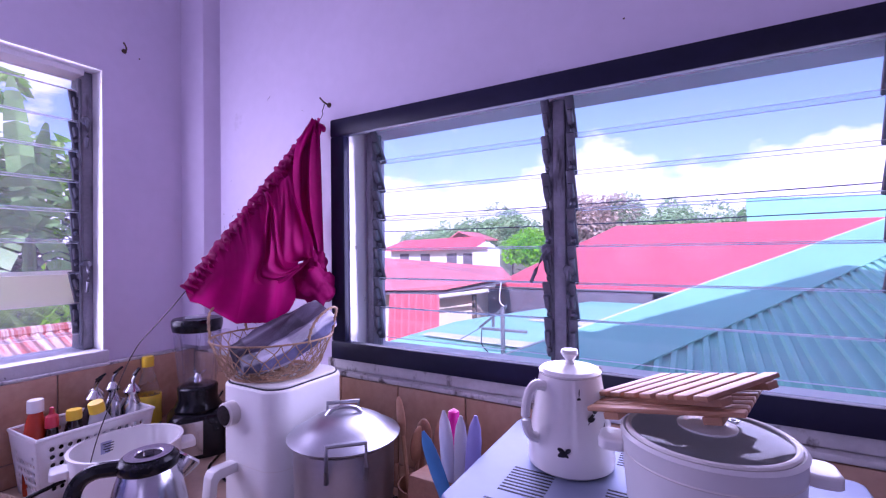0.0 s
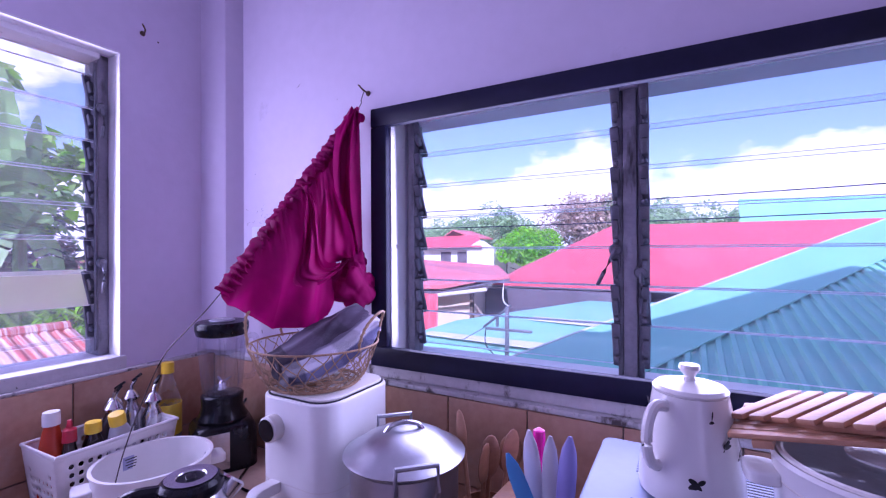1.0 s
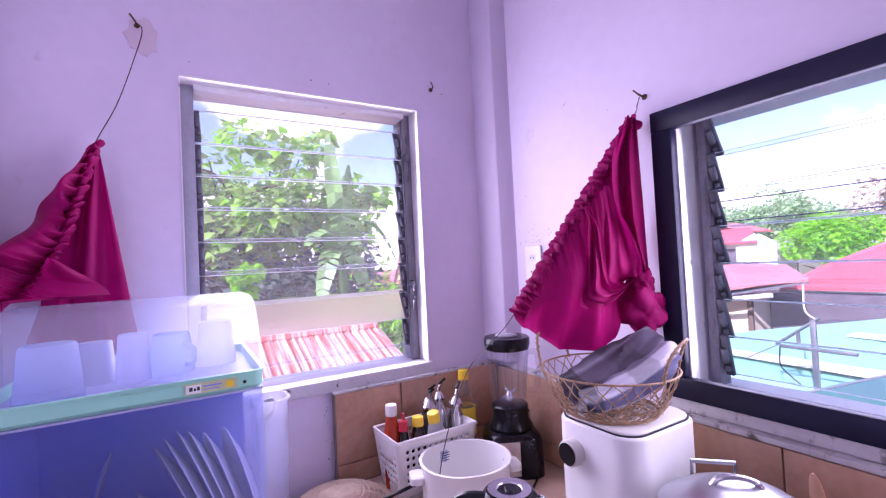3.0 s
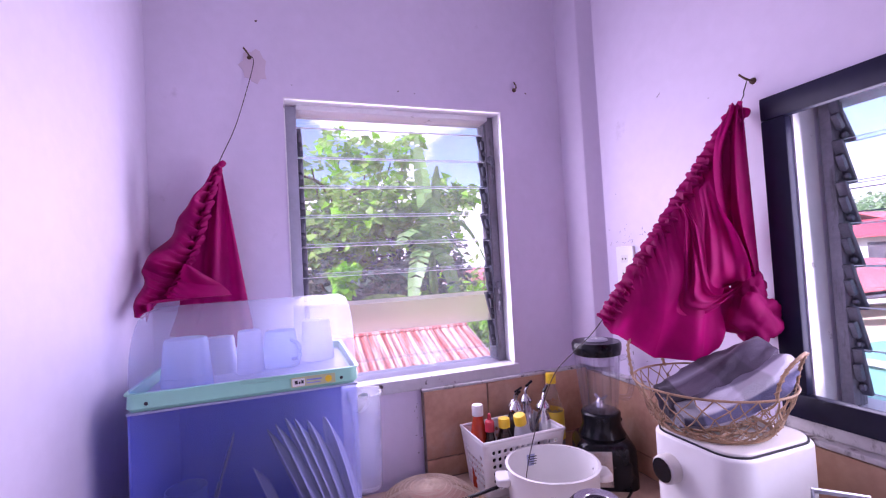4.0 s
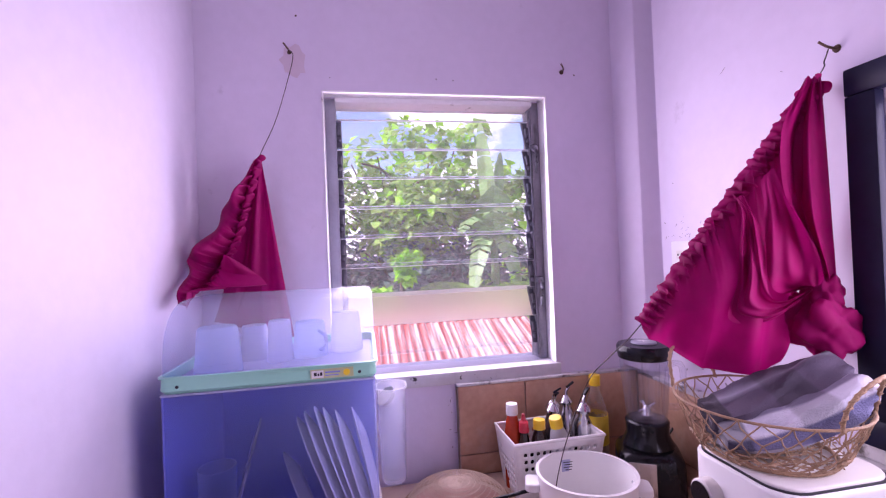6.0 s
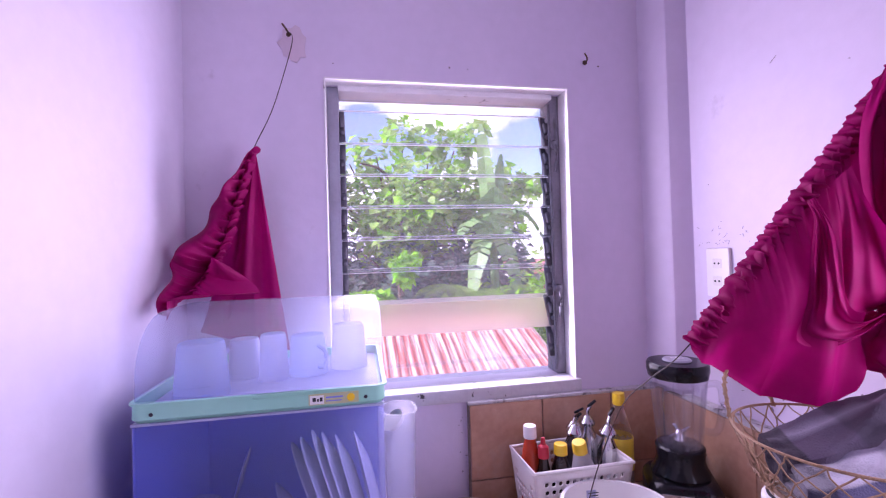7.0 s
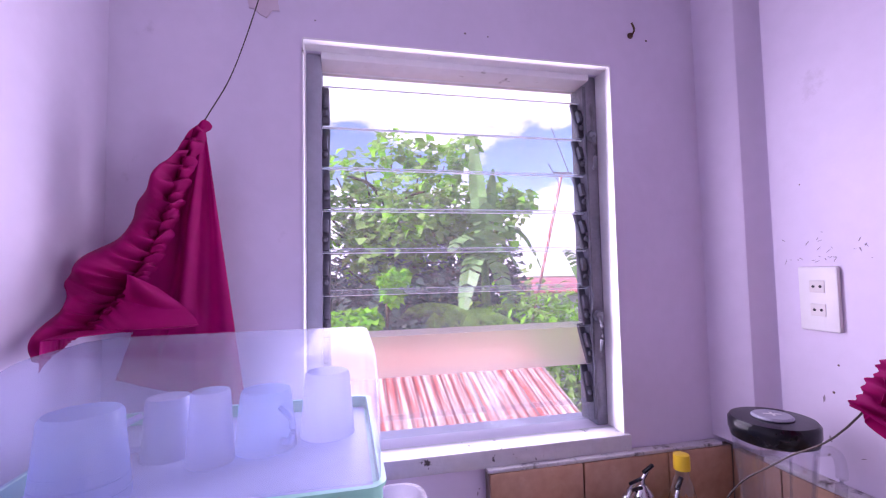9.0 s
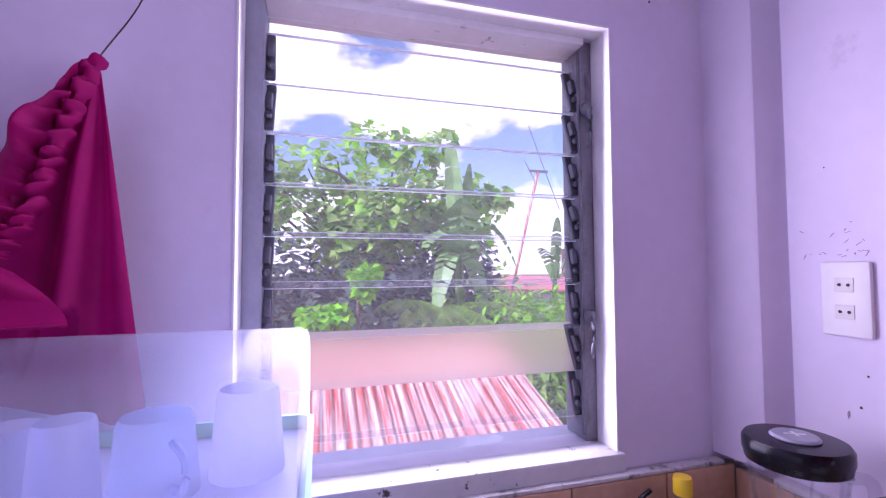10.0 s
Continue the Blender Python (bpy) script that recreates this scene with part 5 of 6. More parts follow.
def flower(az, z, scale, petals):
    """Painted petals laid on the pot's side."""
    r = 0.0664 - 0.090 * max(0, z - 0.012)
    if z > 0.04:
        r = 0.0638 - (z - 0.04) * 0.191
    bm = bmesh.new()
    for a, l_, w_ in petals:
        bmesh.ops.create_uvsphere(bm, u_segments=10, v_segments=6, radius=1, matrix=pose(0, 0, 0, 0, a, 0) @ Matrix.Translation((0, 0, l_ * scale * 0.6)) @ Matrix.Diagonal((w_ * scale, 0.0005, l_ * scale * 0.6, 1)))
    part("painted_flower", bm, DECAL, kt, m=pose(0, 0, 0, 0, 0, az + 90) @ Matrix.Translation((0, -r, z)) @ pose(0, 0, 0, 9))


flower(-83, 0.036, 0.0125, ((165, 1, .30), (200, 1, .32), (240, .8, .30), (300, .8, .28), (50, .7, .25)))
flower(-48, 0.075, 0.010, ((20, 1, .3), (60, .8, .25), (210, 1.3, .12), (-20, .6, .25)))
flower(-38, 0.084, 0.009, ((20, 1, .35), (-30, .8, .25), (205, 1.2, .12)))
flower(-62, 0.106, 0.009, ((180, 1, .40), (0, 1.1, .10)))
flower(-25, 0.062, 0.009, ((180, 1, .35), (0, 1, .10), (60, .6, .2)))
flower(-165, 0.105, 0.010, ((20, 1, .35), (-30, 1, .30), (160, 1, .3), (205, 1, .25)))
flower(-160, 0.082, 0.009, ((60, 1, .3), (110, .8, .3), (270, 1, .12)))
flower(-158, 0.056, 0.009, ((60, 1, .35), (120, .8, .3), (270, 1, .12)))

wp = thing("white_casserole", pose(1.452, -0.302, TOP) @ Matrix.Diagonal((0.95, 0.95, 0.87, 1)), "white casserole pot with a glass lid and side handles", "pot")
part("body", lathe([(0, 0), (0.0774, 0), (0.0860, 0.008), (0.0894, 0.05), (0.0912, 0.092), (0.0929, 0.096), (0.0894, 0.100), (0.0843, 0.096), (0.0826, 0.014), (0, 0.010)], 56), WHITE_PL, wp, "white enamelled body")
part("groove", lathe([(0.0907, 0.072), (0.0913, 0.0735), (0.0907, 0.075)], 56), CREAM_PL, wp)
gl_ = part("lid", lathe([(0.0835, 0), (0.079, 0.004), (0.052, 0.009), (0.02, 0.011), (0, 0.011)], 48), POT_GLASS, wp, "dark tinted glass lid", m=pose(0, 0, 0.098))
part("lid_rim", tube(oval(0.0835, 0.0835, 0.002), 0.0035, 8, cyclic=True), CREAM_PL, gl_)
part("knob", lathe([(0, 0.010), (0.030, 0.010), (0.031, 0.013), (0.022, 0.0135), (0.020, 0.0145), (0.018, 0.015), (0, 0.0152)], 28), WHITE_PL, gl_)
part("vent", lathe([(0.003, 0), (0.006, 0.001), (0.006, 0.003), (0.003, 0.003)], 14), STEEL, gl_, "steel steam vent", m=pose(0.028, 0.036, 0.008))
for az in (183, 3):
    part("side_handle", rounded_prism(0.034, 0.046, 0.014, 0.012, top_bevel=0.004, z0=-0.007), WHITE_PL, wp, "white side handle", m=pose(0.101 * math.cos(radians(az)), 0.101 * math.sin(radians(az)), 0.074, 0, 0, az))


def trivet(m, label, n, length, width, slat):
    ob = thing("wooden_trivet", m, label, "trivet", "wooden trivets")
    for k in range(n):
        y = -width / 2 + width * (k + 0.5) / n
        part("slat", boxes((-length / 2, y - slat / 2, 0.004, length / 2, y + slat / 2, 0.0095), bevel=0.0012), WOOD, ob)
    for x in (-length * 0.32, length * 0.32):
        part("batten", boxes((x - 0.009, -width / 2, -0.004, x + 0.009, width / 2, 0.0038), bevel=0.001), WOOD, ob)
    return ob


zt = TOP + (0.098 + 0.0152) * 0.87
trivet(pose(1.420, -0.269, zt + 0.0055) @ pose(0, 0, 0, 0, -11, -13), "square slatted wooden trivet under another one", 7, 0.165, 0.126, 0.0135)
# the upper one is racked a little out of square
slat_dir, side_dir = Vector((0.60, 0.76, 0.08)).normalized(), Vector((-0.79, 0.53, -0.24)).normalized()
up_dir = slat_dir.cross(side_dir).normalized()
racked = Matrix((slat_dir, side_dir, up_dir)).transposed().to_4x4()
racked.translation = Vector((1.428, -0.262, zt + 0.0205))
trivet(racked, "square slatted wooden trivet on top of another one", 7, 0.122, 0.164, 0.0168)

# ---- the corner ----
bl = thing("blender", pose(0.211, -0.128, COUNTER_Z, 0, 0, 62), "black blender with a clear jug and steel front panel", "blender")
part("base", rounded_prism(0.156, 0.156, 0.118, 0.035, top_bevel=0.03, taper=0.98), BLACK_PL, bl, "glossy black motor base")
part("collar", lathe([(0.060, 0.110), (0.062, 0.122), (0.055, 0.135), (0.050, 0.150), (0.052, 0.178), (0.048, 0.182), (0, 0.182)], 40), BLACK_PL, bl)
part("front_panel", rounded_prism(0.060, 0.004, 0.090, 0.0018, n=2, top_bevel=0.001, z0=0.012), STEEL, bl, "brushed steel front panel", m=pose(-0.022, -0.0790, 0))
jg = part("jug", lathe([(0, 0.186), (0.046, 0.184), (0.048, 0.192), (0.053, 0.25), (0.060, 0.325), (0.062, 0.345), (0.0595, 0.345), (0.057, 0.32), (0.050, 0.25), (0.045, 0.195), (0, 0.192)], 40), CLEAR, bl, "clear glass jug")
part("handle", tube(spline([(0.056, 0, 0.325), (0.078, 0, 0.328), (0.086, 0, 0.305), (0.082, 0, 0.25), (0.072, 0, 0.222), (0.050, 0, 0.220)], 6), 0.008, 10), CLEAR, jg, "clear glass handle", m=pose(0, 0, 0, 0, 0, -15))
for az in range(0, 360, 45):
    part("rib", tube([(0.047 * math.cos(radians(az)), 0.047 * math.sin(radians(az)), 0.20), (0.058 * math.cos(radians(az)), 0.058 * math.sin(radians(az)), 0.32)], 0.0022, 6), CLEAR, jg)
part("blade_hub", lathe([(0, 0.192), (0.014, 0.192), (0.010, 0.205), (0.004, 0.215), (0, 0.216)], 16), STEEL, jg, "steel blade hub")
for az in (20, 110, 200, 290):
    part("cutter", moved(boxes((0.004, -0.004, -0.0008, 0.026, 0.004, 0.0008)), pose(0, 0, 0.208, 0, -25 if az % 40 else 20, az)), STEEL, jg, smooth=0)
ld = part("lid", lathe([(0.056, 0.335), (0.0625, 0.338), (0.064, 0.347), (0.0655, 0.350), (0.0655, 0.366), (0.062, 0.371), (0.02, 0.3725), (0, 0.3725)], 48), BLACK_PL, bl, "black rubber lid")
part("cap", lathe([(0.030, 0.372), (0.031, 0.374), (0.028, 0.377), (0, 0.3775)], 32), mat("grey_cap", (0.30, 0.30, 0.36), 0.3), ld, "grey lid cap")
part("cap_mark", boxes((-0.014, -0.002, 0.3776, 0.014, 0.002, 0.3781), (-0.002, -0.010, 0.3776, 0.002, 0.010, 0.3781)), WHITE_PL, ld, smooth=0)
part("cord", tube(spline([(0.05, 0.070, 0.10), (0.075, 0.085, 0.13), (0.085, 0.075, 0.10), (0.080, 0.078, 0.05), (0.085, 0.07, 0.006)], 6), 0.0032, 7), BLACK_PL, bl, "black looped cord")
single("power_cord", tube(spline([(0.30, -0.115, 0.853), (0.36, -0.19, 0.855), (0.43, -0.20, 0.854), (0.52, -0.22, 0.854)], 6), 0.0032, 7), BLACK_PL, "black power cord lying on the worktop", "cord")
single("dark_cord", tube(spline([(0.16, -0.62, 0.8535), (0.20, -0.575, 0.870), (0.215, -0.545, 0.885), (0.225, -0.50, 0.895), (0.235, -0.44, 0.908)], 6), 0.0042, 7), BLACK_PL, "dark cord lying against the white basket", "cord")

# condiment basket with punched sides
cb = thing("plastic_basket", pose(0.130, -0.370, COUNTER_Z, 0, 0, 2), "white plastic basket punched with round holes", "basket")


def punched(a, b, c, d, nu, nv, holes):
    """A sheet over the corners a, b, c, d with round holes where holes(i, j) says so."""
    a, b, c, d = (Vector(p) for p in (a, b, c, d))
    bm = bmesh.new()

    def at(u, v):
        return a.lerp(b, u).lerp(d.lerp(c, u), v)
    for i in range(nu):
        for j in range(nv):
            u0, u1, v0, v1 = i / nu, (i + 1) / nu, j / nv, (j + 1) / nv
            sq = [(u0, v0), ((u0 + u1) / 2, v0), (u1, v0), (u1, (v0 + v1) / 2), (u1, v1), ((u0 + u1) / 2, v1), (u0, v1), (u0, (v0 + v1) / 2)]
            out = [bm.verts.new(at(*q)) for q in sq]
            if holes(i, j):
                um, vm = (u0 + u1) / 2, (v0 + v1) / 2
                r = [bm.verts.new(at(um + (q[0] - um) * k, vm + (q[1] - vm) * k)) for q, k in zip(sq, (0.46, 0.62) * 4)]
                for k in range(8):
                    bm.faces.new((out[k], out[(k + 1) % 8], r[(k + 1) % 8], r[k]))
            else:
                bm.faces.new(out)
    bmesh.ops.remove_doubles(bm, verts=bm.verts, dist=1e-5)
    return bm


def solid(ob, t):
    md = ob.modifiers.new("thickness", "SOLIDIFY")
    md.thickness, md.offset = t, 0
    return ob


T = [(-0.072, -0.112, 0.150), (0.072, -0.112, 0.150), (0.078, 0.125, 0.150), (-0.075, 0.125, 0.150)]
B = [(-0.058, -0.098, 0.004), (0.060, -0.098, 0.004), (0.060, 0.105, 0.004), (-0.058, 0.105, 0.004)]
for k, (nu, ok) in enumerate(((8, lambda i, j: 1 <= j <= 5 and 1 <= i <= 6 and not (j == 5 and 2 <= i <= 5)), (14, lambda i, j: 1 <= j <= 6 and 1 <= i <= 12),
                              (8, lambda i, j: 1 <= j <= 5 and 1 <= i <= 6), (14, lambda i, j: 1 <= j <= 6 and 1 <= i <= 12))):
    solid(part("side", punched(B[k], B[(k + 1) % 4], T[(k + 1) % 4], T[k], nu, 8, ok), WHITE_PL, cb, "punched white side", 30), 0.0025)
part("bottom", boxes((-0.058, -0.098, 0.0, 0.060, 0.105, 0.004)), WHITE_PL, cb, smooth=0)
part("rim", tube([T[0], T[1], T[2], T[3]], 0.0045, 8, cyclic=True), WHITE_PL, cb)


def bottle(name, m, label, prof, material, cap_prof, cap_mat, group="", n=24):
    ob = thing(name, m, label, "bottle", group)
    part("body", lathe(prof, n), material, ob)
    part("cap", lathe(cap_prof, n), cap_mat, ob)
    return ob


z0 = COUNTER_Z + 0.0045
bottle("ketchup_bottle", pose(0.112, -0.452, z0), "orange-red ketchup bottle with a white cap", [(0, 0), (0.022, 0), (0.023, 0.01), (0.023, 0.13), (0.017, 0.165), (0.012, 0.185), (0, 0.185)], KETCHUP,
       [(0, 0.215), (0.0145, 0.214), (0.0155, 0.208), (0.0155, 0.186), (0, 0.185)], WHITE_PL)
bottle("sauce_bottle", pose(0.142, -0.432, z0), "small dark sauce bottle with a red cap", [(0, 0), (0.018, 0), (0.019, 0.01), (0.019, 0.105), (0.012, 0.135), (0.010, 0.15), (0, 0.15)], SOY,
       [(0, 0.196), (0.004, 0.195), (0.006, 0.18), (0.012, 0.175), (0.013, 0.150), (0, 0.149)], RED_CAP)
bottle("soy_bottle", pose(0.148, -0.392, z0), "dark soy sauce bottle with a yellow cap", [(0, 0), (0.022, 0), (0.023, 0.01), (0.023, 0.12), (0.014, 0.15), (0.012, 0.158), (0, 0.158)], SOY,
       [(0, 0.180), (0.0145, 0.179), (0.0155, 0.174), (0.0155, 0.156), (0, 0.155)], YELLOW)
bottle("milky_bottle", pose(0.152, -0.318, z0, 12, 6, 0), "tilted milky plastic bottle with a yellow cap", [(0, 0), (0.026, 0), (0.028, 0.01), (0.028, 0.125), (0.018, 0.16), (0.013, 0.172), (0, 0.172)], MILKY,
       [(0, 0.196), (0.015, 0.195), (0.0165, 0.190), (0.0165, 0.170), (0, 0.169)], YELLOW)
ob = bottle("oil_bottle", pose(0.060, -0.185, COUNTER_Z), "clear cooking oil bottle with a yellow label and cap", [(0, 0), (0.030, 0), (0.032, 0.01), (0.032, 0.13), (0.030, 0.155), (0.018, 0.20), (0.0125, 0.215), (0.0125, 0.228), (0, 0.228)], OIL,
            [(0, 0.258), (0.0145, 0.257), (0.0155, 0.252), (0.0155, 0.228), (0, 0.227)], YELLOW)
part("label", lathe([(0.0330, 0.066), (0.0334, 0.068), (0.0334, 0.146), (0.0326, 0.148)], 32), LABEL_Y, ob, "yellow paper label")
bars(ob, pose(0.019, -0.0275, 0.115, 0, 0, 35), 0.014, 0.006, (0.026, 0.020, 0.028), RED_CAP)
for i, (x, y, lean) in enumerate(((0.105, -0.350, -5), (0.088, -0.330, -2), (0.068, -0.275, -4), (0.118, -0.262, 3))):
    d = thing("oil_dispenser", pose(x, y, z0, lean, 0, 40 * i), "steel oil cruet with a chrome pouring spout", "cruet", "oil cruets")
    part("body", lathe([(0, 0), (0.023, 0), (0.024, 0.006), (0.024, 0.145), (0.017, 0.160), (0.012, 0.172), (0.012, 0.178), (0, 0.178)], 24), STEEL if i > 1 else DARK_GLASS, d)
    part("collar", lathe([(0.012, 0.176), (0.0185, 0.178), (0.0200, 0.184), (0.0150, 0.192), (0.008, 0.202), (0, 0.202)], 20), STEEL, d, "chrome collar")
    sp = part("spout", tube([(0, 0, 0.195), (0.002, 0, 0.212), (0.012, 0, 0.226)], 0.0045, 9, 0.8), STEEL, d, "chrome spout")
    part("flap", moved(boxes((-0.010, -0.0038, 0, 0.016, 0.0038, 0.0055), bevel=0.001), pose(0.013, 0, 0.226, 0, -35)), BLACK_PL, sp)

# oval white pot
ov = thing("oval_pot", pose(0.312, -0.352, COUNTER_Z, 0, 0, 70), "white rounded pot standing open without a lid", "pot")


def shell(w, d, h, r, t, flare):
    """An open vessel on a rounded rectangle."""
    def ring(s_in, z):
        rr = max(0.004, r - s_in)
        pts = []
        for cx, cy, a0 in ((w / 2 - r, d / 2 - r, 0), (-w / 2 + r, d / 2 - r, 90), (-w / 2 + r, -d / 2 + r, 180), (w / 2 - r, -d / 2 + r, 270)):
            pts += [(cx + rr * math.cos(radians(a0 + 90 * k / 12)), cy + rr * math.sin(radians(a0 + 90 * k / 12)), z) for k in range(13)]
        return pts
    bm = bmesh.new()
    rings = [[bm.verts.new(p) for p in ring(s, z)] for s, z in ((flare + 0.006, 0), (flare, 0.006), (0.001, h - 0.004), (-0.003, h - 0.003), (-0.003, h), (t, h), (t + flare, 0.010))]
    for a, b in zip(rings, rings[1:]):
        for i in range(len(a)):
            j = (i + 1) % len(a)
            bm.faces.new((a[i], a[j], b[j], b[i]))
    bm.faces.new(list(reversed(rings[0]))), bm.faces.new(rings[-1])
    bmesh.ops.recalc_face_normals(bm, faces=bm.faces)
    return bm


part("body", shell(0.214, 0.200, 0.125, 0.099, 0.004, 0.004), WHITE_PL, ov, "white plastic body")
for s in (-1, 1):
    part("side_handle", rounded_prism(0.036, 0.052, 0.016, 0.012, top_bevel=0.004), WHITE_PL, ov, m=pose(s * 0.117, 0, 0.085))
for s in (-0.012, 0.014):
    part("rivet", lathe([(0, 0.003), (0.003, 0.002), (0.0035, 0), (0, 0)], 10), STEEL, ov, m=pose(0.1005, s, 0.098, 0, -90, 0))
st = part("sticker", boxes((-0.017, -0.0008, -0.014, 0.017, 0, 0.014)), CUP_WHITE, ov, "grey printed sticker", 0, m=pose(-0.030, 0.0925, 0.092, -1, 0, 18))
bars(st, pose(0, -0.001, 0.008), 0.006, 0.002, (0.026, 0.020, 0.024, 0.016), DARK_GAP)

# electric kettle
ek = thing("electric_kettle", pose(0.612, -0.455, COUNTER_Z, 0, 0, 61), "brushed steel electric kettle with a black handle", "kettle")
part("base_plate", lathe([(0, 0), (0.070, 0), (0.072, 0.006), (0.068, 0.016), (0, 0.016)], 32), BLACK_PL, ek)
part("body", lathe([(0.066, 0.016), (0.068, 0.022), (0.064, 0.09), (0.052, 0.155), (0.042, 0.186), (0.040, 0.188), (0, 0.188)], 48), STEEL, ek, "brushed steel body")
kl2 = part("lid", lathe([(0.044, 0.182), (0.047, 0.188), (0.046, 0.198), (0.040, 0.204), (0.030, 0.205), (0, 0.203)], 40), BLACK_PL, ek, "black lid ring")
part("lid_plate", lathe([(0.022, 0.204), (0.036, 0.2052), (0.037, 0.2065), (0.022, 0.2062), (0.016, 0.200), (0, 0.199)], 36), STEEL, kl2, "steel lid ring")
part("lid_button", rounded_prism(0.016, 0.024, 0.007, 0.006, top_bevel=0.002), BLACK_PL, kl2, m=pose(0, 0, 0.199))
hb = tube(spline([(-0.040, 0, 0.190), (-0.075, 0, 0.192), (-0.098, 0, 0.176), (-0.106, 0, 0.135), (-0.098, 0, 0.085), (-0.080, 0, 0.055), (-0.062, 0, 0.05)], 6), 0.0125, 10)
part("handle", hb, BLACK_PL, ek, "black curved handle")
part("spout", moved(lathe([(0.0, 0), (0.016, 0), (0.024, 0.03), (0.020, 0.034), (0, 0.030)], 16), pose(0.046, 0, 0.150, 0, 42)), STEEL, ek, "steel spout", m=pose(0, 0, 0, 0, 0, 25))

# fine mesh food cover
fc = thing("mesh_food_cover", pose(0.165, -0.617, COUNTER_Z + 0.001), "round pink mesh food cover with a pale rim", "food cover")
part("rim", tube(oval(0.132, 0.132, 0.005, 56), 0.0045, 8, cyclic=True), WICKER, fc, "straw-coloured rim")
bm = bmesh.new()
for k in range(40):
    a = radians(180 * k / 40)
    dx, dy = math.cos(a), math.sin(a)
    tube([(dx * 0.126 * math.cos(radians(t)), dy * 0.126 * math.cos(radians(t)), 0.008 + 0.055 * math.sin(radians(t))) for t in range(0, 181, 15)], 0.0009, 4, bm=bm)
for k in range(1, 13):
    t = radians(90 * k / 13)
    tube(oval(0.126 * math.cos(t), 0.126 * math.cos(t), 0.008 + 0.055 * math.sin(t), 40), 0.0009, 4, cyclic=True, bm=bm)
part("mesh", bm, MESH_PINK, fc, "fine pink mesh", 60)
part("plate", lathe([(0, 0.0), (0.105, 0.0), (0.112, 0.005), (0.104, 0.006), (0, 0.004)], 40), mat("dull_red_plate", (0.42, 0.16, 0.13), 0.4), fc, "dull red plate")

# dish cabinet by the side wall
XF, XB, Y0, Y1, ZB = 0.395, 0.075, -1.171, -0.807, COUNTER_Z
dc = thing("dish_cabinet", pose(XF, Y1, ZB), "blue plastic dish cabinet with a mint band and frosted dome", "dish cabinet")
W, D, ZBAND = Y1 - Y0, XF - XB, 0.392
part("tray", boxes((-D, -W, 0, 0, 0, 0.012), bevel=0.003), BLUE_IN, dc)
part("back", boxes((-D, -W, 0.0125, -D + 0.004, 0, ZBAND)), BLUE_IN, dc, "deep blue back", 0)
part("side", boxes((-D + 0.0045, -W, 0.0125, -0.0045, -W + 0.003, ZBAND)), BLUE_IN, dc, "deep blue side", 0)
part("side", boxes((-D + 0.0045, -0.003, 0.0125, -0.0045, 0, ZBAND)), BLUE_BOX, dc, "translucent blue side", 0)
part("front", rounded_prism(0.004, W, ZBAND - 0.0125, 0.0018, n=2, z0=0.0125), BLUE_BOX, dc, "translucent blue front", m=pose(-0.002, -W / 2, 0))
part("front_lip", boxes((-0.012, -W - 0.001, ZBAND, 0.001, 0.001, ZBAND + 0.004), bevel=0.0015), CUP_WHITE, dc, "pale lip")
bm = shell(D + 0.006, W + 0.006, 0.030, 0.016, 0.004, 0.0)
band = part("band", bm, MINT, dc, "mint green band", m=pose(-D / 2, -W / 2, ZBAND + 0.0045))
bm = boxes((-0.004, -0.045, -0.004, 0.004, 0.045, 0.003), bevel=0.0025)
part("grip", bm, MINT, band, "raised mint grip", m=pose(D / 2 + 0.002, 0.03, 0.027))
stk = part("sticker", boxes((-0.0012, -0.038, -0.0085, 0, 0.038, 0.0085)), mat("olive_sticker", (0.52, 0.54, 0.30), 0.4), band, "small olive printed sticker", 0, m=pose(D / 2 + 0.0044, 0.105, 0.015))
part("logo_plate", boxes((0, -0.036, -0.007, 0.0008, -0.015, 0.006)), WHITE_PL, stk, "white logo plate", 0)
part("logo_mark", boxes((0.0009, -0.032, -0.003, 0.0013, -0.027, 0.003), (0.0009, -0.0255, -0.003, 0.0013, -0.0225, 0.001), (0.0009, -0.021, -0.003, 0.0013, -0.017, 0.003)), DARK_GAP, stk, smooth=0)
part("print", boxes((0.0001, -0.012, 0.001, 0.0008, 0.014, 0.0035), (0.0001, -0.012, -0.004, 0.0008, 0.012, -0.0025)), BLUE_IN, stk, smooth=0)
part("seal", moved(lathe([(0, 0.0012), (0.006, 0.001), (0.006, 0), (0, 0)], 16), pose(0, 0.026, 0, 0, 90)), YELLOW, stk)
for y in (-W / 2 + 0.028, W / 2 - 0.028):
    part("screw", moved(lathe([(0, 0.002), (0.0022, 0.0016), (0.003, 0), (0, 0)], 12), pose(0, 0, 0, 0, 90)), DARK_GAP, band, m=pose(D / 2 + 0.0032, y, 0.013))
# dome: a quarter-round profile drawn along the front, with closed ends
prof = [(-0.004, 0.0), (-0.005, 0.030)] + [(-0.105 + 0.100 * math.cos(radians(a)), 0.030 + 0.094 * math.sin(radians(a))) for a in range(10, 91, 10)] + [(-0.20, 0.125), (-0.27, 0.121), (-0.305, 0.105), (-0.316, 0.06), (-0.317, 0.0)]
bm = bmesh.new()
ys = [-W - 0.001, -W + 0.002, -W + 0.010, -W / 2, -0.010, -0.002, 0.001]
ins = [0.012, 0.003, 0.0, 0.0, 0.0, 0.003, 0.012]
rows = []
for y, k in zip(ys, ins):
    row = []
    for x, z in prof:
        cx = -0.16
        row.append(bm.verts.new((cx + (x - cx) * (1 - k / 0.16) , y, z * (1 - k / 0.125) if z > 0.02 else z)))
    rows.append(row)
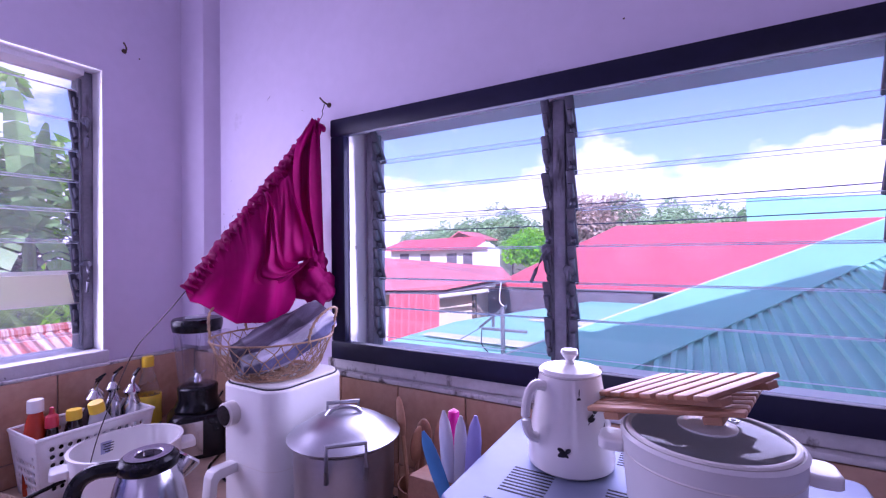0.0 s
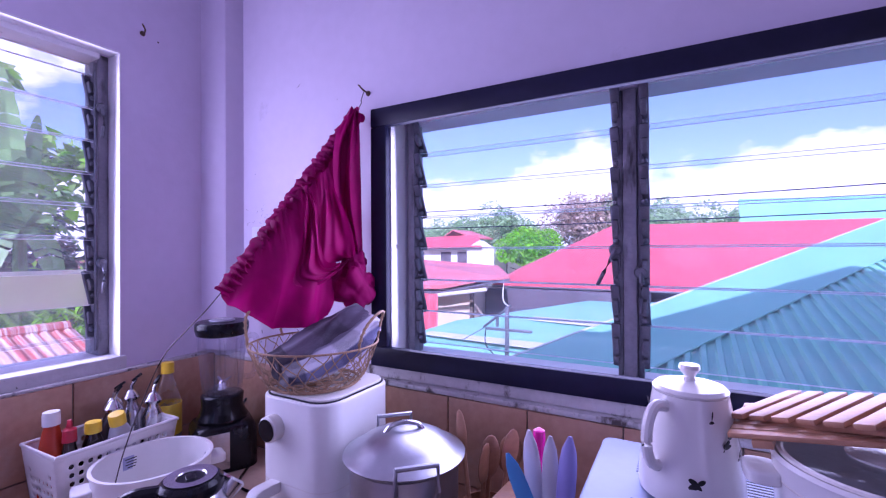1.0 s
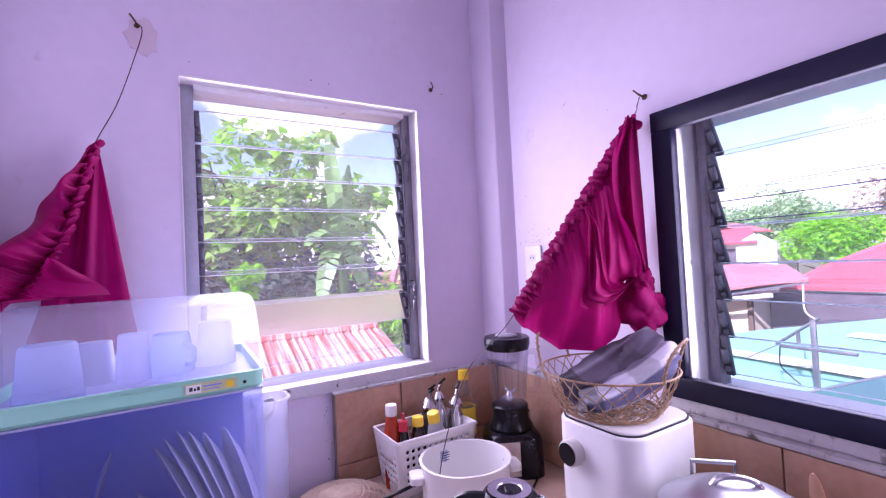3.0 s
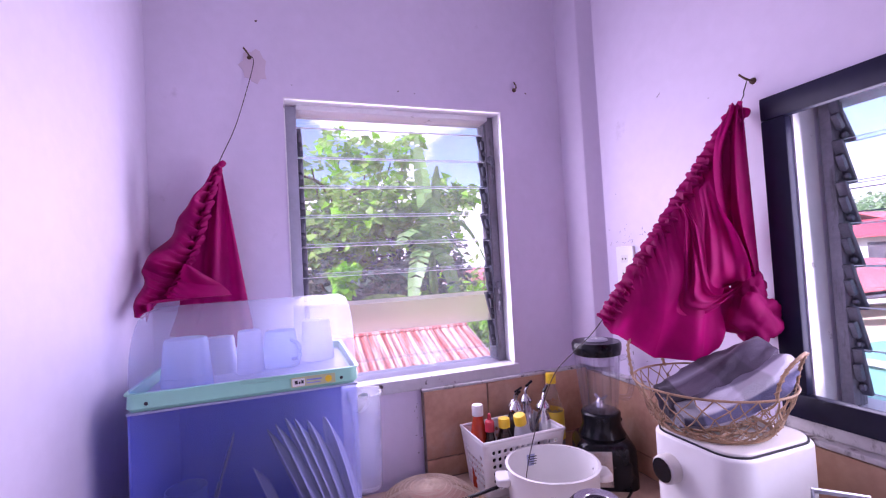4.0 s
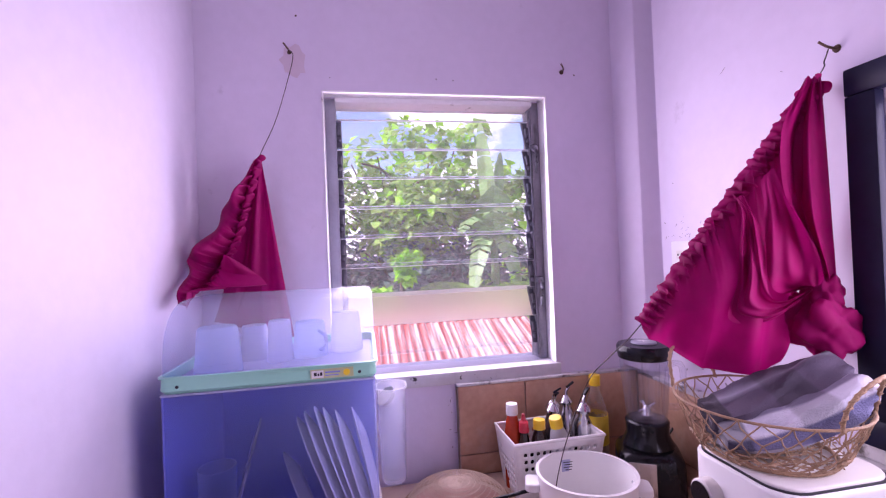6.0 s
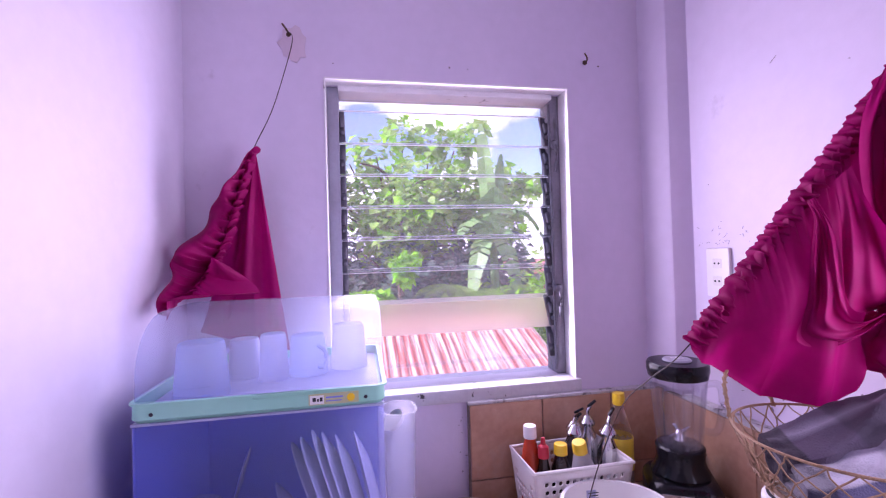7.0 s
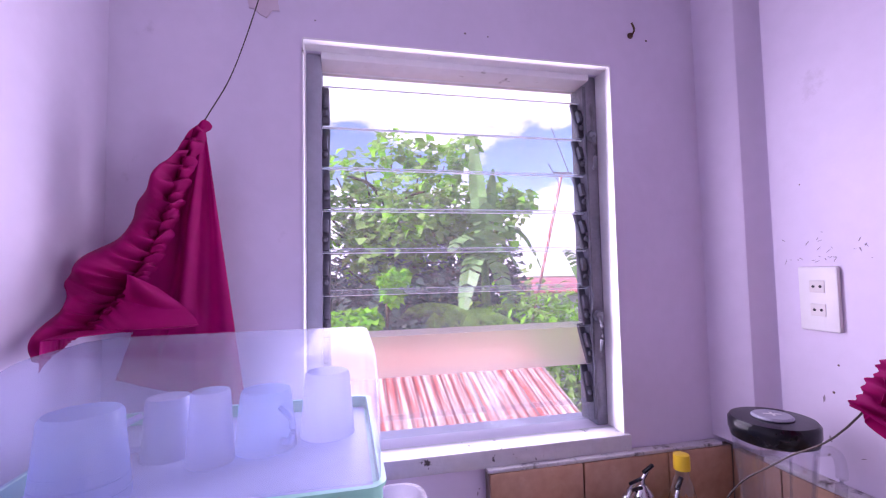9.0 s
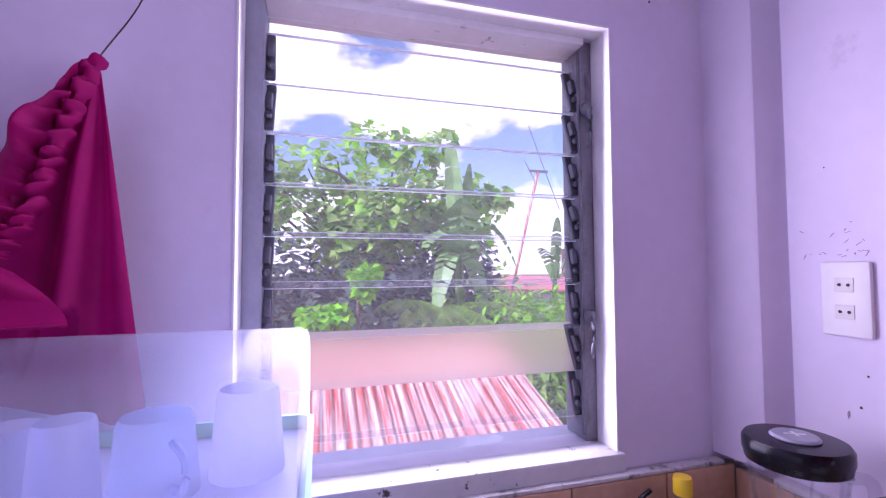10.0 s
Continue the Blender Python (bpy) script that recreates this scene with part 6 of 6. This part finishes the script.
for a, b in zip(rows, rows[1:]):
    for i in range(len(prof) - 1):
        bm.faces.new((a[i], a[i + 1], b[i + 1], b[i]))
bm.faces.new(rows[0]), bm.faces.new(list(reversed(rows[-1])))
bmesh.ops.recalc_face_normals(bm, faces=bm.faces)
dome = part("dome", bm, DOME, dc, "frosted translucent dome", 50, m=pose(0, 0, ZBAND + 0.035))
dome.visible_shadow = False
part("shelf", boxes((-D + 0.006, -W + 0.006, ZBAND + 0.0146, -0.006, -0.006, ZBAND + 0.018)), mat("pale_shelf", (0.36, 0.40, 0.60), 0.4), dc, "pale inner shelf", 0)
shelf_z = ZB + ZBAND + 0.0182
for i, (x, y, r, h, m_, lab) in enumerate(((0.318, -1.100, 0.043, 0.088, CUP_BLUE, "pale blue ribbed plastic cup turned over"), (0.215, -1.058, 0.031, 0.072, CUP_WHITE, "pale mug with a dark flower print turned over"),
                                           (0.250, -1.000, 0.027, 0.084, CUP_MILK, "tall pale cup turned over under the dome"), (0.220, -0.942, 0.038, 0.074, CUP_BLUE, "blue-grey mug turned over under the dome"),
                                           (0.190, -0.866, 0.037, 0.086, CUP_MILK, "tall pale cup beside the dome's end"))):
    c = thing("drinking_cup", pose(x, y, shelf_z), lab, "cup", "cups under the dome")
    part("body", lathe([(r, 0), (r * 0.99, 0.004), (r * 0.82, h - 0.004), (r * 0.76, h), (0, h)], 24), m_, c)
    if i in (1, 3):
        part("handle", tube(spline([(r * 0.95, 0, 0.015), (r * 1.45, 0, 0.02), (r * 1.5, 0, 0.045), (r * 0.88, 0, 0.055)], 5), 0.004, 7), m_, c, m=pose(0, 0, 0, 0, 0, -60 if i == 1 else 40))
    if i == 0:
        for k in range(4):
            part("rib", tube(oval(r * (0.98 - 0.04 * k), r * (0.98 - 0.04 * k), 0.010 + 0.013 * k, 28), 0.0012, 5, cyclic=True), m_, c)
for i, (y, lean, turn, size) in enumerate(((-0.985, 20, 14, 0.78), (-0.940, 21, 12, 1.12), (-0.924, 20, 11, 1.16), (-0.906, 19, 10, 1.18), (-0.890, 18, 9, 1.16), (-0.872, 15, 8, 1.12), (-0.846, 11, 7, 1.10))):
    single("dinner_plate", lathe([(0, 0), (0.062, 0.0), (0.078, 0.004), (0.112, 0.016), (0.113, 0.018), (0.078, 0.008), (0, 0.004)], 36), PLATE, "white plate standing on edge in the cabinet", "plate",
           group="plates in the cabinet", m=pose(0.245 + 0.005 * (i % 3), y + 0.030, ZB + 0.048 + 0.113 * size, 0, 0, turn) @ pose(0, 0, 0, 90 + lean) @ Matrix.Diagonal((size, size, 1, 1)))
rack = part("plate_rack", boxes((-0.25, -0.19, 0.0135, -0.24, -0.02, 0.044), (-0.06, -0.19, 0.0135, -0.05, -0.02, 0.044), bevel=0.002), BLUE_IN, dc, "blue plate rack")
gl2 = thing("drinking_glass", pose(0.330, -1.105, ZB + 0.0125), "tall pale tumbler standing inside the dish cabinet", "glass")
part("body", lathe([(0, 0), (0.028, 0), (0.033, 0.225), (0.031, 0.225), (0.026, 0.006), (0, 0.006)], 24), CUP_BLUE, gl2)
single("serving_spoon", spoon_bm(0.30, 0.016, True), STEEL, "steel spoon leaning inside the dish cabinet", "spoon", m=pose(0.300, -1.115, ZB + 0.03, -17, 4, 0))

# cutlery holder hooked on the cabinet's side
ch = part("cutlery_holder", shell(0.082, 0.064, 0.205, 0.030, 0.003, 0.006), HOLDER, dc, "translucent white cutlery holder", m=pose(0.250 - XF, 0.0345, 1.187 - 0.205 - ZB))
part("hook", boxes((-0.014, -0.0375, 0.190, 0.014, -0.0335, 0.2045), bevel=0.001), HOLDER, ch)
part("ladle", moved(lathe([(0.0, 0.0), (0.018, 0.008), (0.024, 0.02), (0.022, 0.02), (0.0, 0.004)], 20), pose(0, 0, 0.170, 40, 20, 0)), WHITE_PL, ch, "white ladle bowl")

# ---- curtains, wires, nails, socket ----
A, Bt = Vector((0.578, -0.022, 1.745)), Vector((0.470, -0.308, 1.322))
FACE = Vector((0.936, -0.351, 0))


def hem(s):
    pts = ((0.0, 0.22), (0.10, 0.26), (0.17, 0.29), (0.195, 0.33), (0.215, 0.36), (0.29, 0.362), (0.40, 0.340), (0.50, 0.295), (0.65, 0.235), (0.75, 0.172), (0.85, 0.108), (0.93, 0.058), (1.0, 0.02))
    for (a, x), (b, y) in zip(pts, pts[1:]):
        if s <= b:
            return x + (y - x) * (s - a) / (b - a)
    return 0.02


def cloth_sheet(point, ns, nd):
    bm = bmesh.new()
    g = [[bm.verts.new(point(i / ns, j / nd)) for j in range(nd + 1)] for i in range(ns + 1)]
    for i in range(ns):
        for j in range(nd):
            bm.faces.new((g[i][j], g[i + 1][j], g[i + 1][j + 1], g[i][j + 1]))
    return bm


def along_line(pts, s):
    f = min(max(s, 0.0), 0.9999) * (len(pts) - 1)
    k = int(f)
    return Vector(pts[k]).lerp(Vector(pts[k + 1]), f - k)


def gather(s, d):
    """Irregular tight gathers along the string."""
    q = s + 0.012 * math.sin(17 * s + 1) + 0.006 * math.sin(41 * s)
    return 0.0125 * math.exp(-d * 11) * (math.sin(6.283 * 21 * q) + 0.5 * math.sin(6.283 * 36 * q + 12 * d)) * (0.7 + 0.3 * math.sin(31 * s))


def back_sheet(s, d):
    p = A.lerp(Bt, s)
    drop = hem(s)
    e = max(0.0, d - 0.06)
    z = -drop * e / 0.94 + (0.010 + 0.0055 * math.sin(6.283 * 21 * s + 2.0 * math.sin(9 * s)) + 0.003 * math.sin(6.283 * 37 * s)) * max(0.0, 1 - d / 0.07)
    out = gather(s, d) + 0.022 * d ** 0.8 * math.sin(6.283 * (1.6 * s + 0.5 * d) + 0.8) + 0.010 * d * math.sin(6.283 * (3.9 * s - 0.7 * d)) + 0.03 * math.sin(math.pi * min(1, d * 1.05)) * math.sin(math.pi * s) + 0.014
    along = 0.004 * math.exp(-d * 7) * math.sin(6.283 * 28 * s + 1.2)
    return p + Vector((0, 0, z)) + FACE * out + (Bt - A).normalized() * along


SIDE = Vector((-0.353, -0.935, 0)).normalized()


def drape(left, right, out):
    """A sheet between two edges given as (aside, drop) from the curtain's top."""
    a, b = (spline([(u, 0, v) for u, v in pts], 8) for pts in (left, right))

    def at(s, d):
        p = along_line(a, d).lerp(along_line(b, d), s)
        return A + SIDE * (p.x + 0.62 * out(s, d)) + Vector((0, 0, -p.z)) + FACE * out(s, d)
    return at


def strap_out(s, d):
    return 0.026 + 0.014 * math.cos(6.283 * (1.5 * s + 0.1 * d)) * min(1, 4 * d) + 0.008 * math.sin(6.283 * (2.7 * s - 0.3)) * (1 - d) + 0.008 * math.sin(math.pi * d)


def loop_out(s, d):
    """The outer loop: its inner edge turns forward, its body sags in soft creases."""
    edge = 0.020 * math.exp(-((1 - s) / 0.16) ** 2) * math.sin(math.pi * min(1, d * 0.9 + 0.1))
    crease = 0.007 * math.sin(6.283 * (1.4 * s + 0.9 * d)) + 0.004 * math.sin(6.283 * (3.1 * s - 1.7 * d) + 1.0)
    return 0.034 + 0.030 * math.sin(math.pi * min(1, d * 0.8 + 0.12)) * math.sin(math.pi * (0.15 + 0.7 * s)) + edge + crease * min(1, 5 * d)


def fold_out(s, d):
    """The inner fold: a broad petal, hollowed where it turns into the knot."""
    hollow = 0.046 * math.exp(-((s - 0.30) / 0.28) ** 2 - ((d - 0.72) / 0.16) ** 2)
    edge = 0.010 * math.exp(-((1 - s) / 0.12) ** 2) * math.sin(math.pi * d)
    crease = 0.005 * math.sin(6.283 * (1.2 * s - 0.5 * d) + 0.6) + 0.003 * math.sin(6.283 * (2.6 * s + 2.1 * d))
    return 0.030 + 0.034 * math.sin(math.pi * min(1, d * 0.85 + 0.08)) - hollow + edge + crease * min(1, 5 * d)


strap = drape(((0.012, -0.005), (0.050, 0.085), (0.050, 0.20), (0.008, 0.31), (-0.004, 0.38)), ((-0.012, 0.0), (-0.015, 0.12), (-0.018, 0.26), (-0.020, 0.35), (-0.016, 0.38)), strap_out)
loop = drape(((0.126, 0.200), (0.117, 0.228), (0.124, 0.288), (0.129, 0.348), (0.145, 0.405), (0.109, 0.418), (0.077, 0.410), (0.045, 0.388), (0.016, 0.363)),
             ((0.114, 0.194), (0.093, 0.240), (0.084, 0.288), (0.083, 0.330), (0.080, 0.356), (0.072, 0.374), (0.052, 0.376), (0.032, 0.367), (0.016, 0.357)), loop_out)
fold = drape(((0.090, 0.172), (0.082, 0.228), (0.082, 0.288), (0.079, 0.342), (0.064, 0.366), (0.032, 0.361), (0.012, 0.354)),
             ((0.066, 0.150), (0.045, 0.210), (0.0225, 0.252), (0.004, 0.300), (-0.002, 0.336), (0.002, 0.350), (0.008, 0.354)), fold_out)


def lobe(bm, m, pleats, seed):
    r = random.Random(seed)
    ph = r.random() * 6
    t = bmesh.ops.create_uvsphere(bm, u_segments=64, v_segments=40, radius=1.0)
    for v in t["verts"]:
        a, h = math.atan2(v.co.y, v.co.x), v.co.z
        k = 1 + 0.20 * (abs(math.sin(0.5 * pleats * a + 2.2 * h + ph)) - 0.5) + 0.12 * math.sin(2 * a - 4 * h + ph) + 0.24 * noise.noise(v.co * 1.9 + Vector((seed, 0, 0))) - 0.16 * abs(noise.noise(v.co * 3.6 + Vector((0, seed, 0))))
        v.co = m @ (v.co * k)


cur = thing("curtain", pose(0, 0, 0), "magenta curtain bunched on a slack wire and knotted", "curtain", "curtains")
part("cloth", cloth_sheet(back_sheet, 300, 60), CLOTH, cur, smooth=75)
part("cloth", cloth_sheet(strap, 50, 60), CLOTH, cur, "hanging fold drawn into the knot", 75)
part("cloth", cloth_sheet(loop, 50, 80), CLOTH, cur, "outer loop of cloth drawn into the knot", 75)
part("cloth", cloth_sheet(fold, 50, 80), CLOTH, cur, "hollow fold of cloth drawn into the knot", 75)
for k, (m, pleats, lab) in enumerate(((Matrix.Translation((0.600, -0.052, 1.318)) @ pose(0, 0, 0, 10, -12, 60) @ Matrix.Diagonal((0.050, 0.036, 0.054, 1)), 5, "bulging knotted end"),
                                      (Matrix.Translation((0.566, -0.076, 1.338)) @ pose(0, 0, 0, 0, 20, 60) @ Matrix.Diagonal((0.028, 0.024, 0.036, 1)), 4, "small knotted fold"),
                                      (Matrix.Translation((0.595, -0.050, 1.376)) @ pose(0, 0, 0, 8, 30, 60) @ Matrix.Diagonal((0.028, 0.025, 0.034, 1)), 4, "wrapped turn of the knot"))):
    bm = bmesh.new()
    lobe(bm, m, pleats, 3 + 4 * k)
    part("knot", bm, CLOTH, cur, lab, 75)


def ruffled(path, across, face, width, n, lift, rest=None):
    """The shirred strip along the string: tight uneven gathers."""
    def at(s, d):
        p = along_line(path, s)
        q = s + 0.014 * math.sin(19 * s + 1) + 0.006 * math.sin(43 * s)
        wob = math.sin(6.283 * n * q + 1.3 * math.sin(5 * d + 9 * s))
        end = 0.55 + 0.45 * math.sin(math.pi * min(1, d * 1.05))
        wide = width * (1 + 0.16 * math.sin(6.283 * n * 0.61 * q) + 0.10 * wob)
        body = math.sin(math.pi * d) ** 0.6 if 0 < d < 1 else 0.0
        p = p + across * wide * (d - 0.38) + face * (lift * body + 0.0065 * end * wob * (0.35 + body) + 0.003 * math.sin(6.283 * n * 1.7 * q + 4 * d))
        return rest(p) if rest else p
    return at


STRING_R = [A.lerp(Bt, k / 20) for k in range(21)]
part("cloth", cloth_sheet(ruffled(STRING_R, Vector((0.28, 0.74, -0.61)).normalized(), FACE, 0.036, 30, 0.020), 330, 12), CLOTH, cur, "shirred edge along the wire", 75)
cur2 = thing("curtain", pose(0, 0, 0), "magenta curtain hanging gathered in the room corner", "curtain", "curtains")
A2, B2 = Vector((0.055, -1.075, 1.722)), Vector((0.205, -1.190, 1.385))
STRING = spline([A2, (0.066, -1.100, 1.63), (0.076, -1.125, 1.53), (0.092, -1.150, 1.470), (0.130, -1.172, 1.425), B2], 12)
OUTLINE = spline([(0.060, -1.085, 1.700), (0.050, -1.125, 1.640), (0.040, -1.175, 1.575), (0.085, -1.212, 1.500), (0.140, -1.214, 1.455), (0.195, -1.212, 1.385)], 12)
FLAP = spline([(0.105, -1.105, 1.468), (0.120, -1.065, 1.440), (0.135, -1.042, 1.415), (0.145, -1.050, 1.385), (0.150, -1.110, 1.365), (0.170, -1.160, 1.360)], 10)


def above_dome(p):
    """Cloth that reaches the cabinet lies on top of its dome."""
    if p.x > 0.066 and p.z < 1.412 and p.y > -1.178:
        p.z = 1.412 - 0.10 * (1.412 - p.z) + 0.004
    return p


def left_back(s, d):
    """The plain hanging side, from the string to the straight edge by the wall."""
    a = along_line(STRING, d * 0.62)
    a.z = a.z + (1.27 - a.z) * max(0.0, d - 0.45) * 1.4
    b = Vector((0.050, -1.066, 1.722)).lerp(Vector((0.058, -1.000, 1.270)), d)
    c = a.lerp(b, s * 1.22 - 0.22)
    fold = 0.024 * math.sin(6.283 * (2.2 * s + 0.25 * d)) * min(1, 3 * d) * (1 - s) ** 0.6
    c = c + Vector((fold + 0.006 * math.exp(-s * 9) * math.sin(6.283 * 30 * d), 0, 0.004 * math.exp(-s * 9) * math.sin(6.283 * 30 * d + 1)))
    if c.z < 1.42:
        c.x = min(c.x, 0.066)
    return c


def left_bulge(s, d):
    """The bunched side that puffs out towards the side wall."""
    a, b = along_line(STRING, s), along_line(OUTLINE, s)
    c = a.lerp(b, d)
    w = math.sin(math.pi * min(1.0, s * 0.92 + 0.06)) ** 0.7
    puff = 0.048 * w * math.sin(math.pi * min(1, d * 1.0)) ** 0.8
    crease = 0.030 * d * w * math.sin(6.283 * (2.7 * s - 0.5 * d) + 0.4) + 0.010 * d * math.sin(6.283 * (5.3 * s + 0.4 * d))
    g = math.exp(-d * 4.5) * (math.sin(6.283 * 19 * s + 1.5 * math.sin(11 * s)) + 0.4 * math.sin(6.283 * 33 * s))
    c = c + Vector((0.014 + puff + crease + 0.011 * g, 0.007 * g, 0.005 * g))
    return above_dome(c)


def left_flap(s, d):
    """A turned-over fold that sticks out from the string, hollow beneath."""
    a, b = along_line(STRING, 0.56 + 0.42 * s), along_line(FLAP, s)
    c = a.lerp(b, d)
    g = math.exp(-d * 7) * math.sin(6.283 * 9 * s)
    lift = 0.046 * math.sin(math.pi * d) * (0.4 + 0.6 * abs(math.cos(2.2 * math.pi * s)))
    return above_dome(c + Vector((0.026 + lift + 0.010 * g, 0.006 * g, 0.012 * math.sin(math.pi * d) * math.cos(6.283 * 1.3 * s))))


part("cloth", cloth_sheet(left_back, 70, 70), CLOTH, cur2, smooth=75)
part("cloth", cloth_sheet(left_bulge, 220, 36), CLOTH, cur2, "gathered edge pulled into the corner", 75)
part("cloth", cloth_sheet(ruffled(STRING, Vector((0.1, 0.85, 0.35)).normalized(), Vector((0.95, 0.2, 0.2)).normalized(), 0.030, 26, 0.026, above_dome), 300, 12), CLOTH, cur2, "shirred edge along the wire", 75)
part("cloth", cloth_sheet(left_flap, 110, 30), CLOTH, cur2, "turned-over flap of cloth", 75)


def nail(m, label):
    ob = thing("bent_nail", m, label, "nail", "bent nails")
    part("shank", tube(spline([(0, -0.004, 0), (0, 0.012, 0.001), (0.004, 0.020, 0.006), (0.012, 0.023, 0.016)], 4), 0.0022, 6), NAIL, ob)
    part("plug", lathe([(0, 0.004), (0.006, 0.003), (0.007, 0), (0, 0)], 10), NAIL, ob, m=pose(0, 0, 0, -90))
    return ob


nail(pose(0.602, 0.0, 1.797, 0, 0, 180), "bent nail in the wall holding a curtain wire")
nail(pose(0.0, -0.216, 2.0, 0, 0, -90), "bent nail in the wall above the window")
nail(pose(0.0, -0.996, 2.026, 0, 0, -90), "bent nail in the wall holding a curtain wire")
single("curtain_wire", tube(spline([(0.600, -0.016, 1.796), (0.594, -0.018, 1.778), A, A.lerp(Bt, .5) + Vector((0, 0, -.004)), Bt, (0.400, -0.330, 1.250), (0.345, -0.350, 1.190), (0.322, -0.380, 1.10), (0.318, -0.415, 1.0), (0.322, -0.44, 0.90), (0.33, -0.45, 0.853)], 8), 0.0011, 6), WIRE,
       "thin dark wire from a nail through the curtain", "wire")
single("curtain_wire", tube(spline([(0.016, -0.996, 2.028), (0.018, -0.985, 2.010), (0.014, -1.000, 1.95), (0.025, -1.035, 1.83), A2] + [STRING[k] + Vector((-0.010, 0.0, 0.0)) for k in (12, 24, 36)], 8), 0.0011, 6), WIRE,
       "thin dark wire from a nail through the corner curtain", "wire")

so = thing("wall_socket", pose(0.208, 0.0, 1.420), "white double wall socket plate", "socket")
part("plate", boxes((-0.034, -0.009, -0.058, 0.034, 0.0, 0.058), bevel=0.003), WHITE_PL, so)
for z in (0.022, -0.020):
    ins_ = part("insert", boxes((-0.013, -0.0102, z - 0.011, 0.013, -0.009, z + 0.011), bevel=0.0008), CREAM_PL, so)
    for x in (-0.006, 0.006):
        part("hole", moved(lathe([(0, 0.001), (0.0026, 0.0009), (0.0026, 0), (0, 0)], 8), pose(x, -0.0101, z, 90)), DARK_GAP, ins_)
# small pits and old nail holes in the plaster
rng = random.Random(9)
for i in range(16):
    north = i < 11
    x, z = (rng.uniform(0.14, 1.5), rng.uniform(1.8, 2.3)) if north else (rng.uniform(-1.1, -0.08), rng.uniform(1.96, 2.25))
    if i % 4 == 0 and north:
        x, z = rng.uniform(0.13, 0.5), rng.uniform(1.2, 1.7)
    r = rng.uniform(0.0012, 0.003)
    single("plaster_pit", moved(lathe([(0, 0.0006), (r, 0.0004), (r * 1.1, 0), (0, 0)], 7), pose(x, 0, z, 90) if north else pose(0, x, z, 0, 90)), NAIL,
           "small dark nail hole in the wall", "nail hole", group="nail holes", kind="structure")

# flaked paint and scratches
FLAKE = mat("bared_plaster", (0.30, 0.25, 0.29), 0.8, vary=0.3, scale=60)


def flake(m, a, b, seed):
    """A ragged flake lying on the wall, a long by b high, in the local xz plane."""
    r = random.Random(seed)
    bm = bmesh.new()
    ring = [(a * r.uniform(0.4, 1.1) * math.cos(6.283 * k / 9), b * r.uniform(0.4, 1.1) * math.sin(6.283 * k / 9)) for k in range(9)]
    lo, hi = ([bm.verts.new((x, y, z)) for x, z in ring] for y in (0.0, -0.0006))
    bm.faces.new(hi)
    for k in range(9):
        bm.faces.new((lo[k], lo[(k + 1) % 9], hi[(k + 1) % 9], hi[k]))
    bmesh.ops.recalc_face_normals(bm, faces=bm.faces)
    single("paint_flake", bm, FLAKE, "small ragged flake of missing wall paint", "paint flake", group="paint flakes", kind="structure", smooth=0, m=m)


rng = random.Random(77)
for i in range(26):             # round the socket
    x, z = rng.gauss(0.215, 0.035), 1.487 + abs(rng.gauss(0, 0.022))
    flake(pose(x, -0.0004, z, 0, rng.uniform(-70, 70), 0), rng.uniform(0.002, 0.006), rng.uniform(0.0005, 0.0012), i)
for i in range(30):             # behind the basket and along the ledge
    x, z = rng.uniform(0.20, 0.60), 1.112 + abs(rng.gauss(0, 0.075))
    flake(pose(x, -0.0004, z, 0, rng.uniform(-90, 90), 0), rng.uniform(0.002, 0.008), rng.uniform(0.001, 0.004), 40 + i)
for i in range(16):             # under the west window and beside the tiles
    y, z = (rng.uniform(-0.74, -0.26), 1.106 + abs(rng.gauss(0, 0.004))) if i < 9 else (rng.gauss(-0.592, 0.006), rng.uniform(0.90, 1.09))
    flake(pose(0.0004, y, z, 0, 0, 90) @ pose(0, 0, 0, 0, rng.uniform(-90, 90), 0), rng.uniform(0.002, 0.005), rng.uniform(0.0008, 0.0025), 80 + i)
for x, z, a, ang in ((0.36, 1.86, 0.012, -35), (0.50, 1.80, 0.004, 20), (0.90, 2.02, 0.010, -15), (0.92, 2.015, 0.006, 30)):
    flake(pose(x, -0.0004, z, 0, ang, 0), a, 0.0007, int(x * 100))

bm = bmesh.new()
rng = random.Random(31)
ring = [bm.verts.new((0.001, -0.985 + 0.036 * rng.uniform(0.75, 1.1) * math.cos(6.283 * k / 18), 2.005 + 0.046 * rng.uniform(0.75, 1.1) * math.sin(6.283 * k / 18))) for k in range(18)]
bm.faces.new(ring)
g = bmesh.ops.extrude_face_region(bm, geom=bm.faces[:])
bmesh.ops.translate(bm, vec=(0.002, 0, 0), verts=[v for v in g["geom"] if isinstance(v, bmesh.types.BMVert)])
bmesh.ops.recalc_face_normals(bm, faces=bm.faces)
setting("plaster_patch", bm, mat("pink_filler", (0.66, 0.55, 0.62), 0.7, vary=0.05), "pinkish filler patch round a nail", "wall patch")
